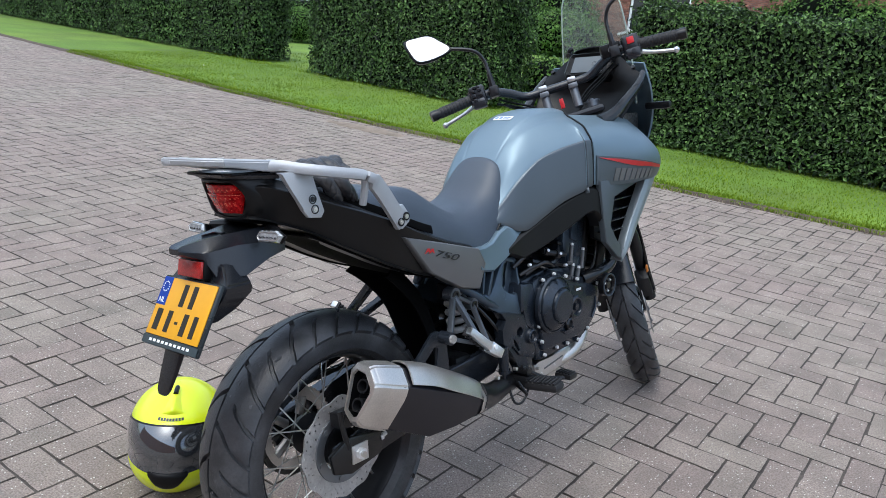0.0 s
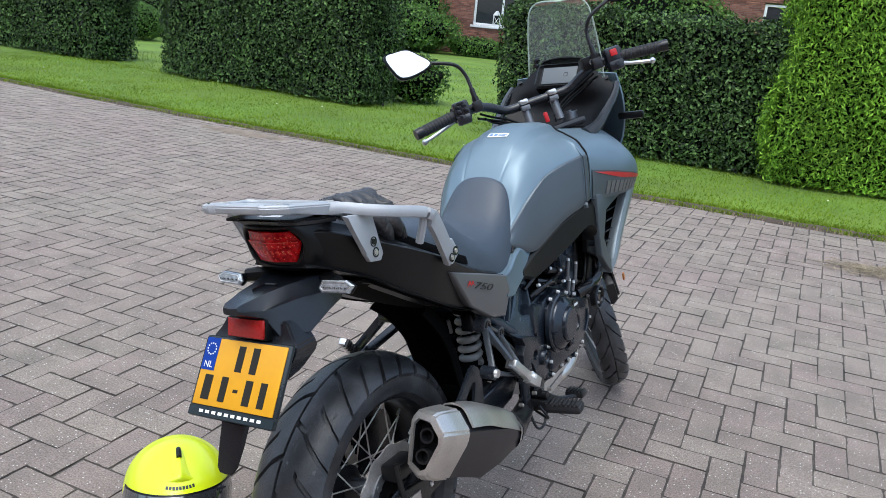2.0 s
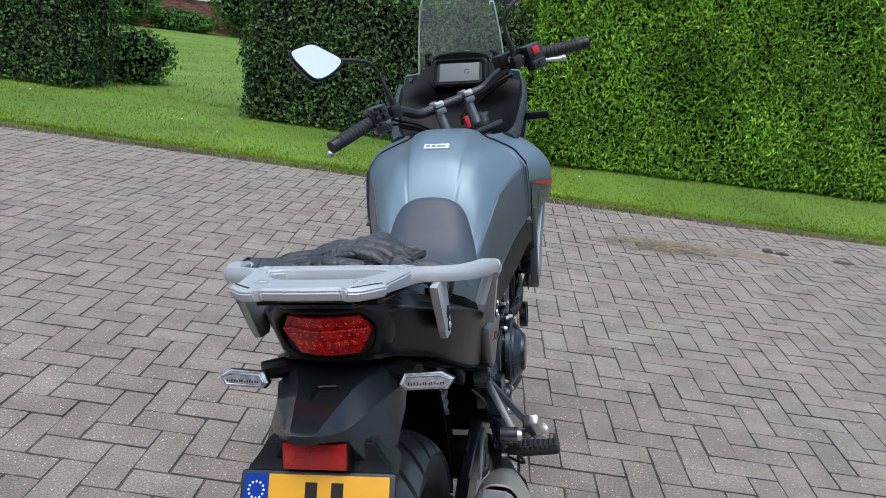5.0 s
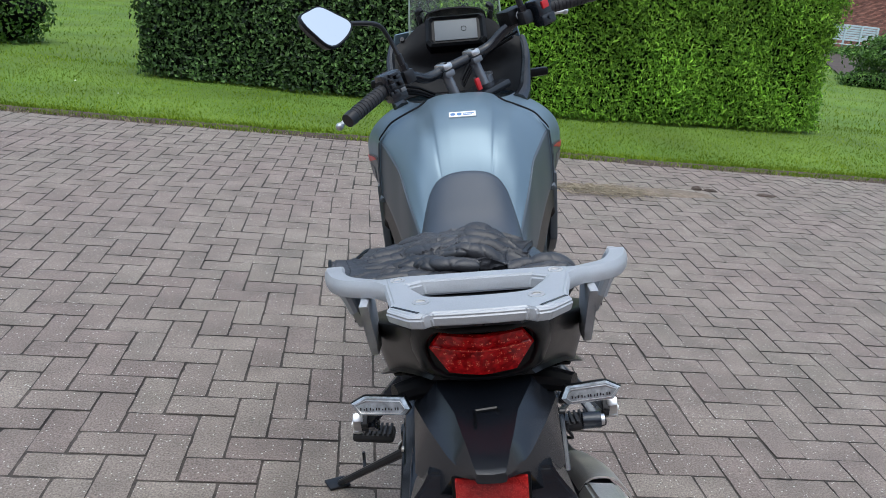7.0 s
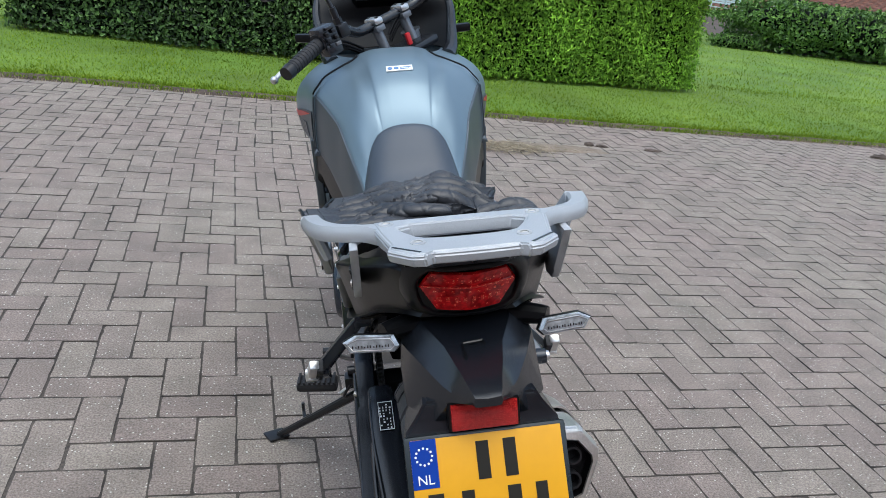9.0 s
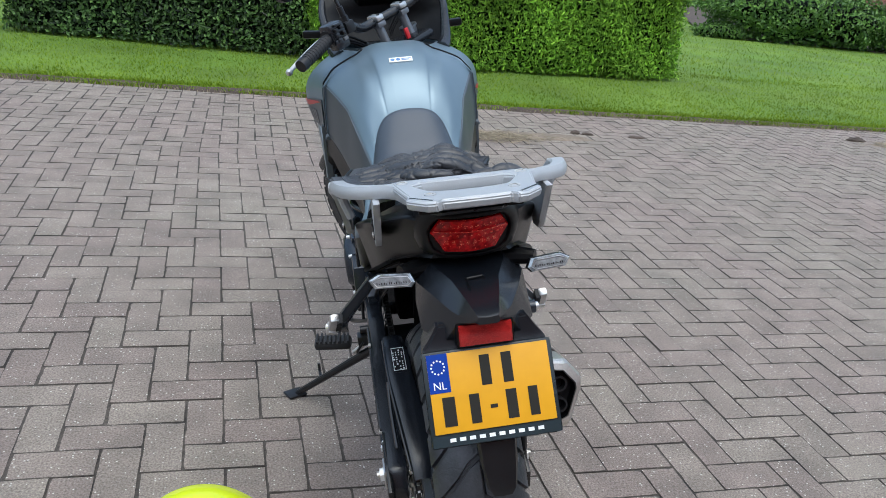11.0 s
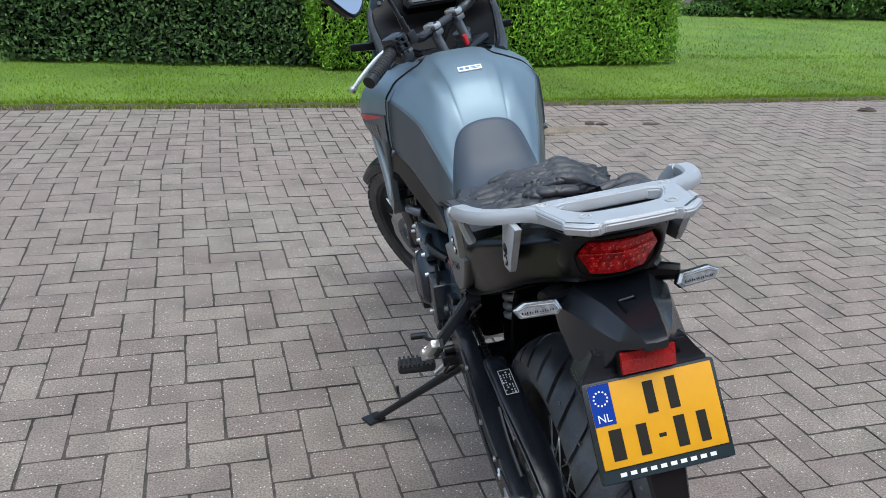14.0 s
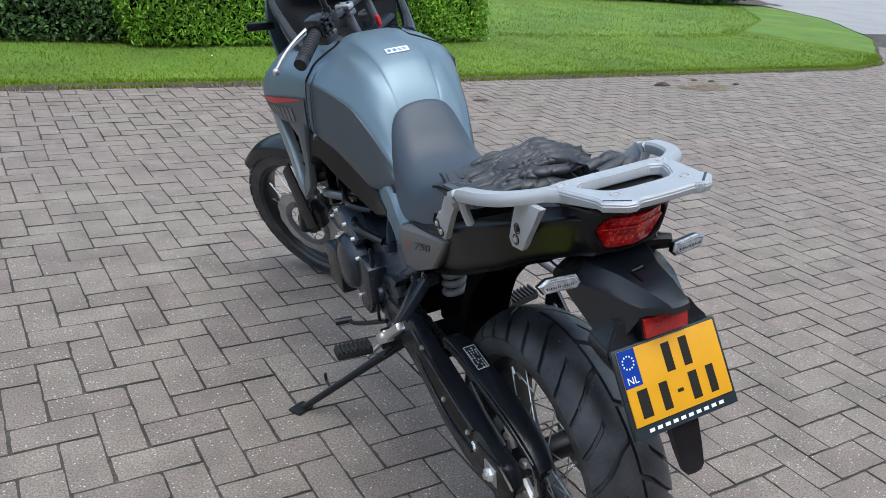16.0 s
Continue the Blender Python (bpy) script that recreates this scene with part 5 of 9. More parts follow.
spin(bm, [(0.0, 0.0), (0.0, 0.093), (0.012, 0.093), (0.017, 0.089), (0.0175, 0.086), (0.0145, 0.084), (0.0145, 0.082), (0.022, 0.080), (0.036, 0.063), (0.040, 0.058), (0.0375, 0.056), (0.0375, 0.054), (0.047, 0.052), (0.050, 0.046), (0.050, 0.0)], 56, False, Matrix.Translation((0.168, 0.790, 0.552)))
part("clutch_cap", bm, "engine", cover, "black round clutch cap", 25)
for a in (188, 100, 12, 300):
    bm = bmesh.new()
    beam(bm, (0.192, 0.790 + 0.060 * math.cos(radians(a)), 0.552 + 0.060 * math.sin(radians(a))), (0.190, 0.790 + 0.084 * math.cos(radians(a)), 0.552 + 0.084 * math.sin(radians(a))), 0.004, 0.016, 0.001)
    part("cap_rib", bm, "engine", cover)
bm = bmesh.new()
spin(bm, [(0.0, 0.0), (0.0, 0.037), (0.010, 0.037), (0.014, 0.032), (0.013, 0.027), (0.005, 0.024), (0.005, 0.013), (0.013, 0.011), (0.013, 0.0)], 36, False, Matrix.Translation((0.171, 0.915, 0.517)))
part("timing_cap", bm, "engine", cover, smooth=25)
bm = bmesh.new()
spin(bm, [(0.0, 0.0), (0.0, 0.022), (0.012, 0.020), (0.016, 0.014), (0.010, 0.011), (0.010, 0.0)], 6, False, Matrix.Translation((0.171, 0.871, 0.471)))
part("oil_plug", bm, "black_gloss", cover)
bm = bmesh.new()
prism(bm, [(0.83, 0.455), (0.86, 0.435), (0.90, 0.44), (0.905, 0.455), (0.87, 0.448)], 0.17, 0.180, 0.003)
tube(bm, [(0.172, 1.026, 0.455), (0.174, 1.046, 0.490), (0.172, 1.050, 0.525)], 0.004, 6, 4)
part("cover_ridge", bm, "engine", cover)
bm = bmesh.new()
prism(bm, [(0.915, 0.588), (0.968, 0.572), (0.966, 0.556), (0.915, 0.570)], 0.170, 0.1735, 0.001)
part("badge_field", bm, "black_gloss", cover)
bm = bmesh.new()
box(bm, (0.173, 0.926, 0.566), (0.1745, 0.955, 0.574), 0.0005)
part("emblem", bm, "white_print", cover)
for y, z in ((0.718, 0.495), (0.733, 0.442), (0.747, 0.396), (0.816, 0.404), (0.878, 0.402), (0.945, 0.397), (1.004, 0.423), (1.079, 0.489), (1.068, 0.565), (1.014, 0.590), (0.940, 0.604), (0.872, 0.626), (0.805, 0.645), (0.744, 0.637)):
    bm = bmesh.new()
    rod(bm, (0.14, y, z), (0.166, y, z), 0.0125, 0.010, seg=14)
    part("bolt_boss", bm, "engine", cover)
    bolt(cover, (0.166, y, z), (1, 0, 0), 0.0062, "chrome", 0.007)
bm = bmesh.new()
prism(bm, [(0.88, 0.62), (1.02, 0.58), (1.09, 0.80), (1.03, 0.90), (0.93, 0.88)], -0.135, 0.125, 0.02)
part("cylinder_block", bm, "engine", engine)
bm = bmesh.new()
for i in range(6):
    t = i / 5
    prism(bm, [(0.865 + 0.05 * t, 0.66 + 0.16 * t), (1.03 + 0.05 * t, 0.61 + 0.16 * t), (1.03 + 0.05 * t, 0.62 + 0.16 * t), (0.865 + 0.05 * t, 0.67 + 0.16 * t)], -0.145, 0.132, 0.002)
part("cooling_ribs", bm, "dark_metal", engine)
# throttle bodies and their screws above the cover
bm = bmesh.new()
prism(bm, [(0.905, 0.730), (0.920, 0.850), (1.060, 0.830), (1.062, 0.700), (1.010, 0.625), (0.925, 0.640)], 0.105, 0.138, 0.008)
prism(bm, [(0.940, 0.735), (0.950, 0.830), (0.985, 0.825), (0.985, 0.715)], 0.136, 0.148, 0.004)
prism(bm, [(0.920, 0.650), (0.985, 0.632), (0.990, 0.665), (0.925, 0.690)], 0.136, 0.150, 0.004)
part("throttle_body", bm, "cast_grey", engine, "dark grey cast throttle body")
for y, z, h in ((0.932, 0.716, 0.058), (1.000, 0.690, 0.056), (0.936, 0.648, 0.040), (0.972, 0.633, 0.036)):
    bm = bmesh.new()
    rod(bm, (0.152, y - 0.006, z - h), (0.155, y, z), 0.0068, seg=12)
    rod(bm, (0.152, y - 0.008, z - h - 0.004), (0.152, y - 0.008, z - h + 0.006), 0.010, seg=6)
    part("hose_clip", bm, "cast_light", engine)
    bolt(engine, (0.155, y, z), (0, 0.14, 1), 0.0064, "chrome", 0.007)
bm = bmesh.new()
tube(bm, [(0.130, 0.800, 0.716), (0.138, 0.838, 0.704), (0.145, 0.905, 0.690)], 0.009, 8, 3)
rod(bm, (0.131, 0.806, 0.714), (0.134, 0.820, 0.709), 0.014, seg=8)
rod(bm, (0.141, 0.856, 0.698), (0.144, 0.872, 0.694), 0.014, seg=8)
part("fuel_pipe", bm, "dark_metal", engine)
for q in ((0.141, 0.812, 0.716), (0.152, 0.866, 0.698), (0.135, 0.780, 0.735), (0.150, 0.700, 0.690), (0.150, 0.900, 0.655)):
    bolt(engine, q, (1, -0.3, 0.3), 0.0055)
for a, b, c, r in (((0.14, 0.66, 0.665), (0.16, 0.715, 0.685), (0.15, 0.79, 0.665), 0.006), ((0.14, 0.69, 0.662), (0.165, 0.75, 0.690), (0.15, 0.83, 0.665), 0.007), ((0.13, 0.64, 0.690), (0.145, 0.69, 0.725), (0.13, 0.76, 0.740), 0.008),
                   ((0.12, 0.75, 0.690), (0.14, 0.82, 0.672), (0.13, 0.90, 0.690), 0.011), ((0.160, 1.081, 0.84), (0.160, 1.069, 0.664), (0.166, 1.003, 0.600), 0.0055), ((0.15, 1.06, 0.88), (0.165, 1.10, 0.76), (0.150, 1.07, 0.64), 0.006), ((0.13, 1.09, 0.88), (0.16, 1.12, 0.76), (0.15, 1.10, 0.66), 0.008),
                   ((-0.15, 0.66, 0.64), (-0.19, 0.74, 0.66), (-0.16, 0.88, 0.64), 0.012), ((-0.14, 0.75, 0.70), (-0.18, 0.85, 0.70), (-0.15, 0.97, 0.72), 0.010), ((-0.13, 0.92, 0.86), (-0.17, 0.95, 0.74), (-0.15, 0.93, 0.62), 0.008)):
    bm = bmesh.new()
    tube(bm, [a, b, c], r, 8, 6)
    part("hose", bm, "black_gloss", engine)
# horn and radiator hose, front right
bm = bmesh.new()
spin(bm, [(0, 0), (0, 0.040), (0.018, 0.040), (0.022, 0.036), (0.020, 0.033), (0.010, 0.030), (0.010, 0.016), (0.018, 0.012), (0.018, 0)], 36, False, Matrix.Translation((0.185, 1.085, 0.560)))
horn = part("horn", bm, "black_gloss", bike, "round black horn", 25)
bm = bmesh.new()
spin(bm, [(0, 0.036), (0, 0.0395), (0.003, 0.0395), (0.003, 0.036)], 36, True, Matrix.Translation((0.2055, 1.085, 0.560)))
part("horn_ring", bm, "cast_grey", horn)
for a in (40, 160, 280):
    bolt(horn, (0.195, 1.085 + 0.022 * math.cos(radians(a)), 0.560 + 0.022 * math.sin(radians(a))), (1, 0, 0), 0.004)
bm = bmesh.new()
tube(bm, [(0.15, 1.00, 0.590), (0.17, 1.045, 0.602), (0.172, 1.105, 0.606), (0.170, 1.155, 0.635), (0.155, 1.172, 0.72), (0.14, 1.165, 0.82)], 0.023, 12)
part("radiator_hose", bm, "black_gloss", bike, "thick black radiator hose")
# radiator with fins
bm = bmesh.new()
prism(bm, [(1.06, 0.62), (1.10, 0.60), (1.20, 0.92), (1.16, 0.94)], -0.17, 0.17, 0.006)
rad = part("radiator", bm, "black", bike, "black radiator behind the fairing")
for i in range(11):
    bm = bmesh.new()
    t = i / 10
    prism(bm, [(1.048 + 0.1 * t, 0.635 + 0.28 * t), (1.06 + 0.1 * t, 0.632 + 0.28 * t), (1.06 + 0.1 * t, 0.636 + 0.28 * t), (1.048 + 0.1 * t, 0.639 + 0.28 * t)], -0.165, 0.165, 0)
    part("fin", bm, "dusty", rad)
# left engine side
bm = bmesh.new()
spin(bm, [(0, 0), (0, 0.092), (-0.030, 0.090), (-0.052, 0.078), (-0.058, 0.070), (-0.054, 0.066), (-0.060, 0.050), (-0.062, 0.0)], 40, False, Matrix.Translation((-0.165, 0.845, 0.515)))
part("alternator_cover", bm, "engine", engine, "black alternator cover", 25)
bm = bmesh.new()
prism(bm, [(0.665, 0.56), (0.66, 0.45), (0.70, 0.40), (0.76, 0.40), (0.79, 0.46), (0.77, 0.56), (0.72, 0.585)], -0.205, -0.14, 0.010)
part("sprocket_cover", bm, "engine", engine)
bm = bmesh.new()
prism(bm, [(0.74, 0.625), (0.78, 0.590), (0.95, 0.60), (0.98, 0.65), (0.90, 0.68)], -0.200, -0.14, 0.012)
part("starter_housing", bm, "cast_grey", engine, "grey cast starter housing")
for y, z in ((0.76, 0.625), (0.83, 0.645), (0.9, 0.665), (0.95, 0.63), (0.74, 0.570), (0.93, 0.565), (0.90, 0.45), (0.76, 0.44)):
    bolt(engine, (-0.206, y, z), (-1, 0, 0), 0.006, "chrome", 0.006)
bm = bmesh.new()
tube(bm, [(-0.17, 0.90, 0.70), (-0.205, 0.94, 0.705), (-0.20, 1.00, 0.69), (-0.16, 1.03, 0.66)], 0.013, 10, 4)
part("water_pipe", bm, "cast_light", engine, "grey metal water pipe")
bm = bmesh.new()
box(bm, (-0.215, 0.93, 0.36), (-0.15, 1.07, 0.50), 0.015)
part("side_case", bm, "black_gloss", engine, "black lower engine case")
# sump guard with rivets
bm = bmesh.new()
prism(bm, [(0.735, 0.362), (0.757, 0.352), (0.850, 0.362), (0.923, 0.378), (0.965, 0.356), (0.951, 0.328), (0.905, 0.314), (0.772, 0.300), (0.750, 0.312)], -0.11, 0.135, 0.010)
sump = part("sump_guard", bm, "alu", bike, "silver aluminium sump guard")
bm = bmesh.new()
prism(bm, [(0.790, 0.335), (0.900, 0.350), (0.900, 0.345), (0.790, 0.330)], 0.134, 0.137, 0.001)
part("pressed_line", bm, "cast_light", sump)
for y, z in ((0.775, 0.322), (0.85, 0.330), (0.925, 0.342)):
    bolt(sump, (0.135, y, z), (1, 0, 0), 0.004, "chrome", 0.003)

# cast frame with its windows, heel plates below
for s in (-1, 1):
    bm = bmesh.new()
    holed(bm, [(0.602, 0.728), (0.656, 0.724), (0.662, 0.644), (0.656, 0.566), (0.638, 0.545), (0.602, 0.552), (0.560, 0.566), (0.512, 0.588), (0.470, 0.618), (0.482, 0.640), (0.514, 0.637), (0.536, 0.659), (0.565, 0.696)],
          [[(0.610, 0.714), (0.640, 0.706), (0.648, 0.690), (0.649, 0.646), (0.640, 0.618), (0.626, 0.612), (0.600, 0.622), (0.578, 0.638), (0.574, 0.648), (0.586, 0.680), (0.598, 0.706)]], 0.118, 0.150, 0.006)
    for v in bm.verts:
        v.co.x = s * (v.co.x + 0.16 * (0.60 - v.co.z))
    cast = part("frame_casting", bm, "cast_grey", bike, "dark grey cast frame plate with a window")
    bm = bmesh.new()
    prism(bm, [(0.624, 0.716), (0.654, 0.716), (0.656, 0.640), (0.640, 0.600), (0.600, 0.612), (0.612, 0.640), (0.622, 0.680)], s * 0.098, s * 0.120, 0.006)
    part("casting_web", bm, "cast_grey", cast)
    bm = bmesh.new()
    beam(bm, (s * 0.132, 0.500, 0.632), (s * 0.118, 0.556, 0.735), 0.014, 0.030, 0.005)
    beam(bm, (s * 0.128, 0.485, 0.640), (s * 0.112, 0.520, 0.735), 0.010, 0.024, 0.004)
    part("frame_strut", bm, "cast_grey", cast)
    bm = bmesh.new()
    tube(bm, [(s * 0.138, 0.545, 0.588), (s * 0.142, 0.490, 0.618), (s * 0.140, 0.444, 0.648), (s * 0.128, 0.330, 0.715)], 0.0135, 12, 4)
    part("subframe_tube", bm, "cast_grey", cast, smooth=60)
    bm = bmesh.new()
    holed(bm, [(0.525, 0.580), (0.560, 0.576), (0.634, 0.553), (0.653, 0.516), (0.670, 0.485), (0.690, 0.435), (0.686, 0.404), (0.650, 0.414), (0.612, 0.431), (0.576, 0.468), (0.559, 0.457), (0.532, 0.485), (0.529, 0.528), (0.546, 0.552)],
          [ring_of(0.614, 0.503, 0.0145), [(0.580, 0.490), (0.594, 0.478), (0.612, 0.447), (0.604, 0.448), (0.587, 0.468)]], 0.140, 0.172, 0.004)
    for v in bm.verts:
        v.co.x *= s
    heel = part("heel_plate", bm, "heel_paint", bike, "dark grey cast heel plate")
    bm = bmesh.new()
    prism(bm, [(0.557, 0.462), (0.592, 0.434), (0.619, 0.391), (0.627, 0.350), (0.683, 0.338), (0.686, 0.408), (0.615, 0.436), (0.580, 0.470)], s * 0.135, s * 0.165, 0.005)
    part("heel_foot", bm, "heel_paint", heel)
    bm = bmesh.new()
    spin(bm, [(0, 0), (0, 0.024), (0.010, 0.022), (0.012, 0.018), (0.008, 0.015), (0.003, 0.013), (0.003, 0.008), (0.009, 0.007), (0.009, 0)], 28, False, Matrix.Translation((s * 0.172, 0.667, 0.478)) @ Matrix.Diagonal((s, 1, 1, 1)))
    part("plug", bm, "heel_paint", heel, "round rubber plug", 30)
    bm = bmesh.new()
    tube(bm, [(s * 0.12, 0.47, 0.610), (s * 0.145, 0.515, 0.550), (s * 0.15, 0.545, 0.500), (s * 0.14, 0.55, 0.44)], 0.005, 8, 4)
    tube(bm, [(s * 0.11, 0.43, 0.600), (s * 0.135, 0.48, 0.545), (s * 0.14, 0.53, 0.485)], 0.004, 8, 4)
    part("cable", bm, "black_gloss", bike)

# passenger peg brackets
for s in (-1, 1):
    bm = bmesh.new()
    b1, b2 = Vector((s * 0.155, 0.333, 0.673)), Vector((s * 0.155, 0.411, 0.631))
    low, mid, end = Vector((s * 0.226, 0.234, 0.586)), Vector((s * 0.262, 0.318, 0.556)), Vector((s * 0.262, 0.358, 0.528))
    if s < 0:
        mid, end = Vector((-0.252, 0.322, 0.570)), Vector((-0.246, 0.352, 0.548))
        beam(bm, mid.lerp(end, 0.5), (-0.243, 0.388, 0.512), 0.034, 0.018, 0.003, 0.024)
    else:
        beam(bm, b1, low, 0.013, 0.016, 0.003, 0.012)
        beam(bm, low, end.lerp(b2, 0.10), 0.013, 0.012, 0.003, 0.007)
    beam(bm, b1, mid, 0.018 if s > 0 else 0.026, 0.014 if s > 0 else 0.022, 0.003, 0.012 if s > 0 else 0.022)
    beam(bm, b2, end, 0.012 if s > 0 else 0.022, 0.014 if s > 0 else 0.022, 0.003, 0.010 if s > 0 else 0.020)
    beam(bm, b1, b2, 0.010, 0.016, 0.003)
    for c, r in ((b1, 0.020), (b2, 0.017)):
        rod(bm, c - Vector((s * 0.022, 0, 0)), c + Vector((s * 0.010, 0, 0)), r, seg=20)
    br = part("passenger_bracket", bm, "bracket" if s > 0 else "heel_paint", bike, "grey cast passenger foot-peg bracket")
    for c, r in ((b1, 0.0125), (b2, 0.010)):
        bm = bmesh.new()
        spin(bm, [(0, 0), (0, r), (0.003, r), (0.003, r * 0.55), (-0.002, r * 0.5), (-0.002, 0)], 20, False, Matrix.Translation(c + Vector((s * 0.010, 0, 0))) @ Matrix.Diagonal((s, 1, 1, 1)))
        part("socket_bolt", bm, "black_gloss", br)
    if s > 0:
        bm = bmesh.new()
        rod(bm, low - Vector((0.030, 0, 0)), low + Vector((0.006, 0, 0)), 0.017, seg=18)
        part("pivot_sleeve", bm, "heel_paint", br)
        bolt(br, low + Vector((0.006, 0, 0)), (1, 0, 0), 0.0125, "alu", 0.008)
    bm = bmesh.new()
    beam(bm, (s * 0.262, 0.268, 0.606), (s * 0.276, 0.352, 0.533), 0.020, 0.022, 0.005, 0.024)
    beam(bm, (s * 0.270, 0.335, 0.548), (s * 0.280, 0.372, 0.520), 0.032, 0.028, 0.004, 0.026)
    pg = part("passenger_peg", bm, "alu", bike, "folded bare aluminium passenger foot peg")
    bolt(pg, (s * 0.285, 0.345, 0.546), (s, 0, 0.2), 0.008, "chrome", 0.005)
    bm = bmesh.new()
    for i in range(7):
        t = i / 6
        a = Vector((s * 0.250, 0.272, 0.600)).lerp(Vector((s * 0.260, 0.338, 0.541)), t)
        beam(bm, a + Vector((0, 0.008, 0.009)), a - Vector((0, 0.008, 0.009)), 0.006, 0.014, 0.0015)
    part("peg_rubber", bm, "grip", pg)

# rider pegs
for s, px, py, pz in ((-1, -0.288, 0.632, 0.345), (1, 0.255, 0.615, 0.355)):
    bm = bmesh.new()
    box(bm, (-0.055, -0.026, -0.014), (0.055, 0.026, 0.012), 0.012, pose(px, py, pz, 4, s * -4, s * 4))
    peg = part("foot_peg", bm, "grip", bike, "black ribbed rubber foot peg")
    bm = bmesh.new()
    for i in range(8):
        box(bm, (-0.05 + i * 0.013, -0.025, 0.011), (-0.043 + i * 0.013, 0.025, 0.018), 0.002, pose(px, py, pz, 4, s * -4, s * 4))
    part("peg_rib", bm, "grip", peg)
    bm = bmesh.new()
    box(bm, (-0.03, -0.02, -0.02), (0.03, 0.02, 0.012), 0.006, pose(s * 0.185, 0.61, 0.36))
    rod(bm, (s * 0.16, 0.61, 0.385), (s * 0.205, 0.61, 0.385), 0.012, seg=12)
    tube(bm, [(s * 0.16, 0.60, 0.34), (s * 0.19, 0.60, 0.325), (s * 0.22, 0.575, 0.33), (s * 0.2, 0.56, 0.37)], 0.004, 6)
    part("peg_mount", bm, "dark_metal", peg)
bm = bmesh.new()
tube(bm, [(0.185, 0.60, 0.40), (0.205, 0.68, 0.35), (0.235, 0.745, 0.335), (0.25, 0.76, 0.335)], 0.007, 8)
ped = part("brake_pedal", bm, "dark_metal", bike, "black brake pedal")
bm = bmesh.new()
box(bm, (0.205, 0.745, 0.33), (0.262, 0.785, 0.347), 0.004)
for i in range(5):
    box(bm, (0.208 + i * 0.011, 0.747, 0.346), (0.213 + i * 0.011, 0.783, 0.352), 0.001)
part("pedal_pad", bm, "dark_metal", ped)
bm = bmesh.new()
rod(bm, (0.165, 0.535, 0.475), (0.165, 0.540, 0.405), 0.0165, 0.0145, seg=16)
rod(bm, (0.165, 0.540, 0.405), (0.165, 0.541, 0.395), 0.018, seg=16)
rod(bm, (0.165, 0.540, 0.395), (0.165, 0.540, 0.345), 0.007, seg=10)
cyl = part("brake_cylinder", bm, "heel_paint", bike, "black rear brake cylinder")
bm = bmesh.new()
box(bm, (0.155, 0.528, 0.345), (0.180, 0.553, 0.372), 0.004)
tube(bm, [(0.17, 0.55, 0.36), (0.195, 0.545, 0.31), (0.205, 0.575, 0.305), (0.20, 0.62, 0.345)], 0.004, 8, 5)
part("clevis", bm, "dark_metal", cyl)
for q in ((0.175, 0.49, 0.395), (0.178, 0.575, 0.40), (0.172, 0.70, 0.365), (0.172, 0.695, 0.335)):
    bolt(cyl, q, (1, 0, 0.2), 0.006, "steel", 0.008)
bm = bmesh.new()
tube(bm, [(-0.175, 0.64, 0.40), (-0.20, 0.72, 0.36), (-0.225, 0.80, 0.325), (-0.235, 0.83, 0.325)], 0.007, 8)
rod(bm, (-0.225, 0.83, 0.325), (-0.275, 0.845, 0.322), 0.011, seg=12)
part("gear_lever", bm, "dark_metal", bike, "black gear lever")
bm = bmesh.new()
rod(bm, (-0.19, 0.66, 0.395), (-0.185, 0.68, 0.62), 0.005, seg=8)
part("shift_rod", bm, "dark_metal", bike)

# side stand
bm = bmesh.new()
foot_l = BIKE.inverted() @ Vector((-1.592, 2.246, 0.010))
top_l = Vector((-0.125, 0.60, 0.345))
tube(bm, [top_l, top_l.lerp(foot_l, 0.5), foot_l], 0.012, 10, 3, radii=[0.016, 0.012, 0.010])
tube(bm, [top_l.lerp(foot_l, 0.72), top_l.lerp(foot_l, 0.72) + Vector((-0.004, 0.035, 0.01)), top_l.lerp(foot_l, 0.7) + Vector((-0.01, 0.045, 0.03))], 0.005, 6, 3)
stand = part("side_stand", bm, "dark_metal", bike, "black side stand folded out")
bm = bmesh.new()
box(bm, (-0.032, -0.024, -0.008), (0.032, 0.024, 0.0), 0.004, BIKE.inverted() @ Matrix.Translation((-1.600, 2.25, 0.011)) @ pose(0, 0, 0, 0, 0, 25))
part("stand_foot", bm, "dark_metal", stand)
bm = bmesh.new()
tube(bm, [(-0.13, 0.66, 0.36), top_l.lerp(foot_l, 0.35) + Vector((0, 0.02, 0.015))], 0.007, 8, 1)
part("stand_spring", bm, "steel", stand)

# ---- exhaust ----
EX = Matrix(((0.998, -0.04, 0.0, 0), (0.04, 0.94, 0.34, 0), (0.0, -0.34, 0.94, 0), (0, 0, 0, 1)))
EXM = Matrix.Translation((0.212, -0.065, 0.523)) @ EX @ Matrix.Diagonal((0.95, 1.0, 0.91, 1.0))


def exhaust_row(y, s, w, h, dz=0.0):
    pts = [(-0.46, 0.40), (-0.30, 0.56), (0.16, 0.52), (0.47, 0.22), (0.45, 0.04), (0.10, -0.55), (-0.14, -0.58), (-0.44, -0.40)]
    return [EXM @ Vector((x * w * s, y, z * h * s + dz)) for x, z in pts]


def exhaust_ring(y, pts):
    return [EXM @ Vector((x, y, z)) for x, z in pts]


bm = bmesh.new()
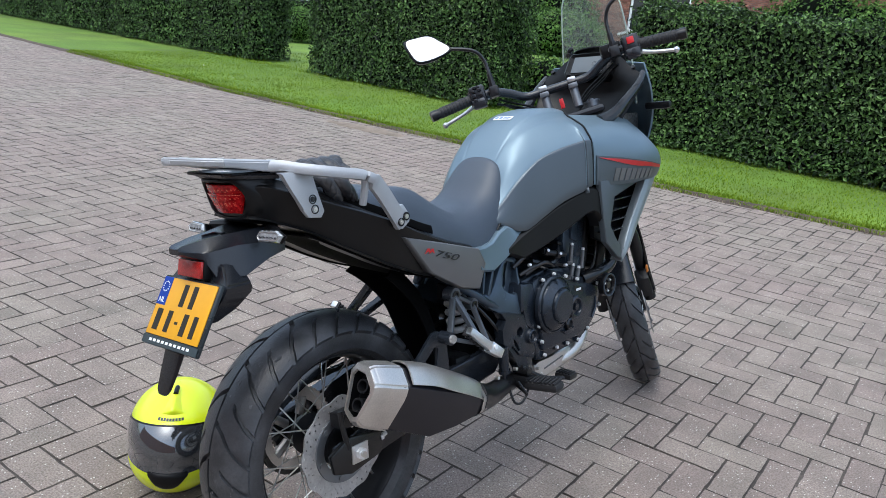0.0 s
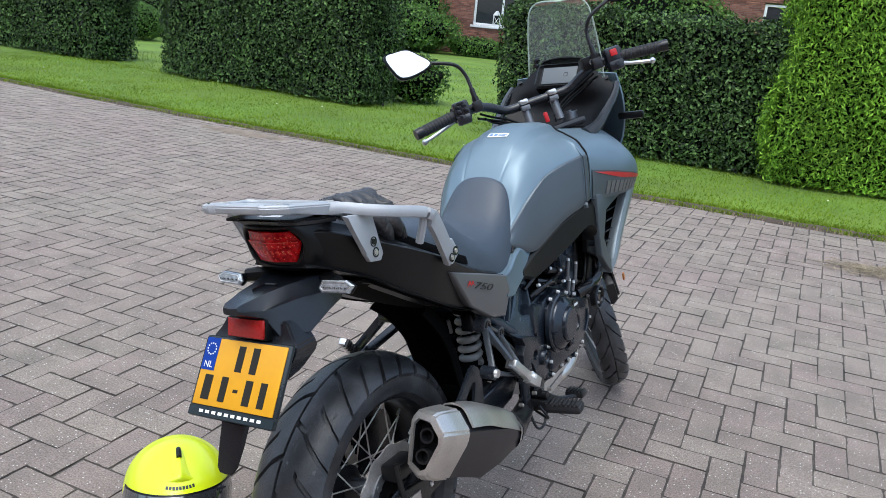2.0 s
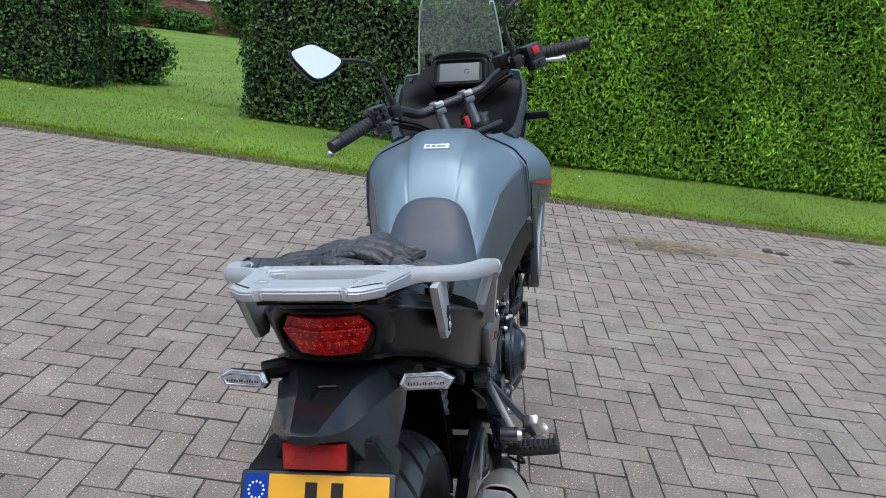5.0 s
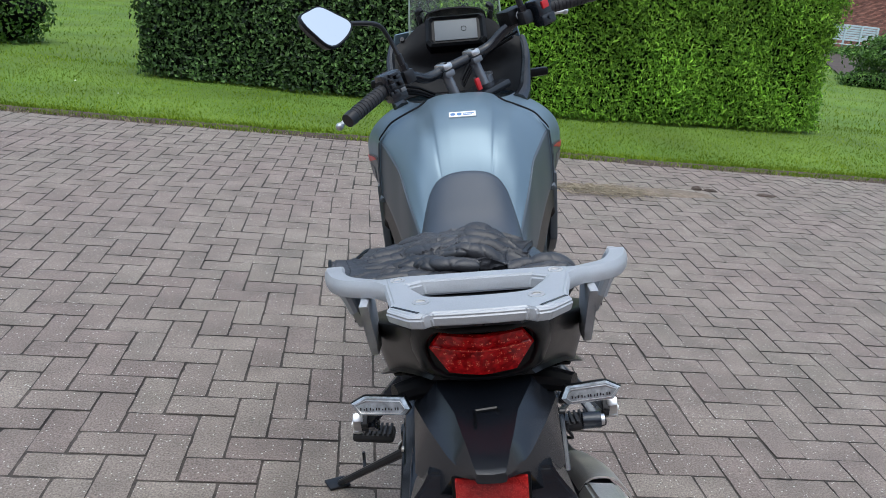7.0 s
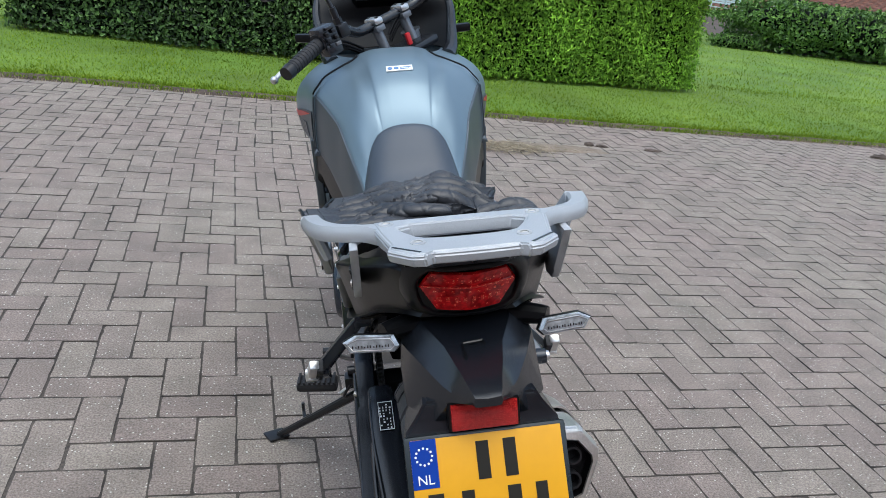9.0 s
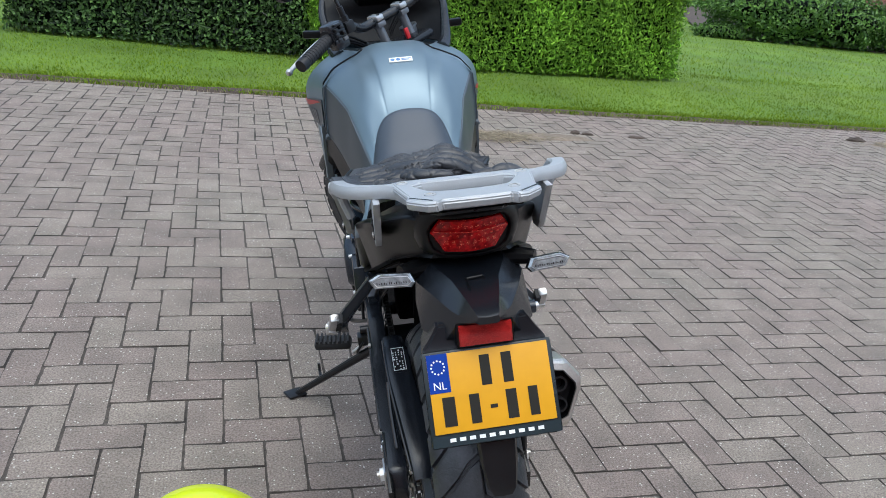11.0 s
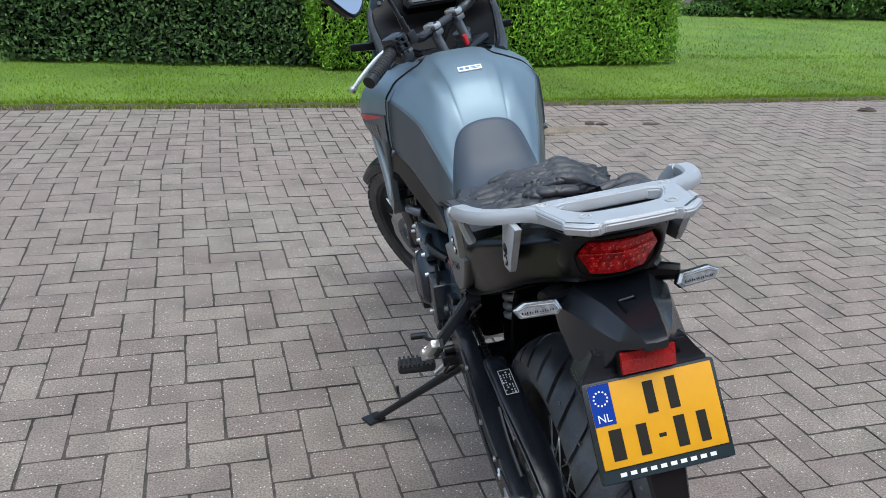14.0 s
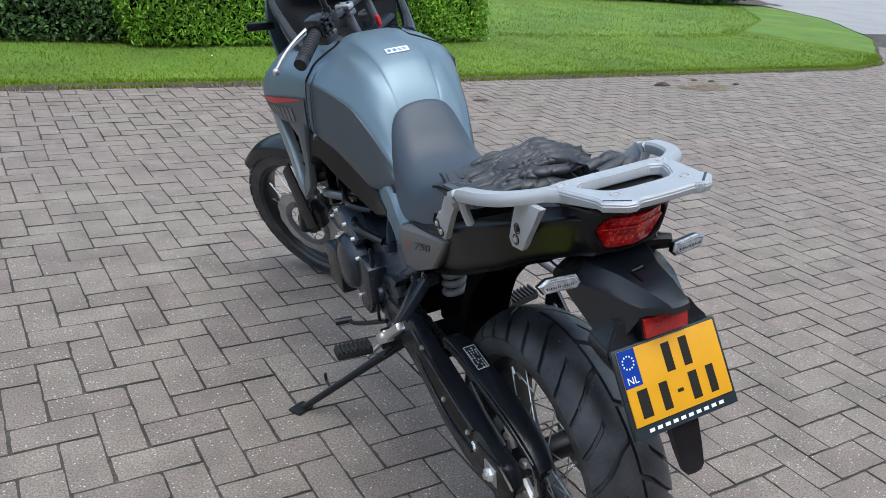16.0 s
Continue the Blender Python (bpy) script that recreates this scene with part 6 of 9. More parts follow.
skin(bm, [exhaust_row(0.082, 1, 0.115, 0.155, 0.0), exhaust_row(0.14, 1, 0.117, 0.157, -0.002),
          exhaust_ring(0.25, [(-0.050, 0.055), (-0.034, 0.078), (0.018, 0.074), (0.052, 0.030), (0.053, 0.0), (0.024, -0.101), (-0.010, -0.104), (-0.048, -0.065)]),
          exhaust_ring(0.34, [(-0.048, 0.050), (-0.033, 0.068), (0.018, 0.064), (0.051, 0.026), (0.053, 0.0), (0.036, -0.068), (0.0, -0.074), (-0.045, -0.050)]),
          exhaust_ring(0.43, [(-0.042, 0.038), (-0.030, 0.053), (0.016, 0.050), (0.046, 0.022), (0.048, 0.0), (0.041, -0.028), (0.0, -0.040), (-0.038, -0.030)])], 1, 1, True, True)
bmesh.ops.bevel(bm, geom=[e for e in bm.edges if e.calc_face_angle(0) > 0.3], offset=0.005, segments=2, affect="EDGES")
muffler = part("exhaust_silencer", bm, "exhaust_black", bike, "black exhaust silencer with a brushed steel tip", 28)
bm = bmesh.new()
skin(bm, [exhaust_ring(0.425, [(x * 1.07, z * 1.07) for x, z in [(-0.042, 0.038), (-0.030, 0.053), (0.016, 0.050), (0.046, 0.022), (0.048, 0.0), (0.041, -0.028), (0.0, -0.040), (-0.038, -0.030)]]),
          exhaust_ring(0.450, [(-0.043, 0.038), (-0.030, 0.052), (0.016, 0.050), (0.045, 0.024), (0.047, 0.004), (0.040, -0.022), (0.0, -0.034), (-0.038, -0.026)]),
          exhaust_ring(0.520, [(-0.026, 0.030), (-0.018, 0.042), (0.010, 0.042), (0.026, 0.026), (0.027, 0.012), (0.020, -0.006), (0.0, -0.014), (-0.022, -0.008)])], 2, 2, True)
part("collar", bm, "steel", muffler, "brushed steel inlet collar", 40)
bm = bmesh.new()
skin(bm, [exhaust_row(-0.012, 0.88, 0.105, 0.145, 0.004), exhaust_row(0.0, 0.97, 0.112, 0.152, 0.002), exhaust_row(0.05, 1.0, 0.118, 0.158), exhaust_row(0.095, 1.03, 0.118, 0.158)], 1, 1, True)
bmesh.ops.bevel(bm, geom=[e for e in bm.edges if len(e.link_faces) == 2], offset=0.005, segments=3, affect="EDGES")
part("exhaust_tip", bm, "steel", muffler, "brushed steel end cap", 28)
HOLE = [(-0.034, 0.046), (-0.024, 0.058), (0.006, 0.052), (0.030, 0.020), (0.031, 0.006), (0.006, -0.054), (-0.008, -0.060), (-0.032, -0.044)]
bm = bmesh.new()
skin(bm, [exhaust_row(-0.011, 0.90, 0.105, 0.145, 0.004), exhaust_ring(-0.013, [(x * 1.04, z * 1.04 + 0.002) for x, z in HOLE]), exhaust_ring(-0.006, HOLE)], 1, 1, True, False)
part("tip_rim", bm, "steel", muffler, "brushed steel rim of the outlet", 28)
bm = bmesh.new()
skin(bm, [exhaust_ring(-0.007, HOLE), exhaust_ring(0.022, [(x * 0.94, z * 0.94) for x, z in HOLE])], 1, 1, True, False)
bm.faces.new([bm.verts.new(p) for p in exhaust_ring(0.020, HOLE)])
part("tip_recess", bm, "black", muffler, smooth=28)
for dz in (0.022, -0.028):
    bm = bmesh.new()
    c = Vector((0, 0, dz))
    spin(bm, [(0.0, 0.014), (0.0, 0.0185), (0.022, 0.0185), (0.022, 0.014), (0.014, 0.014)], 24, True, EXM @ Matrix.Translation((-0.006 + 0.1 * dz, -0.004, dz)) @ Matrix.Rotation(radians(90), 4, "Z"))
    part("outlet_pipe", bm, "dark_metal", muffler, "sooty outlet pipe", 30)
bm = bmesh.new()
rows = []
for y, w0, z0, lo in ((0.112, 0.060, 0.098, 0.030), (0.2, 0.062, 0.100, 0.032), (0.28, 0.060, 0.092, 0.036), (0.36, 0.056, 0.082, 0.034), (0.42, 0.053, 0.072, 0.032), (0.455, 0.046, 0.062, 0.030)):
    rows.append([EXM @ Vector(p) for p in ((-w0 * 0.8, y, z0 - 0.03), (-w0 * 0.5, y, z0 - 0.006), (0, y, z0 - 0.002), (w0 * 0.45, y, z0 - 0.012), (w0 * 0.90, y, z0 - 0.05), (w0 * 0.94, y, z0 - 0.04 - lo * 0.5))])
skin(bm, rows, 3, 3, thick=0.004)
part("heat_shield", bm, "steel", muffler, "brushed steel heat shield", 28)
bm = bmesh.new()
tube(bm, [EXM @ Vector((0, 0.44, 0.01)), EXM @ Vector((-0.01, 0.53, 0.02)), (0.15, 0.56, 0.35), (0.11, 0.68, 0.33)], 0.028, 14, radii=[0.05, 0.034, 0.027, 0.026])
part("exhaust_pipe", bm, "dark_metal", bike, "dark exhaust pipe")
bm = bmesh.new()
tube(bm, [(0.05, 1.05, 0.62), (0.07, 1.12, 0.5), (0.11, 1.06, 0.39), (0.125, 0.97, 0.345), (0.11, 0.88, 0.325)], 0.022, 12)
part("header_pipe", bm, "steel", bike)
bm = bmesh.new()
holed(bm, [(0.238, 0.587), (0.258, 0.590), (0.274, 0.580), (0.293, 0.556), (0.302, 0.468), (0.272, 0.472), (0.162, 0.520), (0.192, 0.547)],
      [[(0.243, 0.547), (0.254, 0.548), (0.258, 0.540), (0.251, 0.500), (0.244, 0.497), (0.208, 0.513), (0.208, 0.519)]], 0.152, 0.161, 0.002)
part("exhaust_hanger", bm, "heel_paint", bike, "dark grey exhaust hanger plate")

# rear brake caliper
bm = bmesh.new()
box(bm, (0.070, -0.055, 0.405), (0.118, 0.035, 0.445), 0.010)
tube(bm, [(0.122, -0.062, 0.46), (0.126, -0.058, 0.41), (0.128, -0.045, 0.36)], 0.007, 8, 3)
part("brake_caliper", bm, "dark_metal", bike, "rear brake caliper")

# ---- tank, fairing, seat ----
TANK_ROWS = ((0.53, 0.80, 0.04, 0.065, 0.80, 0.088, 0.806, 0.100, 0.815, 0.112, 0.838),
             (0.575, 0.86, 0.04, 0.068, 0.862, 0.094, 0.862, 0.110, 0.860, 0.122, 0.834),
             (0.62, 0.93, 0.045, 0.072, 0.932, 0.104, 0.926, 0.124, 0.905, 0.136, 0.818),
             (0.65, 0.995, 0.048, 0.076, 0.992, 0.112, 0.978, 0.136, 0.940, 0.146, 0.808),
             (0.68, 1.042, 0.052, 0.084, 1.034, 0.120, 1.012, 0.146, 0.968, 0.155, 0.807),
             (0.71, 1.076, 0.055, 0.090, 1.062, 0.128, 1.034, 0.154, 0.990, 0.164, 0.820),
             (0.75, 1.112, 0.059, 0.097, 1.090, 0.138, 1.056, 0.164, 1.014, 0.176, 0.843),
             (0.82, 1.144, 0.066, 0.110, 1.112, 0.158, 1.078, 0.188, 1.038, 0.198, 0.880),
             (0.90, 1.156, 0.073, 0.118, 1.122, 0.178, 1.093, 0.213, 1.055, 0.222, 0.905),
             (0.955, 1.158, 0.078, 0.122, 1.124, 0.186, 1.097, 0.222, 1.058, 0.230, 0.916),
             (0.985, 1.157, 0.080, 0.124, 1.124, 0.187, 1.097, 0.2225, 1.058, 0.2305, 0.917))


def seam(x, y):
    """The joint between tank and fairing sweeps back towards the flanks."""
    return y - 0.05 * min(1.0, max(0.0, (x - 0.09) / 0.13)) if y > 0.93 else y


def tank_half(q):
    """Half a section of the tank: raised spine, shoulder, crease, flank."""
    y, sz, sx, x1, z1, x2, z2, rx, rz, lx, lz = q
    d = max(0.001, min(0.011, 0.3 * (sz - z1)))
    h = [(0, sz), (0.5 * sx, sz - 0.0005), (sx - 0.018, sz - 0.25 * d), (sx + 0.007, sz - d), (sx + 0.4 * (x1 - sx), z1 + 0.45 * (sz - z1)), (x1 - 0.009, z1 + 0.0035), (x1 + 0.015, z1 - 0.0055),
         (x2, z2), (0.4 * x2 + 0.6 * rx, 0.45 * z2 + 0.55 * rz), (rx, rz), (rx + 0.15 * (lx - rx), rz - 0.012), (0.45 * rx + 0.55 * lx + 0.002, 0.5 * (rz + lz)), (lx, lz)]
    return [(x, seam(x, y), z) for x, z in h]


def mirrored(h):
    return [(-x, y, z) for x, y, z in h[:0:-1]] + h


bm = bmesh.new()
rows = [mirrored(tank_half(q)) for q in TANK_ROWS]
front_ = tank_half(TANK_ROWS[-1])
rows.append(mirrored([(x * 0.97, y + 0.010, z - 0.006) for x, y, z in front_]))
rows.append(mirrored([(x * 0.92, y + 0.025, z - 0.04) for x, y, z in front_]))
skin(bm, rows, 3, 4)
tank = part("fuel_tank", bm, "tank", bike, "metallic blue-grey fuel tank with a raised spine", 40)
# thin black tube paints the shade in the seam to the fairing
for s in (-1, 1):
    bm = bmesh.new()
    tube(bm, [(s * (x + 0.001), y + 0.003, z + 0.001) for x, y, z in front_[4:]], 0.0035, 6, 3)
    part("seam_gasket", bm, "black", tank, "black strip for the shaded gap beside the fairing")
# side panels lie on the tank's flanks; shade is mixed into their grey
for s in (-1, 1):
    bm = bmesh.new()
    rows = []
    for q in TANK_ROWS[1:]:
        h = tank_half(q)
        rows.append([(s * (h[i][0] + off), h[i][1] - (0.002 if q[0] > 0.98 else 0), h[i][2] + dz) for i, off, dz in ((9, -0.002, 0.0), (9, 0.0035, -0.004), (10, 0.0045, 0), (11, 0.0045, 0), (12, 0.004, 0), (12, -0.006, -0.004))])
    skin(bm, rows, 3, 4, thick=0.003)
    part("tank_side_panel", bm, "tank_dark", tank, "tank side panel, grey with shade mixed in", 40)
m_st = Matrix.Translation((0.0, 0.785, 1.1315)) @ Matrix.Rotation(radians(23.5), 4, "X")
bm = bmesh.new()
box(bm, (-0.033, -0.011, -0.001), (0.033, 0.011, 0.0012), 0, m_st)
st = part("sticker", bm, "white_print", tank, "small white sticker with round symbols")
bm = bmesh.new()
box(bm, (0.002, 0.001, 0.0012), (0.029, 0.004, 0.0018), 0, m_st)
box(bm, (0.002, -0.005, 0.0012), (0.024, -0.002, 0.0018), 0, m_st)
for i in range(2):
    bmesh.ops.create_cone(bm, cap_ends=True, segments=16, radius1=0.0062, radius2=0.0062, depth=0.0006, matrix=m_st @ Matrix.Translation((-0.0235 + i * 0.0157, 0, 0.0015)))
part("sticker_symbols", bm, "blue_print", st)

bm = bmesh.new()
rows = [both(h, y) for y, h in (
    (0.668, [(0, 0.998), (0.035, 0.992), (0.060, 0.973), (0.078, 0.943), (0.085, 0.918)]),
    (0.652, [(0, 1.020), (0.048, 1.013), (0.080, 0.990), (0.100, 0.945), (0.107, 0.900)]),
    (0.61, [(0, 0.978), (0.062, 0.970), (0.098, 0.938), (0.116, 0.888), (0.121, 0.850)]),
    (0.57, [(0, 0.932), (0.072, 0.924), (0.108, 0.890), (0.124, 0.845), (0.129, 0.815)]),
    (0.52, [(0, 0.900), (0.082, 0.893), (0.118, 0.862), (0.135, 0.815), (0.140, 0.780)]),
    (0.45, [(0, 0.887), (0.088, 0.883), (0.126, 0.853), (0.146, 0.805), (0.151, 0.772)]),
    (0.39, [(0, 0.893), (0.09, 0.892), (0.13, 0.865), (0.148, 0.825), (0.152, 0.785)]),
    (0.31, [(0, 0.93), (0.095, 0.93), (0.135, 0.895), (0.153, 0.85), (0.158, 0.80)]),
    (0.25, [(0, 0.962), (0.10, 0.962), (0.135, 0.925), (0.150, 0.875), (0.158, 0.83)]),
    (0.19, [(0, 0.978), (0.10, 0.978), (0.132, 0.95), (0.145, 0.91), (0.15, 0.87)]),
    (0.05, [(0, 0.988), (0.10, 0.988), (0.13, 0.965), (0.14, 0.93), (0.145, 0.89)]),
    (-0.10, [(0, 1.0), (0.085, 1.0), (0.11, 0.98), (0.12, 0.95), (0.125, 0.92)]),
    (-0.125, [(0, 0.96), (0.08, 0.96), (0.10, 0.95), (0.11, 0.93), (0.115, 0.92)]))]
skin(bm, rows, 4, 4)
seat = part("seat", bm, "seat", bike, "dark grey stepped vinyl seat", 50)
for s in (-1, 1):
    bm = bmesh.new()
    tube(bm, [(s * 0.087, 0.670, 0.925), (s * 0.112, 0.648, 0.895), (s * 0.124, 0.605, 0.848), (s * 0.131, 0.568, 0.815)], 0.0035, 6, 4)
    part("seat_piping", bm, "black", seat)

# matt black strip paints the shade between the pillion seat and the tail's ledge
for s in (-1, 1):
    bm = bmesh.new()
    skin(bm, [[(s * (x - 0.014), y, z + 0.018), (s * (x + 0.001), y, z + 0.017), (s * (x + 0.005), y, z + 0.004), (s * (x + 0.005), y, z - 0.004), (s * (x - 0.014), y, z - 0.006)]
              for y, z, x in ((-0.060, 0.984, 0.124), (0.0, 0.962, 0.134), (0.05, 0.938, 0.143), (0.10, 0.918, 0.150), (0.15, 0.897, 0.152), (0.20, 0.876, 0.153), (0.26, 0.855, 0.152))], 1, 3, True, True)
    part("seat_gap", bm, "matt_black", seat)

# blue-grey piece under the seat nose
for s in (-1, 1):
    bm = bmesh.new()
    for y, z0, z1, x in ((0.430, 0.722, 0.788, 0.174), (0.470, 0.712, 0.785, 0.165), (0.516, 0.705, 0.790, 0.155), (0.560, 0.718, 0.812, 0.147), (0.600, 0.732, 0.824, 0.143), (0.650, 0.760, 0.812, 0.141), (0.707, 0.790, 0.800, 0.140)):
        rows_ = [(s * 0.10, y, z1), (s * (x - 0.006), y, z1), (s * x, y, z1 - 0.006), (s * (x + 0.006), y, z0 + 0.006), (s * x, y, z0), (s * 0.10, y, z0)]
        sc_rows = [rows_] if y < 0.45 else sc_rows + [rows_]
    skin(bm, sc_rows, 1, 1, True, True)
    part("side_cover", bm, "tank", bike, "blue-grey side cover")
    # lower silver panel with the number
    bm = bmesh.new()
    edge = [(0.186, 0.125, 0.862), (0.184, 0.270, 0.826), (0.181, 0.415, 0.788), (0.173, 0.452, 0.741), (0.166, 0.432, 0.674), (0.169, 0.355, 0.690), (0.180, 0.219, 0.758)]
    mid_ = Vector((0.178, 0.31, 0.765))
    rings_ = []
    for k, dx in ((1.02, -0.030), (1.045, -0.004), (1.03, 0.001), (0.98, 0.005), (0.95, 0.0055)):
        rings_.append([(s * (mid_.x + (x - mid_.x) + dx), mid_.y + (y - mid_.y) * k, mid_.z + (z - mid_.z) * k) for x, y, z in edge])
    skin(bm, rings_, 1, 1, True, True)
    pan = part("rear_side_panel", bm, "silver_grey", bike, "matt silver-grey rear side panel")
    cu = bpy.data.curves.new("number_lettering", "FONT")
    cu.body, cu.size, cu.extrude, cu.align_x = "750", 0.040, 0.0006, "CENTER"
    cu.shear = 0.3
    cu.materials.append(MAT["grey_print"])
    tx = new("number_lettering", cu)
    tx.parent = pan
    mm = Matrix.Translation((s * 0.1910, 0.263 if s < 0 else 0.268, 0.788)) @ Matrix.Rotation(radians(90 * s - 2.0 * s), 4, "Z") @ Matrix.Rotation(radians(90), 4, "X") @ Matrix.Rotation(radians(-17 * s), 4, "Z")
    tx.matrix_local = mm @ Matrix.Diagonal((1.55, 0.62, 1, 1))
    bm = bmesh.new()
    o = Vector((s * 0.1916, 0.188 if s > 0 else 0.332, 0.814 if s > 0 else 0.764))
    for a in ((0, 0), (0.015, 0.010)):
        q = [(0.0, -0.003), (0.012, 0.011), (0.020, 0.010), (0.023, -0.004), (0.015, 0.003)]
        vs_ = [bm.verts.new(o + Vector((0, (a[0] + y) * (1 if s > 0 else 1), z + a[1] * -0.3))) for y, z in q]
        bm.faces.new(vs_)
    part("red_mark", bm, "red", pan, "red winged mark", 0)

# black frame trim along the tank
for s in (-1, 1):
    bm = bmesh.new()
    rows = []
    for y, zt, zb, x in ((0.600, 0.762, 0.736, 0.150), (0.640, 0.780, 0.724, 0.152), (0.675, 0.797, 0.714, 0.156), (0.740, 0.830, 0.736, 0.172), (0.800, 0.862, 0.762, 0.190), (0.860, 0.885, 0.790, 0.208), (0.920, 0.906, 0.822, 0.226), (0.955, 0.905, 0.822, 0.236), (0.975, 0.875, 0.800, 0.240), (0.988, 0.830, 0.775, 0.238)):
        rows.append([(s * (x - 0.05), y, zt), (s * (x - 0.008), y, zt), (s * x, y, zt - 0.008), (s * x, y, zb + 0.008), (s * (x - 0.008), y, zb), (s * (x - 0.05), y, zb)])
    skin(bm, rows, 1, 2, True, True)
    part("frame_trim", bm, "tail_black", bike, "dark grey plastic trim under the tank")

# fairing shoulders
for s in (-1, 1):
    bm = bmesh.new()
    FAIR = [[(s * (x if x < 0.225 else 0.225 + (x - 0.225) * 0.80), seam(x, y) if y < 1 else y, z) for x, z in h] for y, h in (
        (0.992, [(0.088, 1.134), (0.135, 1.118), (0.190, 1.096), (0.2255, 1.057), (0.2350, 1.010), (0.2340, 0.915)]),
        (1.05, [(0.125, 1.130), (0.180, 1.110), (0.228, 1.084), (0.257, 1.048), (0.2660, 0.998), (0.2520, 0.905)]),
        (1.13, [(0.150, 1.125), (0.202, 1.103), (0.252, 1.072), (0.284, 1.034), (0.2920, 0.985), (0.2720, 0.905)]),
        (1.21, [(0.160, 1.118), (0.210, 1.092), (0.262, 1.056), (0.296, 1.018), (0.3030, 0.972), (0.2800, 0.908)]),
        (1.29, [(0.155, 1.108), (0.200, 1.076), (0.250, 1.036), (0.284, 1.000), (0.2930, 0.957), (0.2720, 0.910)]),
        (1.37, [(0.120, 1.095), (0.160, 1.058), (0.208, 1.018), (0.242, 0.984), (0.2510, 0.945), (0.2350, 0.912)]),
        (1.46, [(0.040, 1.075), (0.070, 1.030), (0.115, 0.990), (0.150, 0.962), (0.1600, 0.938), (0.1500, 0.915)]))]
    bm = bmesh.new()
    skin(bm, FAIR, 4, 4, thick=0.006)
    fair = part("fairing", bm, "tank", bike, "metallic blue-grey front fairing", 40)

    def flank(y, t, off):
        """A point on the fairing's lower field; t 0 at its crease, 1 at its low edge."""
        ys = [0.945, 1.05, 1.13, 1.21, 1.29, 1.37]
        xa, za = (float(np.interp(y, ys, [abs(FAIR[i][4][k]) for i in range(6)])) for k in (0, 2))
        xb, zb = (float(np.interp(y, ys, [abs(FAIR[i][5][k]) for i in range(6)])) for k in (0, 2))
        return (s * (xa + (xb - xa) * t + off), y, za + (zb - za) * t)
    # two-tone lower field with red stripe and lettering bars
    bm = bmesh.new()
    skin(bm, [[flank(y, 0.04, 0.004), flank(y, 0.5, 0.0065), flank(y, 1.0, 0.006)] for y in np.linspace(0.95, 1.31, 9)], 3, 2, thick=0.002)
    field = part("fairing_field", bm, "tank_dark", fair, "matt dark grey lower field", 40)
    bm = bmesh.new()
    skin(bm, [[flank(y, 0.10, 0.0072), flank(y, 0.10 + 0.20 * min(1, (y - 0.955) / 0.16), 0.0082)] for y in np.linspace(0.96, 1.305, 9)], 1, 2, thick=0.002)
    part("red_stripe", bm, "red", fair, "red stripe")
    # unreadable slanted lettering as bars
    for i in range(8):
        y = 1.030 + 0.026 * i
        bm = bmesh.new()
        q = [(y, 0.86), (y + 0.018, 0.86), (y + 0.027, 0.42), (y + 0.006, 0.42)]
        f1 = [bm.verts.new(flank(a, t, 0.0075)) for a, t in q]
        f2 = [bm.verts.new(flank(a, t, 0.0092)) for a, t in q]
        bm.faces.new(f2)
        for j in range(4):
            bm.faces.new((f1[j], f1[(j + 1) % 4], f2[(j + 1) % 4], f2[j]))
        part("lettering_bar", bm, "silver_grey", fair, "silver slanted lettering bar", 0)
    # lower wing round the intake
    bm = bmesh.new()
    rows = []
    for (xr, yr, zr_), (xf, yf, zf) in (((0.256, 1.178, 0.918), (0.268, 1.292, 0.914)), ((0.252, 1.150, 0.855), (0.264, 1.262, 0.865)), ((0.245, 1.105, 0.760), (0.254, 1.190, 0.755)), ((0.245, 1.086, 0.705), (0.252, 1.140, 0.685)), ((0.240, 1.088, 0.650), (0.241, 1.108, 0.640))):
        xr, yr, zr_ = xf + 0.55 * (xr - xf), yf + 0.50 * (yr - yf), zf + 0.50 * (zr_ - zf)
        rows.append([(s * (xr - 0.030), yr + 0.002, zr_), (s * (xr - 0.004), yr, zr_), (s * xr, yr + 0.006, zr_), (s * (0.5 * (xr + xf) + 0.003), 0.5 * (yr + yf), 0.5 * (zr_ + zf)), (s * xf, yf - 0.006, zf), (s * (xf - 0.005), yf, zf), (s * (xf - 0.05), yf + 0.01, zf)])
    skin(bm, rows, 2, 4, thick=0.003)
    part("fairing_wing", bm, "wing", fair, "pale blue-grey lower fairing wing")
    bm = bmesh.new()
    prism(bm, [(0.957, 0.925), (1.240, 0.925), (1.232, 0.905), (1.040, 0.872), (1.012, 0.772), (1.080, 0.704), (1.100, 0.645), (1.062, 0.668), (0.992, 0.722), (0.978, 0.80)], s * 0.226, s * 0.248, 0.006)
    part("intake_frame", bm, "tank_dark", fair, "grey intake surround")
    for i in range(5):
        bm = bmesh.new()
        z = 0.745 + i * 0.034
        yb, yf = 1.03 + 0.003 * i, 1.140 + 0.019 * i
        prism(bm, [(yb, z), (yf, z + 0.004), (yf, z + 0.008), (yb, z + 0.004)], s * 0.19, s * 0.228, 0.001)
        part("intake_louvre", bm, "dusty", fair, "black intake louvre")
    bm = bmesh.new()
    prism(bm, [(1.00, 0.89), (1.27, 0.91), (1.12, 0.69), (1.01, 0.73)], s * 0.175, s * 0.192, 0.002)
    part("intake_back", bm, "black", fair)
    bm = bmesh.new()
    prism(bm, [(1.262, 0.914), (1.232, 0.865), (1.160, 0.755), (1.110, 0.685), (1.120, 0.685), (1.170, 0.755), (1.242, 0.865), (1.272, 0.914)], s * 0.17, s * 0.246, 0)
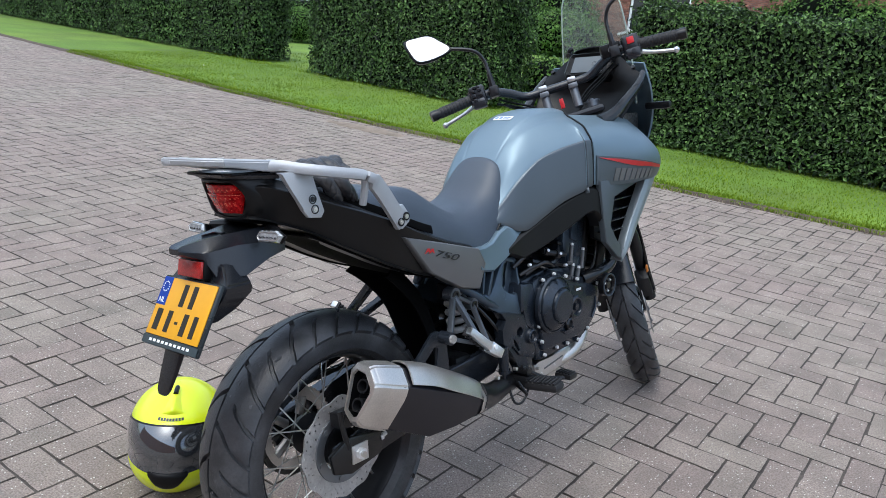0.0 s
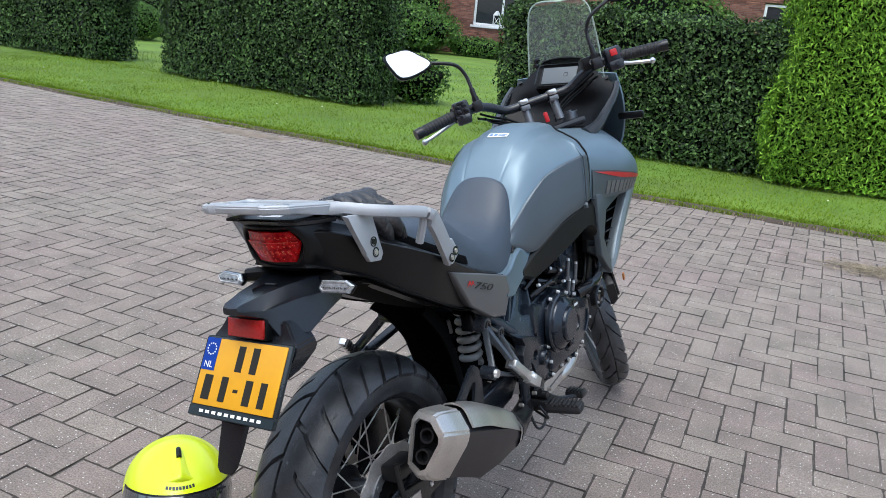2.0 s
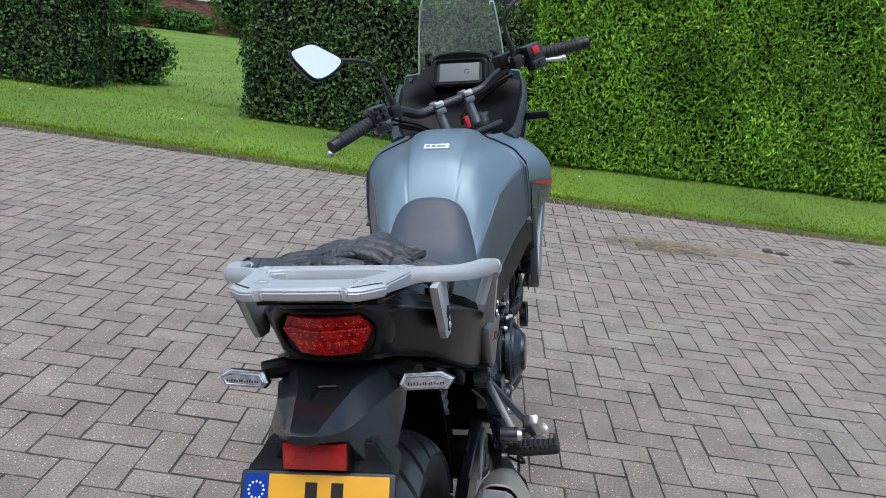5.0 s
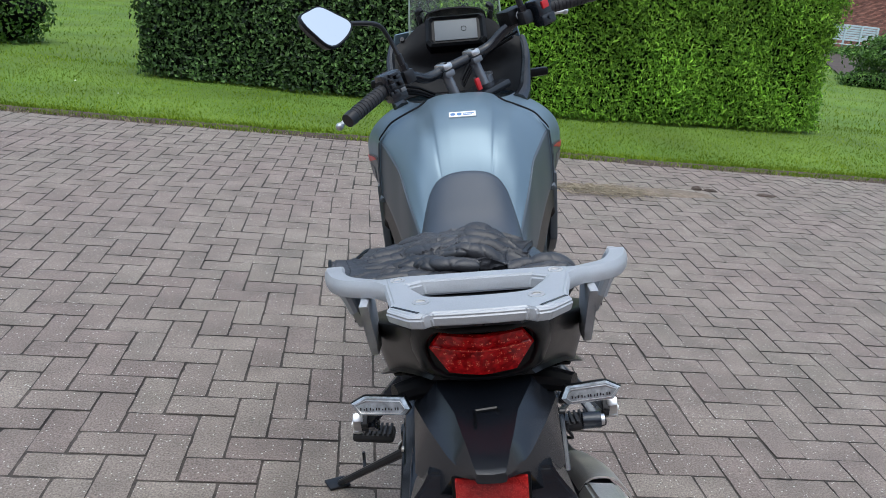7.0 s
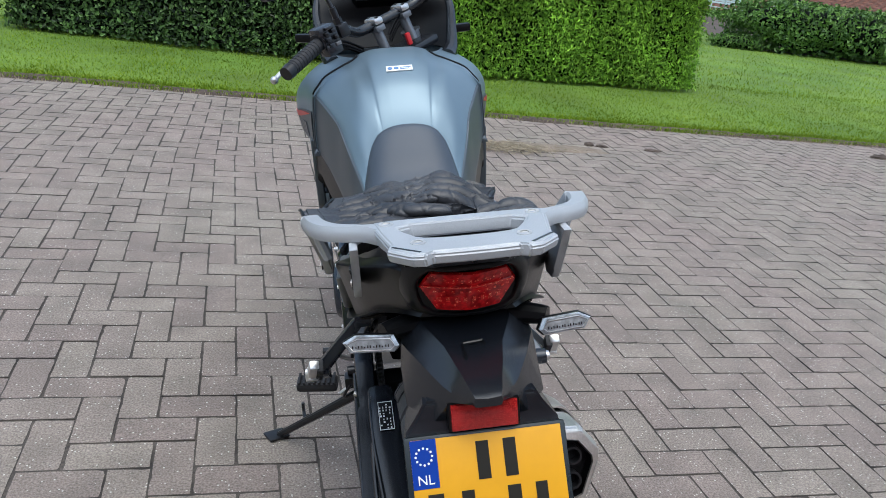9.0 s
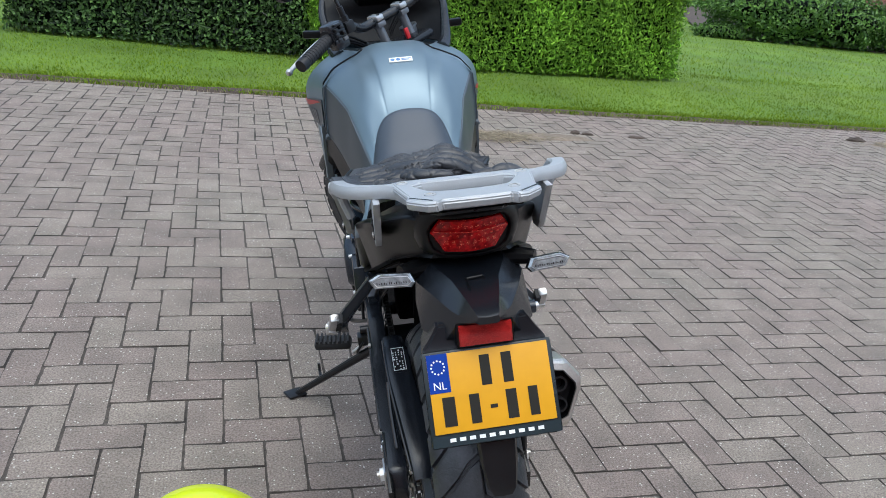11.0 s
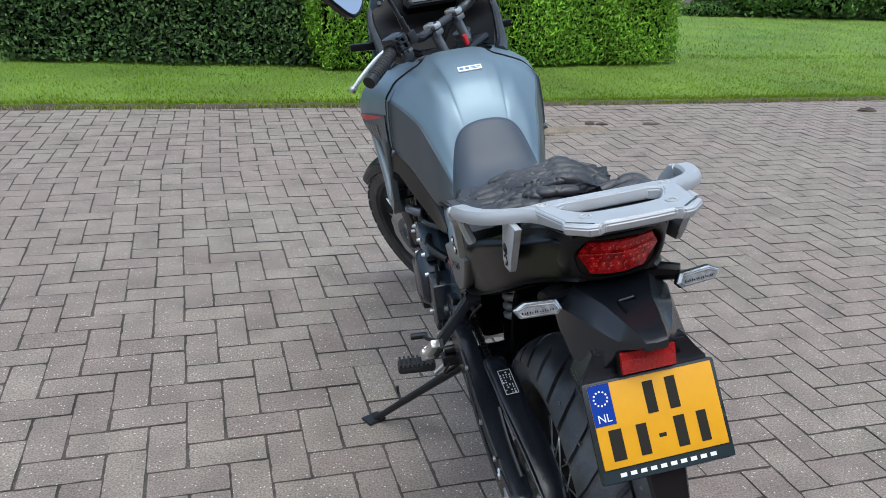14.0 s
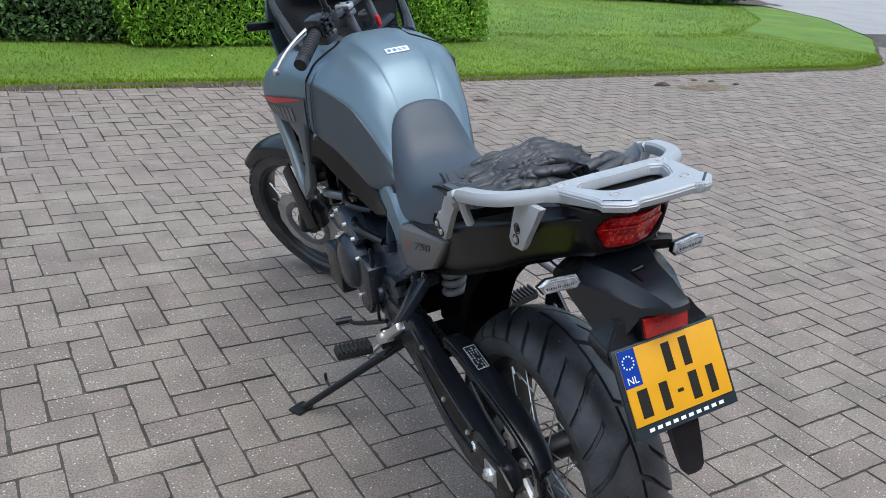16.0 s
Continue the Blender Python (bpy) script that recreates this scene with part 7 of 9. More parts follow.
    part("intake_shroud", bm, "black", fair, "black radiator shroud")
    # strut up to the cockpit
    bm = bmesh.new()
    tube(bm, [(s * 0.165, 1.10, 1.105), (s * 0.185, 1.15, 1.13), (s * 0.197, 1.22, 1.18), (s * 0.204, 1.28, 1.225), (s * 0.198, 1.33, 1.265)], 0.014, 10, 4, radii=[0.026, 0.019, 0.015, 0.013, 0.011])
    part("cockpit_strut", bm, "dusty", bike, "dark grey cockpit strut")
    # front indicator
    bm = bmesh.new()
    box(bm, (-0.045, -0.014, -0.012), (0.045, 0.016, 0.014), 0.009, pose(s * 0.235, 1.375, 1.15, 0, s * -3, s * 5))
    ind = part("front_indicator", bm, "black", bike, "black front indicator")
    bm = bmesh.new()
    box(bm, (-0.04, 0.012, -0.009), (0.04, 0.02, 0.010), 0.004, pose(s * 0.235, 1.375, 1.15, 0, s * -3, s * 5))
    part("lens", bm, "lens_clear", ind)
# nose
bm = bmesh.new()
skin(bm, [[(-0.19, 1.36, 1.30), (-0.10, 1.40, 1.31), (0, 1.41, 1.315), (0.10, 1.40, 1.31), (0.19, 1.36, 1.30)], [(-0.21, 1.38, 1.20), (-0.12, 1.47, 1.20), (0, 1.50, 1.20), (0.12, 1.47, 1.20), (0.21, 1.38, 1.20)],
          [(-0.20, 1.40, 1.08), (-0.12, 1.52, 1.06), (0, 1.56, 1.05), (0.12, 1.52, 1.06), (0.20, 1.40, 1.08)], [(-0.15, 1.40, 0.94), (-0.09, 1.49, 0.93), (0, 1.52, 0.92), (0.09, 1.49, 0.93), (0.15, 1.40, 0.94)]], 5, 5, thick=0.006)
part("nose_cowl", bm, "tank", bike, "blue-grey nose cowl", 45)
bm = bmesh.new()
box(bm, (-0.085, 1.40, 1.03), (0.085, 1.53, 1.13), 0.02)
part("headlight", bm, "lens_clear", bike, "clear headlight")

# cockpit
bm = bmesh.new()
skin(bm, [[(-0.205, 1.32, 1.255), (-0.15, 1.335, 1.285), (-0.1, 1.345, 1.325), (0, 1.35, 1.335), (0.1, 1.345, 1.325), (0.15, 1.335, 1.285), (0.205, 1.32, 1.255)],
          [(-0.215, 1.30, 1.225), (-0.15, 1.315, 1.245), (-0.1, 1.32, 1.25), (0, 1.32, 1.25), (0.1, 1.32, 1.25), (0.15, 1.315, 1.245), (0.215, 1.30, 1.225)],
          [(-0.20, 1.27, 1.18), (-0.14, 1.31, 1.19), (-0.08, 1.32, 1.19), (0, 1.32, 1.19), (0.08, 1.32, 1.19), (0.14, 1.31, 1.19), (0.20, 1.27, 1.18)],
          [(-0.18, 1.22, 1.11), (-0.13, 1.27, 1.12), (-0.08, 1.29, 1.12), (0, 1.29, 1.12), (0.08, 1.29, 1.12), (0.13, 1.27, 1.12), (0.18, 1.22, 1.11)]], 3, 3, thick=0.008)
part("cockpit_panel", bm, "black", bike, "black cockpit inner panel", 40)
bm = bmesh.new()
box(bm, (-0.17, 1.04, 1.02), (0.17, 1.30, 1.08), 0.02)
part("cockpit_floor", bm, "black", bike)
DM = Matrix.Translation((0, 1.31, 1.297)) @ Matrix.Rotation(radians(-32), 4, "X")
bm = bmesh.new()
o = [(-0.092, -0.034), (-0.080, -0.050), (0.080, -0.050), (0.092, -0.034), (0.090, 0.04), (0.080, 0.05), (-0.080, 0.05), (-0.090, 0.04)]
vs_a = [bm.verts.new(DM @ Vector((x, 0.03, z))) for x, z in o]
vs_b = [bm.verts.new(DM @ Vector((x, -0.012, z))) for x, z in o]
vs_c = [bm.verts.new(DM @ Vector((x * 0.9, -0.018, z * 0.86))) for x, z in o]
vs_d = [bm.verts.new(DM @ Vector((x * 0.80, -0.010, z * 0.74))) for x, z in o]
for A_, B_ in ((vs_a, vs_b), (vs_b, vs_c), (vs_c, vs_d)):
    for i in range(8):
        bm.faces.new((A_[i], A_[(i + 1) % 8], B_[(i + 1) % 8], B_[i]))
bm.faces.new(vs_d)
dash = part("dashboard", bm, "black", bike, "black instrument housing with a pale display", 20)
bm = bmesh.new()
box(bm, (-0.064, -0.0135, -0.032), (0.064, -0.0105, 0.033), 0.001, DM)
dsp = part("display", bm, "screen_lcd", dash, "switched-off pale grey display")
bm = bmesh.new()
tube(bm, [DM @ Vector((x, -0.0145, z)) for x, z in ((0.018, -0.004), (0.018, 0.008), (0.030, 0.008), (0.030, -0.004))], 0.0008, 5, 2, True)
part("display_sign", bm, "dusty", dsp)
bm = bmesh.new()
skin(bm, [[DM @ Vector(p) for p in ((-0.096, 0.02, 0.046), (-0.080, 0.0, 0.072), (0, -0.008, 0.080), (0.080, 0.0, 0.072), (0.096, 0.02, 0.046))],
          [DM @ Vector(p) for p in ((-0.098, 0.06, 0.046), (-0.084, 0.06, 0.078), (0, 0.06, 0.088), (0.084, 0.06, 0.078), (0.098, 0.06, 0.046))]], 5, 2, thick=0.004)
part("dash_visor", bm, "black", dash, "black display visor", 40)
# windscreen
bm = bmesh.new()
rows = []
for z, y, hw, cur in ((1.16, 1.435, 0.150, 0.055), (1.25, 1.425, 0.146, 0.055), (1.36, 1.40, 0.138, 0.050), (1.46, 1.372, 0.126, 0.045), (1.525, 1.350, 0.113, 0.040), (1.553, 1.340, 0.092, 0.034), (1.562, 1.336, 0.06, 0.03)):
    rows.append([(hw * q, y - cur * q * q, z) for q in (-1, -0.6, -0.2, 0.2, 0.6, 1)])
skin(bm, rows, 4, 4, thick=0.003)
ws = part("windscreen", bm, "windscreen", bike, "tall clear plastic windscreen", 50)
ws.visible_shadow = False
bm = bmesh.new()
edge = [rows[i][0] for i in range(7)] + [rows[6][q] for q in (2, 3)] + [rows[i][5] for i in range(6, -1, -1)]
tube(bm, edge, 0.0028, 6, 4)
part("screen_rim", bm, "screen_edge", ws, "pale edge of the windscreen", 60)
for s in (-1, 1):
    bm = bmesh.new()
    tube(bm, [(s * 0.10, 1.375, 1.29), (s * 0.108, 1.365, 1.335), (s * 0.112, 1.355, 1.36), (s * 0.10, 1.36, 1.368)], 0.009, 8)
    rod(bm, (s * 0.109, 1.352, 1.345), (s * 0.109, 1.338, 1.343), 0.007, seg=10)
    part("screen_bracket", bm, "dark_metal", bike, "black windscreen bracket")
for x in (-0.165, 0.165):
    bolt(bike, (x, 1.325, 1.285), (0, -1, 0.5), 0.008, "black_gloss")

# ---- handlebar, in the turned steering ----
def bars_part(name, bm, material, parent=None, label="", smooth=35.0):
    ob = part(name, bm, material, parent or bike, label, smooth)
    if parent is None:
        ob.matrix_local = BARS
    return ob


bm = bmesh.new()
tube(bm, [(-0.405, -0.122, 0.027), (-0.29, -0.087, 0.042), (-0.215, -0.06, 0.045), (-0.165, -0.03, 0.030), (-0.115, -0.005, 0.004), (-0.06, 0, 0), (0, 0, 0),
          (0.06, 0, 0), (0.115, -0.005, 0.004), (0.165, -0.03, 0.030), (0.215, -0.06, 0.045), (0.29, -0.087, 0.042), (0.405, -0.122, 0.027)], 0.0145, 14, 5)
handlebar = bars_part("handlebar", bm, "dusty", None, "dark grey tubular handlebar turned to the side")
for s in (-1, 1):
    def A(x, y=0.0, z=0.0):
        """A point on the grip's axis, x from its inner end outwards."""
        p, d = Vector((s * 0.285, -0.086, 0.0425)), Vector((s * 0.12, -0.0365, -0.0155)).normalized()
        up = Vector((0, 0, 1))
        fw = Vector((0, 1, 0))
        return p + d * x + fw * y + up * z
    bm = bmesh.new()
    rod(bm, A(0.0), A(0.006), 0.026, seg=20)
    prof_ = [(0.006, 0.0), (0.006, 0.0175)]
    for i in range(9):
        q = 0.018 + i * 0.0115
        prof_ += [(q, 0.0172), (q + 0.001, 0.0186), (q + 0.007, 0.0186), (q + 0.008, 0.0172)]
    prof_ += [(0.125, 0.0175), (0.125, 0.0)]
    ax_ = (A(0.1) - A(0.0)).normalized()
    spin(bm, prof_, 20, False, Matrix.Translation(A(0.0)) @ ax_.to_track_quat("X", "Z").to_matrix().to_4x4())
    gr = part("grip", bm, "grip", handlebar, "black ribbed rubber grip", 30)
    bm = bmesh.new()
    rod(bm, A(0.125), A(0.132), 0.0165, seg=20)
    rod(bm, A(0.132), A(0.152), 0.019, 0.0175, seg=20)
    part("bar_end", bm, "dark_metal", handlebar, "black bar-end weight", 30)
    bm = bmesh.new()
    c0 = A(-0.025)
    box(bm, (c0.x - 0.028, c0.y - 0.032, c0.z - 0.028), (c0.x + 0.026, c0.y + 0.024, c0.z + 0.034), 0.009)
    box(bm, (c0.x - 0.026, c0.y - 0.038, c0.z - 0.042), (c0.x + 0.022, c0.y + 0.006, c0.z - 0.010), 0.008)
    sw = part("switch_housing", bm, "dusty", handlebar, "black switch housing")
    if s > 0:
        bm = bmesh.new()
        box(bm, (c0.x - 0.013, c0.y - 0.038, c0.z + 0.004), (c0.x + 0.010, c0.y - 0.030, c0.z + 0.026), 0.003)
        part("engine_switch", bm, "red_plastic", sw, "red engine stop switch")
        bm = bmesh.new()
        rod(bm, (c0.x, c0.y - 0.034, c0.z - 0.022), (c0.x, c0.y - 0.043, c0.z - 0.022), 0.007, seg=12)
        part("start_button", bm, "dusty", sw)
    else:
        for (dx, dz, w, h, mt) in ((-0.012, 0.016, 0.006, 0.005, "black_gloss"), (0.010, 0.018, 0.007, 0.005, "dusty"), (-0.012, 0.002, 0.007, 0.006, "dusty"), (0.012, 0.0, 0.006, 0.006, "black_gloss"), (-0.010, -0.014, 0.006, 0.005, "dusty"), (0.011, -0.017, 0.008, 0.005, "silver_grey"), (0.0, 0.028, 0.012, 0.004, "dusty")):
            bm = bmesh.new()
            box(bm, (c0.x + dx - w, c0.y - 0.042, c0.z + dz - h), (c0.x + dx + w, c0.y - 0.029, c0.z + dz + h), 0.002)
            part("switch_button", bm, mt, sw)
    # lever and perch
    bm = bmesh.new()
    box(bm, (c0.x - s * 0.055 - 0.016, c0.y - 0.018, c0.z - 0.018), (c0.x - s * 0.055 + 0.016, c0.y + 0.030, c0.z + 0.018), 0.006)
    rod(bm, (c0.x - s * 0.04, c0.y + 0.045, c0.z - 0.016), (c0.x - s * 0.04, c0.y + 0.045, c0.z + 0.014), 0.010, seg=12)
    perch = part("lever_perch", bm, "dark_metal", handlebar)
    bm = bmesh.new()
    lv = [Vector((c0.x - s * 0.04, c0.y + 0.045, c0.z - 0.004)), A(0.0, 0.075, -0.014), A(0.06, 0.105, -0.024), A(0.128, 0.115, -0.032)]
    tube(bm, lv, 0.007, 10, 5, radii=[0.009, 0.0075, 0.006, 0.0065])
    bmesh.ops.create_uvsphere(bm, u_segments=12, v_segments=8, radius=0.0105, matrix=Matrix.Translation(lv[-1]))
    part("lever", bm, "alu", handlebar, "bare aluminium lever")
    # mirror
    bm = bmesh.new()
    st0 = c0 + Vector((-s * 0.055, 0.0, 0.01))
    rod(bm, st0, st0 + Vector((0, 0.004, 0.05)), 0.009, seg=12)
    rod(bm, st0 + Vector((0, 0.0, 0.0)), st0 + Vector((0, 0.002, 0.022)), 0.0125, seg=6)
    p_in = Vector((s * 0.312, -0.085, 0.228))
    tube(bm, [st0 + Vector((0, 0.004, 0.045)), st0 + Vector((s * 0.004, 0.012, 0.10)), st0 + Vector((s * 0.03, 0.0, 0.142)), p_in], 0.006, 10, 5)
    arm = part("mirror_arm", bm, "dark_metal", handlebar, "black mirror stalk")
    tip, top, bot, inn = (Vector(p) for p in ((s * 0.443, -0.130, 0.285), (s * 0.362, -0.088, 0.292), (s * 0.408, -0.172, 0.203), (s * 0.305, -0.090, 0.222)))
    low_in = inn.lerp(bot, 0.45) + Vector((0, -0.006, -0.012))
    ring = [tip, tip.lerp(top, 0.5) + Vector((0, 0, 0.006)), top, top.lerp(inn, 0.55) + Vector((0, 0.003, 0.008)), inn, low_in, bot, bot.lerp(tip, 0.5) + Vector((s * 0.008, -0.006, -0.004))]
    cen = sum(ring, Vector()) / len(ring)
    nrm = (top - bot).cross(tip - inn).normalized()
    if nrm.y > 0:
        nrm = -nrm
    flat_ = [p - nrm * (p - cen).dot(nrm) for p in ring]
    bm = bmesh.new()
    f_ = catmull(flat_, 4, True)
    k = len(f_)
    r0 = [bm.verts.new(cen + (p - cen) * 1.0 + nrm * 0.002) for p in f_]
    r1 = [bm.verts.new(cen + (p - cen) * 1.04 - nrm * 0.004) for p in f_]
    r2 = [bm.verts.new(cen + (p - cen) * 0.85 - nrm * 0.022) for p in f_]
    r3 = [bm.verts.new(cen + (p - cen) * 0.93 + nrm * 0.0005) for p in f_]
    for A_, B_ in ((r3, r0), (r0, r1), (r1, r2)):
        for j in range(k):
            bm.faces.new((A_[j], A_[(j + 1) % k], B_[(j + 1) % k], B_[j]))
    bm.faces.new(r2)
    bm.faces.new(r3)
    part("mirror_housing", bm, "black", arm, "black mirror housing", 40)
    bm = bmesh.new()
    bm.faces.new([bm.verts.new(cen + (p - cen) * 0.935 + nrm * 0.0012) for p in f_])
    part("mirror_glass", bm, "mirror", arm, "mirror glass that shows the pale sky", 0)
    # risers
    bm = bmesh.new()
    rod(bm, (s * 0.05, -0.012, -0.085), (s * 0.05, -0.002, -0.018), 0.0145, seg=16)
    box(bm, (s * 0.05 - 0.016, -0.026, -0.020), (s * 0.05 + 0.016, 0.026, -0.002), 0.005)
    ris = part("bar_riser", bm, "cast_light", handlebar, "grey cast handlebar riser")
    bm = bmesh.new()
    box(bm, (s * 0.05 - 0.015, -0.027, 0.0), (s * 0.05 + 0.015, 0.027, 0.019), 0.007)
    part("bar_clamp", bm, "alu", ris, "bare aluminium handlebar clamp")
    for dy in (-0.018, 0.018):
        bm = bmesh.new()
        rod(bm, (s * 0.05, dy, 0.018), (s * 0.05, dy, 0.0205), 0.0055, seg=12)
        part("clamp_screw", bm, "black", ris)
    # fork
    bm = bmesh.new()
    rod(bm, (s * 0.095, 0.05, -0.120), (s * 0.095, 0.05, -0.078), 0.026, seg=24)
    spin(bm, [(0, 0.0), (0, 0.030), (0.006, 0.030), (0.006, 0.0)], 28, False, Matrix.Translation((s * 0.095, 0.05, -0.080)) @ Matrix.Rotation(radians(-90), 4, "Y"))
    rod(bm, (s * 0.095, 0.05, -0.078), (s * 0.095, 0.05, -0.068), 0.012, seg=6)
    part("fork_cap", bm, "cast_light", handlebar, "grey metal fork cap", 30)
bm = bmesh.new()
box(bm, (-0.13, -0.03, -0.125), (0.13, 0.085, -0.098), 0.012)
yoke = part("top_yoke", bm, "dusty", handlebar, "dark grey top yoke")
# reservoir, right bar
bm = bmesh.new()
box(bm, (0.165, -0.065, 0.035), (0.232, -0.005, 0.078), 0.006)
res = part("brake_reservoir", bm, "black", handlebar, "black brake fluid reservoir")
bm = bmesh.new()
rod(bm, (0.20, -0.066, 0.055), (0.20, -0.069, 0.055), 0.012, seg=20)
part("sight_glass", bm, "silver_print", res)
# key fob
bm = bmesh.new()
box(bm, (-0.010, -0.072, -0.080), (0.004, -0.062, -0.046), 0.003)
part("key_tag", bm, "red_plastic", handlebar, "red key tag in the ignition")
# cables
for s in (-1, 1):
    for j, (dx, dz) in enumerate(((0.0, 0.0), (0.012, -0.012), (-0.01, -0.02))):
        bm = bmesh.new()
        tube(bm, [(s * (0.20 + dx), -0.02, 0.02 + dz), (s * 0.16, 0.05, 0.0 + dz), (s * 0.10, 0.09, -0.03 + dz), (s * 0.05, 0.10, -0.07 + dz)], 0.0042, 6, 5)
        part("cable", bm, "black", handlebar, "black cable")

# fork legs, mudguard and calipers turn with the front wheel
for s in (-1, 1):
    bm = bmesh.new()
    ax = AXLE_F
    dirn = Vector((0, -math.sin(radians(25)), math.cos(radians(25))))
    base = ax + Vector((s * 0.098, -0.01, 0.0))
    rod(bm, base, base + dirn * 0.32, 0.026, 0.024, 18)
    rod(bm, base + dirn * 0.30, base + dirn * 0.68, 0.022, seg=18)
    fk = part("fork_leg", bm, "dark_metal", bike, "black front fork leg")
    fk.matrix_local = STEER
    bm = bmesh.new()
    prism(bm, [(ax.y - 0.13, ax.z + 0.02), (ax.y - 0.15, ax.z + 0.10), (ax.y - 0.10, ax.z + 0.14), (ax.y - 0.06, ax.z + 0.06)], s * 0.062, s * 0.115, 0.012)
    part("front_caliper", bm, "dark_metal", fk, "black front brake caliper")
    bm = bmesh.new()
    tube(bm, [base + Vector((s * 0.02, -0.10, 0.10)), base + dirn * 0.3 + Vector((s * 0.03, -0.05, 0)), base + dirn * 0.62 + Vector((s * 0.02, -0.02, 0))], 0.005, 6, 5)
    part("brake_hose", bm, "black_gloss", fk)
    bm = bmesh.new()
    prism(bm, [(ax.y - 0.055, ax.z + 0.02), (ax.y - 0.07, ax.z + 0.30), (ax.y - 0.12, ax.z + 0.34), (ax.y - 0.115, ax.z + 0.04)], s * 0.118, s * 0.128, 0.004)
    part("fork_guard", bm, "dusty", fk)
bm = bmesh.new()
rows = []
for a in np.linspace(28, 118, 8):
    rr = R_FRONT + 0.022
    t = radians(a + 20)
    c = Vector((0, AXLE_F.y + rr * math.cos(t), AXLE_F.z + rr * math.sin(t)))
    n_ = Vector((0, math.cos(t), math.sin(t)))
    hw = 0.062 if a > -20 else 0.045
    rows.append([c + Vector((-hw, 0, 0)) - n_ * 0.045, c + Vector((-hw * 0.85, 0, 0)) - n_ * 0.008, c + Vector((0, 0, 0)) + n_ * 0.006, c + Vector((hw * 0.85, 0, 0)) - n_ * 0.008, c + Vector((hw, 0, 0)) - n_ * 0.045])
skin(bm, rows, 4, 3, thick=0.004)
fm = part("front_mudguard", bm, "dusty", bike, "dark grey front mudguard", 45)
fm.matrix_local = STEER
bm = bmesh.new()
rows = []
for a in np.linspace(112, 138, 4):
    rr = R_FRONT + 0.018
    t = radians(a + 20)
    c = Vector((0, AXLE_F.y + rr * math.cos(t), AXLE_F.z + rr * math.sin(t)))
    n_ = Vector((0, math.cos(t), math.sin(t)))
    hw = 0.060
    rows.append([c + Vector((-hw, 0, 0)) - n_ * 0.05, c + Vector((-hw * 0.85, 0, 0)) - n_ * 0.008, c + n_ * 0.004, c + Vector((hw * 0.85, 0, 0)) - n_ * 0.008, c + Vector((hw, 0, 0)) - n_ * 0.05])
skin(bm, rows, 4, 3, thick=0.004)
part("mudguard_rear", bm, "dusty", fm, "dark grey rear half of the mudguard", 45)

# amber reflector beside the fork
bm = bmesh.new()
box(bm, (-0.003, -0.006, -0.014), (0.003, 0.006, 0.014), 0.002, pose(0.197, 1.373, 0.564, 22))
part("side_reflector", bm, "amber", bike, "small amber side reflector")

# ---- tail ----
TAIL = ((-0.238, 1.040, 0.050, 0.072, 1.032, 0.084, 1.022, 0.060, 0.948), (-0.205, 1.044, 0.070, 0.094, 1.030, 0.108, 1.018, 0.080, 0.940), (-0.12, 1.022, 0.090, 0.122, 0.998, 0.146, 0.987, 0.116, 0.905), (-0.05, 0.990, 0.10, 0.138, 0.970, 0.167, 0.961, 0.140, 0.866),
        (0.03, 0.956, 0.11, 0.146, 0.942, 0.181, 0.932, 0.152, 0.826), (0.10, 0.925, 0.12, 0.154, 0.914, 0.188, 0.905, 0.157, 0.793), (0.20, 0.880, 0.12, 0.150, 0.872, 0.181, 0.862, 0.158, 0.754), (0.32, 0.832, 0.11, 0.142, 0.828, 0.168, 0.820, 0.150, 0.722), (0.43, 0.802, 0.10, 0.130, 0.800, 0.150, 0.793, 0.140, 0.715))
bm = bmesh.new()
rows, under = [], []
for y, zt, xt, xd, zd, xl, zl, xb, zb in TAIL:
    h = [(xt, y, zt), (xd, y, zd), (xl - 0.008, y, zl + 0.003), (xl - 0.001, y, zl - 0.001), (xl, y, zl - 0.008), (xb + 0.62 * (xl - xb), y, zb + 0.55 * (zl - zb)), (xb + 0.004, y, zb + 0.006), (xb, y, zb)]
    rows.append([(-a, b_, c) for a, b_, c in h[::-1]] + h)
    under.append([(-xb + 0.002, y, zb + 0.002), (-xb * 0.8, y, zb + 0.012), (0, y, zb + 0.024), (xb * 0.8, y, zb + 0.012), (xb - 0.002, y, zb + 0.002)])
skin(bm, rows, 2, 4, True, True)
tail = part("tail_fairing", bm, "tail_black", bike, "satin black angular tail fairing", 30)
# near-black sheet puts the shade under the tail into its colour
bm = bmesh.new()
skin(bm, [[(x, y, z - 0.028 if abs(x) < 0.01 else z - 0.018 if abs(x) < 0.11 else z - 0.004) for x, y, z in r_] for r_ in under[2:]], 3, 4, thick=0.004)
part("tail_underside", bm, "matt_black", tail, "matt black underside of the tail, darkened for its shade")
bm = bmesh.new()
lip = [(-0.056, -0.292), (0.056, -0.292), (0.090, -0.258), (0.112, -0.18), (-0.112, -0.18), (-0.090, -0.258)]
a_ = [bm.verts.new((x, y, 1.047 - 0.06 * (y + 0.2))) for x, y in lip]
b_ = [bm.verts.new((x * 0.97, y + 0.010, 1.034 - 0.06 * (y + 0.2))) for x, y in lip]
fl_ = [bm.faces.new(a_), bm.faces.new(b_[::-1])] + [bm.faces.new((a_[i], b_[i], b_[(i + 1) % 6], a_[(i + 1) % 6])) for i in range(6)]
bmesh.ops.bevel(bm, geom=list({e for f in fl_ for e in f.edges}), offset=0.005, segments=2, affect="EDGES")
part("tail_lip", bm, "silver_lip", tail, "dark grey lip over the tail light")
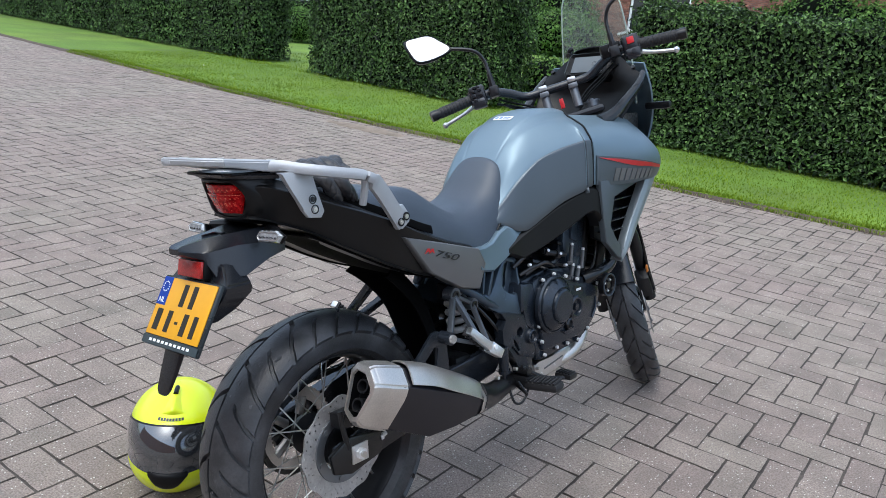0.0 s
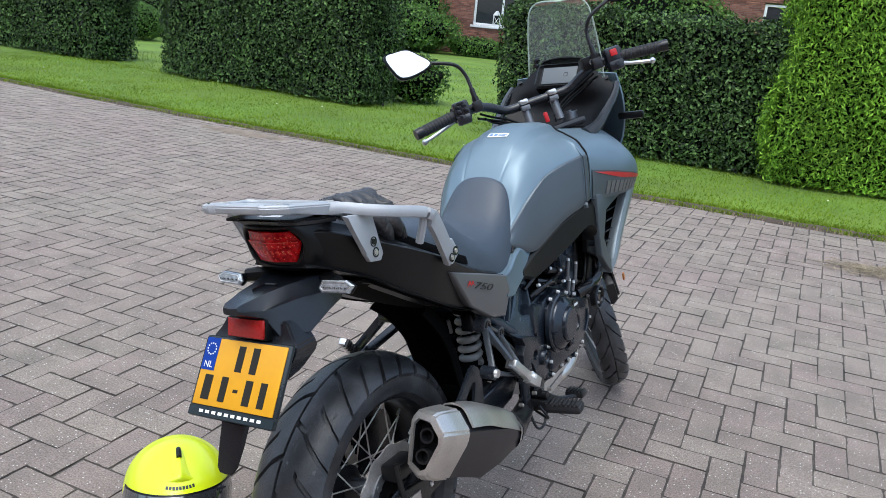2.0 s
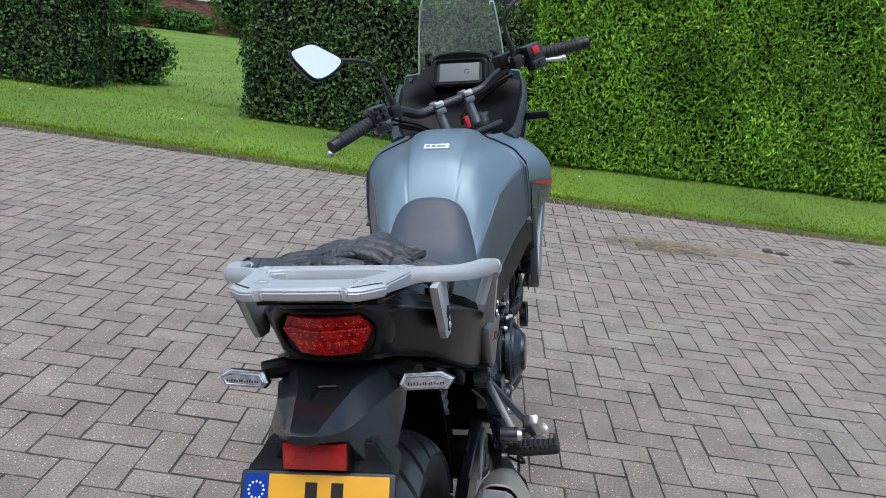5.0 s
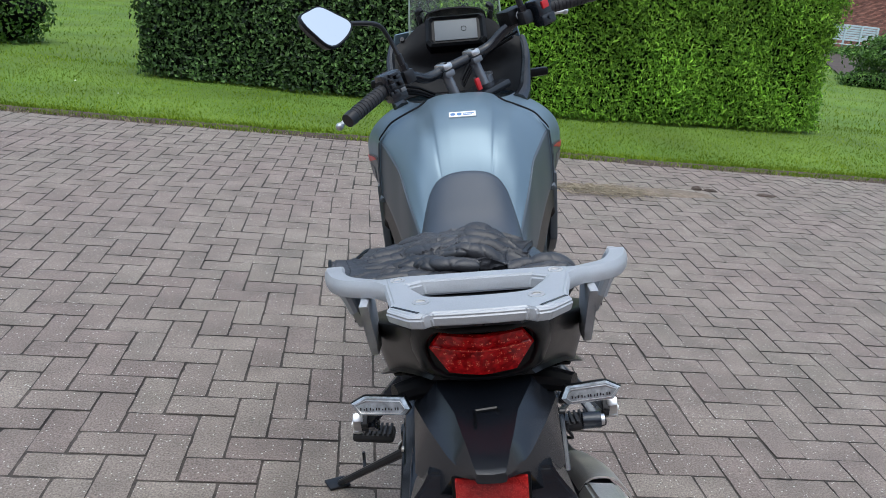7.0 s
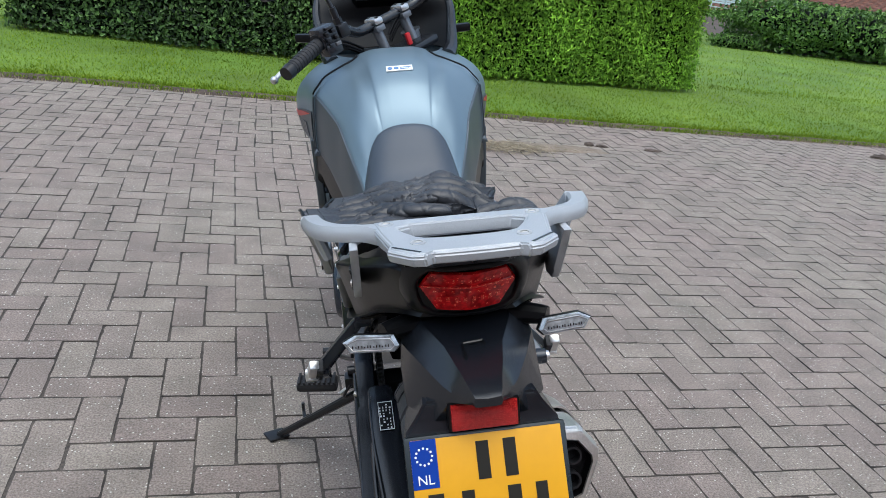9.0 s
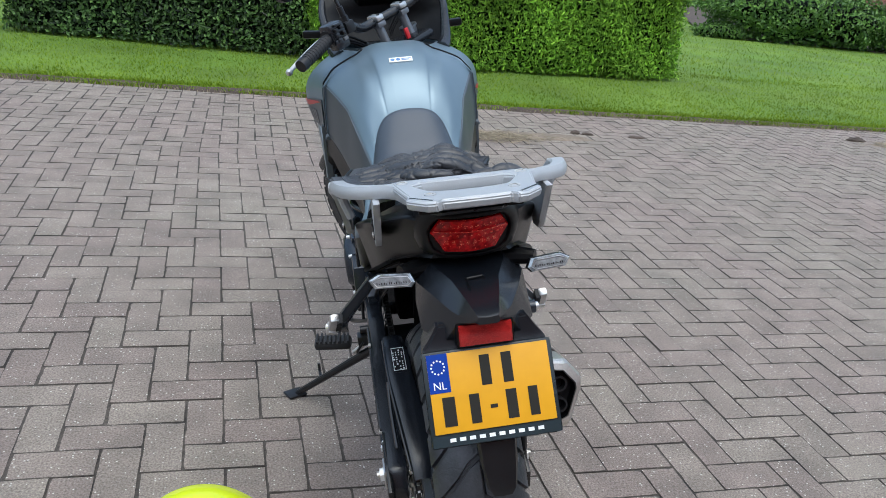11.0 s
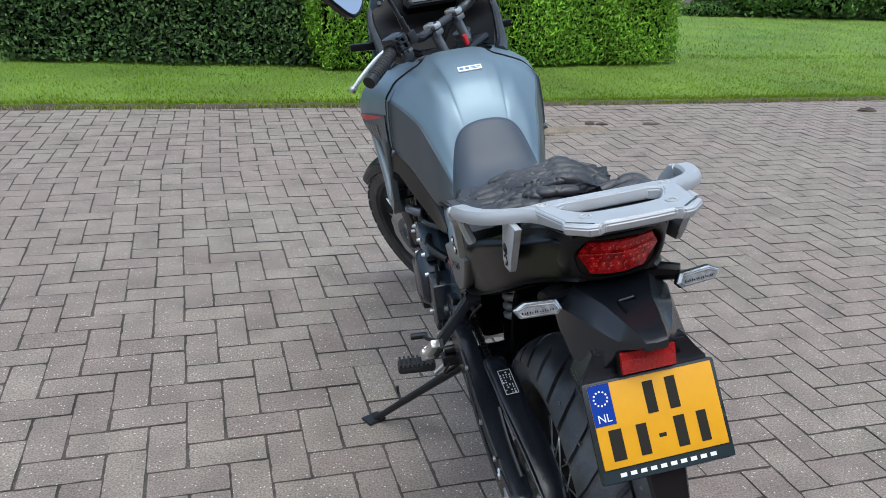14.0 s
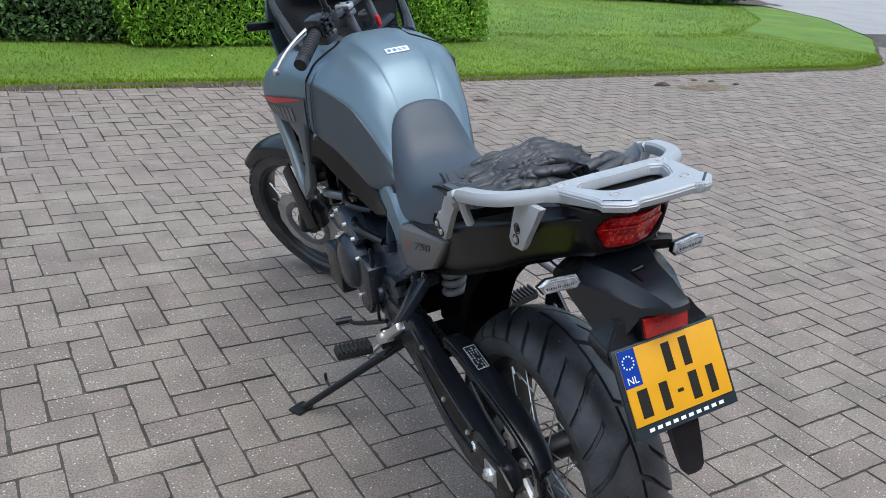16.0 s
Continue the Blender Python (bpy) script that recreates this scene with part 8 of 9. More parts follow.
# tail light
def lamp_y(x, z):
    return -0.284 + 0.85 * abs(x) ** 1.35 + (1.0180 - z) * 0.46 + (0.0035 if z > 0.9965 else 0.0)


def lamp_hw(z):
    """Half width of the lens at a height."""
    return 0.0530 + (1.0180 - z) * 0.62 if z > 0.9930 else 0.0685 - (0.9930 - z) * 0.62


bm = bmesh.new()
zs = (1.0180, 1.0165, 1.010, 1.003, 0.9975, 0.9950, 0.9930, 0.985, 0.977, 0.969, 0.961, 0.9570, 0.9555)
rows = []
for k, z in enumerate(zs):
    edge = 0.005 if k in (0, len(zs) - 1) else 0.0
    rows.append([(lamp_hw(z) * u, lamp_y(lamp_hw(z) * u, z) + edge + (0.005 if abs(u) > 0.99 else 0.0), z) for u in (-1, -0.96, -0.88, -0.75, -0.6, -0.45, -0.3, -0.15, 0, 0.15, 0.3, 0.45, 0.6, 0.75, 0.88, 0.96, 1)])
skin(bm, rows, 1, 1, thick=0.012)
tl = part("tail_light", bm, "lens_red", bike, "faceted red tail light", 16)
for z, count, dx, w, h in ((1.0065, 9, 0.0112, 0.0018, 0.0020), (0.9890, 9, 0.0118, 0.0024, 0.0016), (0.9760, 8, 0.0118, 0.0028, 0.0042)):
    for i in range(count):
        x = (i - (count - 1) / 2) * dx
        bm = bmesh.new()
        a_ = [bm.verts.new((x + u * w, lamp_y(x + u * w, z + v * h) - 0.0008, z + v * h)) for u, v in ((-1, -1), (1, -1), (0.7, 1), (-0.7, 1))]
        b_ = [bm.verts.new(v.co + Vector((0, 0.003, 0))) for v in a_]
        bm.faces.new(a_)
        bm.faces.new(b_[::-1])
        for q in range(4):
            bm.faces.new((a_[q], a_[(q + 1) % 4], b_[(q + 1) % 4], b_[q]))
        part("lamp_cell", bm, "lamp_cell", tl, "red lamp cell, its glint painted bright")
# crease across the lens and a clear inner border
bm = bmesh.new()
tube(bm, [(u * 0.063, lamp_y(u * 0.063, 0.9962) - 0.0004, 0.9962) for u in np.linspace(-1, 1, 13)], 0.0009, 5, 1)
part("lens_crease", bm, "lamp_cell", tl)
bm = bmesh.new()
front_o = [(-0.054, 1.019), (-0.030, 1.020), (0.030, 1.020), (0.054, 1.019), (0.0695, 0.993), (0.0465, 0.955), (-0.0465, 0.955), (-0.0695, 0.993)]
skin(bm, [[(x, lamp_y(x, 0.99) + (0.99 - z) * 0.46 + dy, 0.986 + (z - 0.986) * kz) for x, z in [(x * kx, z) for x, z in front_o]] for kx, kz, dy in ((0.99, 1.0, 0.012), (1.03, 1.05, 0.001), (1.12, 1.18, -0.003), (1.32, 1.45, 0.010), (1.50, 1.70, 0.050))], 3, 2, True)
hood = part("lamp_surround", bm, "tail_black", tail, "glossy black hood round the tail light", 60)
for ob in (tl, hood):
    ob.matrix_local = Matrix.Translation((0, 0.001, 0.996)) @ Matrix.Diagonal((1, 1, 1.07, 1)) @ Matrix.Translation((0, 0, -0.99))

# rear mudguard: beak, legs, reflector, plate, flap
bm = bmesh.new()
rows = []
for y, h in ((-0.165, [(0, 0.922), (0.066, 0.930), (0.092, 0.905), (0.096, 0.900), (0.092, 0.872), (0.05, 0.865)]),
             (-0.215, [(0, 0.918), (0.064, 0.926), (0.087, 0.904), (0.097, 0.899), (0.100, 0.862), (0.05, 0.850)]),
             (-0.277, [(0, 0.914), (0.041, 0.920), (0.062, 0.902), (0.076, 0.898), (0.099, 0.834), (0.05, 0.828)]),
             (-0.328, [(0, 0.910), (0.031, 0.915), (0.046, 0.893), (0.052, 0.889), (0.066, 0.834), (0.04, 0.828)]),
             (-0.344, [(0, 0.908), (0.027, 0.912), (0.040, 0.890), (0.042, 0.887), (0.045, 0.873), (0.03, 0.870)]),
             (-0.378, [(0, 0.903), (0.020, 0.906), (0.0215, 0.897), (0.022, 0.893), (0.020, 0.887), (0.012, 0.885)]),
             (-0.386, [(0, 0.899), (0.017, 0.901), (0.0185, 0.896), (0.0185, 0.892), (0.017, 0.888), (0.010, 0.887)])):
    rows.append([(-x, y, z) for x, z in h[:0:-1]] + [(x, y, z) for x, z in h])
skin(bm, rows, 1, 1, True, True)
bmesh.ops.bevel(bm, geom=[e for e in bm.edges if e.calc_face_angle(0) > 0.12], offset=0.0016, segments=2, affect="EDGES")
mud = part("rear_mudguard", bm, "dusty", bike, "dark grey angular plate carrier", 25)
bm = bmesh.new()
tube(bm, [(-0.015, -0.306, 0.9150), (-0.0145, -0.272, 0.9180), (0.0145, -0.268, 0.9185), (0.015, -0.276, 0.9180)], 0.0026, 6, 1)
part("hook_slot", bm, "black_gloss", mud)
bm = bmesh.new()
prism(bm, [(-0.18, 0.905), (-0.30, 0.885), (-0.338, 0.845), (-0.335, 0.815), (-0.275, 0.825), (-0.235, 0.868)], -0.050, 0.050, 0.010, 0.0)
part("carrier_neck", bm, "dusty", mud)
bm = bmesh.new()
skin(bm, [[(-hw, y0, z), (hw, y0, z), (hw * 0.93, y1, z), (-hw * 0.93, y1, z)] for z, hw, y0, y1 in ((0.862, 0.078, -0.322, -0.262), (0.842, 0.090, -0.326, -0.268), (0.820, 0.109, -0.336, -0.268), (0.80, 0.109, -0.347, -0.262), (0.765, 0.092, -0.366, -0.295), (0.735, 0.060, -0.382, -0.33))], 1, 1, True, True)
bmesh.ops.bevel(bm, geom=bm.edges[:], offset=0.004, segments=2, affect="EDGES")
part("carrier_base", bm, "dusty", mud)
bm = bmesh.new()
box(bm, (-0.045, -0.008, -0.018), (0.045, 0.012, 0.018), 0.002, pose(0, -0.346, 0.851, -10))
part("reflector", bm, "reflector", mud, "red rectangular reflector")
bm = bmesh.new()
box(bm, (-0.049, -0.004, -0.021), (0.049, 0.02, 0.021), 0.003, pose(0, -0.344, 0.8505, -10))
part("reflector_base", bm, "black", mud)
# plate: origin at its middle, facing back and up
PM = Matrix.Translation((0.0, -0.3845, 0.758)) @ Matrix.Rotation(radians(-29), 4, "X")
bm = bmesh.new()
box(bm, (-0.111, 0.0, -0.080), (0.111, 0.010, 0.079), 0.006, PM)
holder = part("plate_holder", bm, "plate_frame", mud, "dark plastic plate holder with a grey lettered band")
bm = bmesh.new()
box(bm, (-0.103, -0.0026, -0.057), (0.103, 0.0, 0.074), 0.0015, PM)
part("number_plate", bm, "plate_yellow", holder, "yellow number plate with dark unreadable characters")


def plate_bars(mat_name, name, rects, y0, y1, label=""):
    bm = bmesh.new()
    for x0, x1, z0, z1 in rects:
        box(bm, (x0, y0, z0), (x1, y1, z1), 0, PM)
    return part(name, bm, mat_name, holder, label)


plate_bars("plate_blue", "blue_band", [(-0.103, -0.068, 0.010, 0.074)], -0.0032, -0.0027, "blue band")
for x0, x1, z0, z1 in ((-0.015, 0.002, 0.014, 0.064), (0.022, 0.039, 0.014, 0.064), (-0.085, -0.064, -0.046, 0.002), (-0.040, -0.023, -0.046, 0.002), (-0.006, 0.006, -0.025, -0.019), (0.022, 0.040, -0.046, 0.002), (0.060, 0.076, -0.046, 0.002)):
    plate_bars("plate_dark", "plate_bar", [(x0, x1, z0, z1)], -0.0034, -0.0027)
plate_bars("plate_band", "holder_band", [(-0.108, 0.108, -0.078, -0.060)], -0.0012, 0.0, "grey band")
for i in range(10):
    plate_bars("white_print", "band_bar", [(-0.080 + i * 0.0165, -0.080 + i * 0.0165 + 0.010, -0.0712, -0.0652)], -0.0018, -0.0013)
bm = bmesh.new()
for i in range(12):
    a = i * math.pi / 6
    bmesh.ops.create_cone(bm, cap_ends=True, segments=5, radius1=0.0018, radius2=0.0018, depth=0.0006, matrix=PM @ Matrix.Translation((-0.0855 + 0.011 * math.cos(a), -0.0034, 0.052 + 0.011 * math.sin(a))) @ Matrix.Rotation(radians(90), 4, "X"))
part("star_ring", bm, "white_print", holder)
cu = bpy.data.curves.new("country_letters", "FONT")
cu.body, cu.size, cu.extrude, cu.align_x = "NL", 0.018, 0.0003, "CENTER"
cu.materials.append(MAT["white_print"])
tx = new("country_letters", cu)
tx.parent = holder
tx.matrix_local = PM @ Matrix.Translation((-0.0855, -0.0036, 0.0155)) @ Matrix.Rotation(radians(90), 4, "X")
bm = bmesh.new()
skin(bm, [[(-hw, y0, z), (hw, y0, z), (hw * 0.9, y1, z + 0.006), (-hw * 0.9, y1, z + 0.006)] for z, hw, y0, y1 in ((0.730, 0.032, -0.392, -0.368), (0.690, 0.030, -0.408, -0.388), (0.640, 0.0265, -0.428, -0.412), (0.604, 0.0215, -0.443, -0.430), (0.594, 0.015, -0.445, -0.435))], 2, 1, True, True)
bmesh.ops.bevel(bm, geom=[e for e in bm.edges if e.calc_face_angle(0) > 0.7], offset=0.003, segments=2, affect="EDGES")
part("mud_flap", bm, "black_gloss", mud, "black tapered mud flap", 40)
# rear indicators
for s in (-1, 1):
    bm = bmesh.new()
    tube(bm, [(s * 0.070, -0.185, 0.915), (s * 0.100, -0.20, 0.917), (s * 0.122, -0.212, 0.917)], 0.015, 10, 3, radii=[0.019, 0.016, 0.014])
    stalk = part("rear_indicator", bm, "black", bike, "clear-lensed rear indicator on a black stalk")
    IM = pose(s * 0.139, -0.232, 0.914, -14, 0, s * 6)
    o = [(-0.042, -0.004), (-0.034, 0.0125), (0.024, 0.0145), (0.043, 0.004), (0.032, -0.0125), (-0.034, -0.0135)]
    if s < 0:
        o = [(-x, z) for x, z in o][::-1]

    def shell(rings):
        bm = bmesh.new()
        vv = [[bm.verts.new(IM @ Vector((x * k, y, z * k))) for x, z in o] for k, y in rings]
        for A_, B_ in zip(vv, vv[1:]):
            for i in range(6):
                bm.faces.new((A_[i], A_[(i + 1) % 6], B_[(i + 1) % 6], B_[i]))
        bm.faces.new(vv[0])
        bm.faces.new(vv[-1])
        bmesh.ops.recalc_face_normals(bm, faces=bm.faces)
        return bm
    body_ = part("indicator_body", shell(((0.5, 0.016), (0.9, 0.006), (1.0, -0.002), (0.97, -0.006))), "black", stalk, "black indicator housing", 20)
    part("indicator_lens", shell(((0.94, -0.004), (0.94, -0.009), (0.82, -0.0125))), "lens_clear", stalk, "clear indicator lens", 20)
    bm = bmesh.new()
    tube(bm, [IM @ Vector((x * 0.80, -0.0132, z * 0.62)) for x, z in o], 0.0008, 5, 1, True)
    part("lens_outline", bm, "alu", body_)
    bm = bmesh.new()
    for i in range(13):
        x = -0.026 + i * 0.0042
        box(bm, (x - (0.0008, 0.0004, 0.0012, 0.0003)[i % 4], -0.0134, -0.0042), (x + (0.0006, 0.0010, 0.0003, 0.0011)[i % 4], -0.0122, -0.0006 - (0.0015 if i % 3 == 1 else 0)), 0, IM)
    part("lens_pattern", bm, "dusty", body_)

# ---- rack ----
bm = bmesh.new()


def zr(y):
    return 1.0885 - 0.095 * (y + 0.33)


half_out = [(0.040, -0.172), (0.098, -0.172), (0.124, -0.178), (0.114, -0.240), (0.104, -0.298), (0.108, -0.316), (0.080, -0.347), (0.064, -0.350), (0.054, -0.342), (0.020, -0.344)]
half_in = [(0.030, -0.205), (0.070, -0.205), (0.088, -0.216), (0.083, -0.234), (0.066, -0.266), (0.061, -0.271), (0.055, -0.275), (0.045, -0.278), (0.032, -0.280), (0.012, -0.281)]
outer = half_out + [(-x, y) for x, y in half_out[::-1]]
inner = half_in + [(-x, y) for x, y in half_in[::-1]]
loops = []
for ring_, dz, k in ((outer, -0.018, 1.0), (outer, -0.005, 1.03), (outer, 0.0, 0.985), (inner, 0.0, 1.05), (inner, -0.004, 1.0), (inner, -0.020, 0.97)):
    deep = 1.0 if dz > -0.015 or ring_ is inner else 0.0
    loops.append([bm.verts.new((x * k, -0.25 + (y + 0.25) * k, zr(y) + dz - (1 - deep) * 0.09 * max(0.0, y + 0.30))) for x, y in ring_])
for A_, B_ in list(zip(loops, loops[1:])) + [(loops[-1], loops[0])]:
    for i in range(20):
        bm.faces.new((A_[i], A_[(i + 1) % 20], B_[(i + 1) % 20], B_[i]))
bmesh.ops.recalc_face_normals(bm, faces=bm.faces)
bmesh.ops.bevel(bm, geom=[e for e in bm.edges if e.calc_face_angle(0) > 0.25], offset=0.0022, segments=2, affect="EDGES")
rack = part("luggage_rack", bm, "rack", bike, "silver cast aluminium luggage rack", 30)
# flat dark strips on the plate paint the shade of its corner slots
for s in (-1, 1):
    bm = bmesh.new()
    a, b = Vector((s * 0.103, -0.3105)), Vector((s * 0.070, -0.3415))
    d = (b - a).normalized() * 0.0022
    q = [(a.x - d.y, a.y + d.x), (a.x + d.y, a.y - d.x), (b.x + d.y, b.y - d.x), (b.x - d.y, b.y + d.x)]
    lo_, hi_ = ([bm.verts.new((x, y, zr(y) + dz)) for x, y in q] for dz in (-0.001, 0.0005))
    bm.faces.new(hi_)
    for i in range(4):
        bm.faces.new((lo_[i], lo_[(i + 1) % 4], hi_[(i + 1) % 4], hi_[i]))
    part("rack_slot", bm, "dusty", rack, "dark strip for the shaded slot in the rack's corner")
top = rack
for x, y in ((-0.104, -0.195), (0.104, -0.195), (-0.069, -0.300), (0.069, -0.300)):
    bm = bmesh.new()
    spin(bm, [(0, 0.0), (0, 0.010), (0.0012, 0.010), (0.0012, 0.006), (-0.002, 0.005), (-0.002, 0.0)], 20, False, Matrix.Translation((x, y, zr(y))) @ Matrix.Rotation(radians(-90), 4, "Y"))
    part("rack_screw", bm, "steel", top)
bm = bmesh.new()
box(bm, (-0.088, -0.285, 1.046), (0.088, -0.185, 1.0535), 0.003)
part("rack_base", bm, "black", rack)
bm = bmesh.new()
box(bm, (-0.024, -0.262, 1.0532), (0.030, -0.246, 1.0542), 0)
label_ = part("rack_label", bm, "white_print", rack, "small white label")
bm = bmesh.new()
box(bm, (-0.019, -0.257, 1.0541), (0.002, -0.251, 1.0546), 0)
box(bm, (0.006, -0.2555, 1.0541), (0.024, -0.2525, 1.0546), 0)
part("label_bars", bm, "grey_print", label_)
for s in (-1, 1):
    bm = bmesh.new()
    c = [(s * 0.100, -0.215, 1.064), (s * 0.124, -0.188, 1.062), (s * 0.150, -0.166, 1.056), (s * 0.184, -0.133, 1.049), (s * 0.204, -0.088, 1.041), (s * 0.214, -0.040, 1.033), (s * 0.218, -0.006, 1.020), (s * 0.214, 0.026, 0.990), (s * 0.207, 0.062, 0.950), (s * 0.200, 0.102, 0.902)]
    pts = catmull(c, 4)
    rings_ = []
    for i, p in enumerate(pts):
        t = i / (len(pts) - 1)
        d = (pts[min(i + 1, len(pts) - 1)] - pts[max(i - 1, 0)]).normalized()
        out = Vector((s, 0, 0)) - d * d.dot(Vector((s, 0, 0)))
        out.normalize()
        up = d.cross(out) * s
        if up.z < 0 and t < 0.6:
            up = -up
        hw, hh = (0.0150, 0.0120) if t < 0.68 else (0.0085, 0.020)
        rings_.append([p + out * hw * a + up * hh * b for a, b in ((1, 0.45), (0.72, 1), (-0.72, 1), (-1, 0.6), (-1, -0.6), (-0.8, -1), (0.2, -1), (0.85, -0.9), (1, -0.5), (1.05, 0))])
    vv = [[bm.verts.new(p) for p in r_] for r_ in rings_]
    for a, b in zip(vv, vv[1:]):
        for j in range(10):
            bm.faces.new((a[j], a[(j + 1) % 10], b[(j + 1) % 10], b[j]))
    bm.faces.new(vv[0][::-1])
    bm.faces.new(vv[-1])
    rail = part("grab_rail", bm, "rack", rack, "silver cast grab rail", 40)
    bm = bmesh.new()
    prism(bm, [(-0.215, 1.050), (-0.128, 1.046), (-0.112, 0.992), (-0.098, 0.955), (-0.108, 0.941), (-0.144, 0.945), (-0.158, 0.962), (-0.188, 1.018)], s * 0.146, s * 0.158, 0.003)
    part("rail_bracket", bm, "rack", rail, "silver bracket plate")
    bm = bmesh.new()
    prism(bm, [(0.068, 0.945), (0.102, 0.950), (0.124, 0.922), (0.122, 0.905), (0.098, 0.890), (0.082, 0.892), (0.072, 0.915)], s * 0.192, s * 0.209, 0.004)
    part("rail_foot", bm, "rack", rail)
    bm = bmesh.new()
    tube(bm, [(s * 0.212, -0.02, 1.02), (s * 0.206, -0.018, 0.995), (s * 0.195, -0.016, 0.962)], 0.009, 8, 3)
    part("rail_peg", bm, "rack", rail)
    for p in ((0.157, -0.131, 0.985), (0.157, -0.126, 0.962), (0.210, 0.108, 0.920), (0.210, 0.090, 0.908)):
        bm = bmesh.new()
        spin(bm, [(0, 0), (0, 0.0105), (0.002, 0.0105), (0.002, 0.0085), (-0.001, 0.008), (-0.001, 0)], 24, False, Matrix.Translation((s * (p[0] + 0.0005), p[1], p[2])) @ Matrix.Diagonal((s, 1, 1, 1)))
        part("bolt_seat", bm, "dusty", rail)
        bolt(rail, (s * p[0], p[1], p[2]), (s, 0, 0), 0.0070, "dusty" if p[2] == 0.985 else "steel", 0.004)


# ---- helmet on the pavers ----
HM = pose(-1.8655, 1.377, -0.010, 0, 0, 44) @ pose(0, 0, 0, -4) @ Matrix.Scale(1.118, 4)
helmet = thing("helmet", "fluorescent yellow flip-up helmet with a smoked visor standing on the pavers", "helmet", HM)


def shell_pt(az, el, k=1.0):
    """A point of the shell; az 0 looks back at the viewer's side (-y)."""
    a, e = radians(az), radians(el)
    rx, ry = 0.122 * k, (0.195 if abs(az) < 90 or az > 270 else 0.150) * k
    rz = 0.145 * k if el > 0 else 0.128 * k
    sq = 1 + 0.10 * abs(math.sin(2 * e))
    return Vector((rx * math.sin(a) * math.cos(e) * sq, -ry * math.cos(a) * math.cos(e) * sq, 0.128 + rz * math.sin(e)))


def brow(az):
    """Height of the visor's upper edge round the shell, in degrees."""
    a = abs((az + 180) % 360 - 180)
    return 41 - 14 * min(a / 78, 1.0) ** 2


def shell_patch(bm, az0, az1, el0, el1, k, n=24, m_=14, thick=0.004, lower=None):
    g = []
    for i in range(m_ + 1):
        row = []
        for j in range(n + 1):
            az = az0 + (az1 - az0) * j / n
            low = brow(az) + el0 - 41 if el0 > 35 else el0
            high = brow(az) + el1 - 41 if 35 < el1 < 45 else el1
            row.append(bm.verts.new(shell_pt(az, low + (high - low) * i / m_, k)))
        g.append(row)
    fs_ = []
    for a, b in zip(g, g[1:]):
        for j in range(n):
            try:
                fs_.append(bm.faces.new((a[j], a[j + 1], b[j + 1], b[j])))
            except ValueError:
                pass
    bmesh.ops.remove_doubles(bm, verts=bm.verts, dist=0.0004)
    bmesh.ops.recalc_face_normals(bm, faces=bm.faces)
    bmesh.ops.solidify(bm, geom=list(bm.faces), thickness=thick)
    return bm


part("shell", shell_patch(bmesh.new(), -180, 180, 41, 89.5, 1.0, 64, 18, 0.006), "neon", helmet, "fluorescent yellow shell", 50)
part("shell_back", shell_patch(bmesh.new(), 72, 288, -62, 41.5, 1.0, 40, 14, 0.006), "neon", helmet, "fluorescent yellow rear shell", 50)
part("chin_bar", shell_patch(bmesh.new(), -74, 74, -62, -6, 1.02, 36, 8, 0.010), "neon", helmet, "fluorescent yellow chin bar", 50)
part("visor", shell_patch(bmesh.new(), -78, 78, -8, 40, 1.025, 36, 10, 0.003), "visor", helmet, "dark smoked glossy visor", 50)
part("visor_seal", shell_patch(bmesh.new(), -80, 80, 39.3, 41.6, 1.014, 36, 3, 0.004), "black", helmet, "black visor edge", 50)
bm = bmesh.new()
rows = []
for az, lo in ((-22, -12), (-14, -22), (0, -26), (14, -22), (22, -12)):
    k = 1.04 if abs(az) < 18 else 1.02
    rows.append([shell_pt(az * 0.8, lo, k), shell_pt(az * 0.9, lo * 0.6 - 4, k + 0.03), shell_pt(az, -9, k + 0.02), shell_pt(az, -5.5, k)])
skin(bm, rows, 3, 3, thick=0.004)
part("chin_vent", bm, "black", helmet, "black chin vent", 40)
bm = bmesh.new()
rows = []
for az, h in ((-16, 0.0), (-8, 0.035), (0, 0.06), (8, 0.035), (16, 0.0)):
    rows.append([shell_pt(az * 1.5, 51, 1.002), shell_pt(az * 1.1, 54, 1.0 + h), shell_pt(az, 62, 1.0 + h * 1.1), shell_pt(az * 1.2, 74, 1.0 + h * 0.6), shell_pt(az * 1.6, 84, 1.001)])
skin(bm, rows, 3, 3)
vent = part("top_vent", bm, "neon", helmet, "raised yellow air vent", 40)
bm = bmesh.new()
p, q = shell_pt(0, 70, 1.047), shell_pt(0, 79, 1.026)
tube(bm, [p, p.lerp(q, 0.5) + Vector((0, 0, 0.002)), q], 0.006, 8, 3)
part("vent_slider", bm, "black", vent)
bm = bmesh.new()
for i in range(9):
    az = -20 + i * 4.4
    c = [shell_pt(az, 45, 1.004), shell_pt(az + 3.3, 45, 1.004), shell_pt(az + 3.3, 47.6, 1.004), shell_pt(az, 47.6, 1.004)]
    bm.faces.new([bm.verts.new(v) for v in c])
part("lettering_bars", bm, "grey_print", helmet, "dark lettering bars", 0)
bm = bmesh.new()
spin(bm, [(0.0, 0.055), (0.0, 0.080), (0.014, 0.090), (0.022, 0.085), (0.02, 0.06)], 36, True, Matrix.Translation((0, 0.0, 0.001)) @ Matrix.Diagonal((1, 1.2, 1, 1)) @ Matrix.Rotation(radians(-90), 4, "Y"))
part("neck_roll", bm, "black", helmet, "black neck roll")

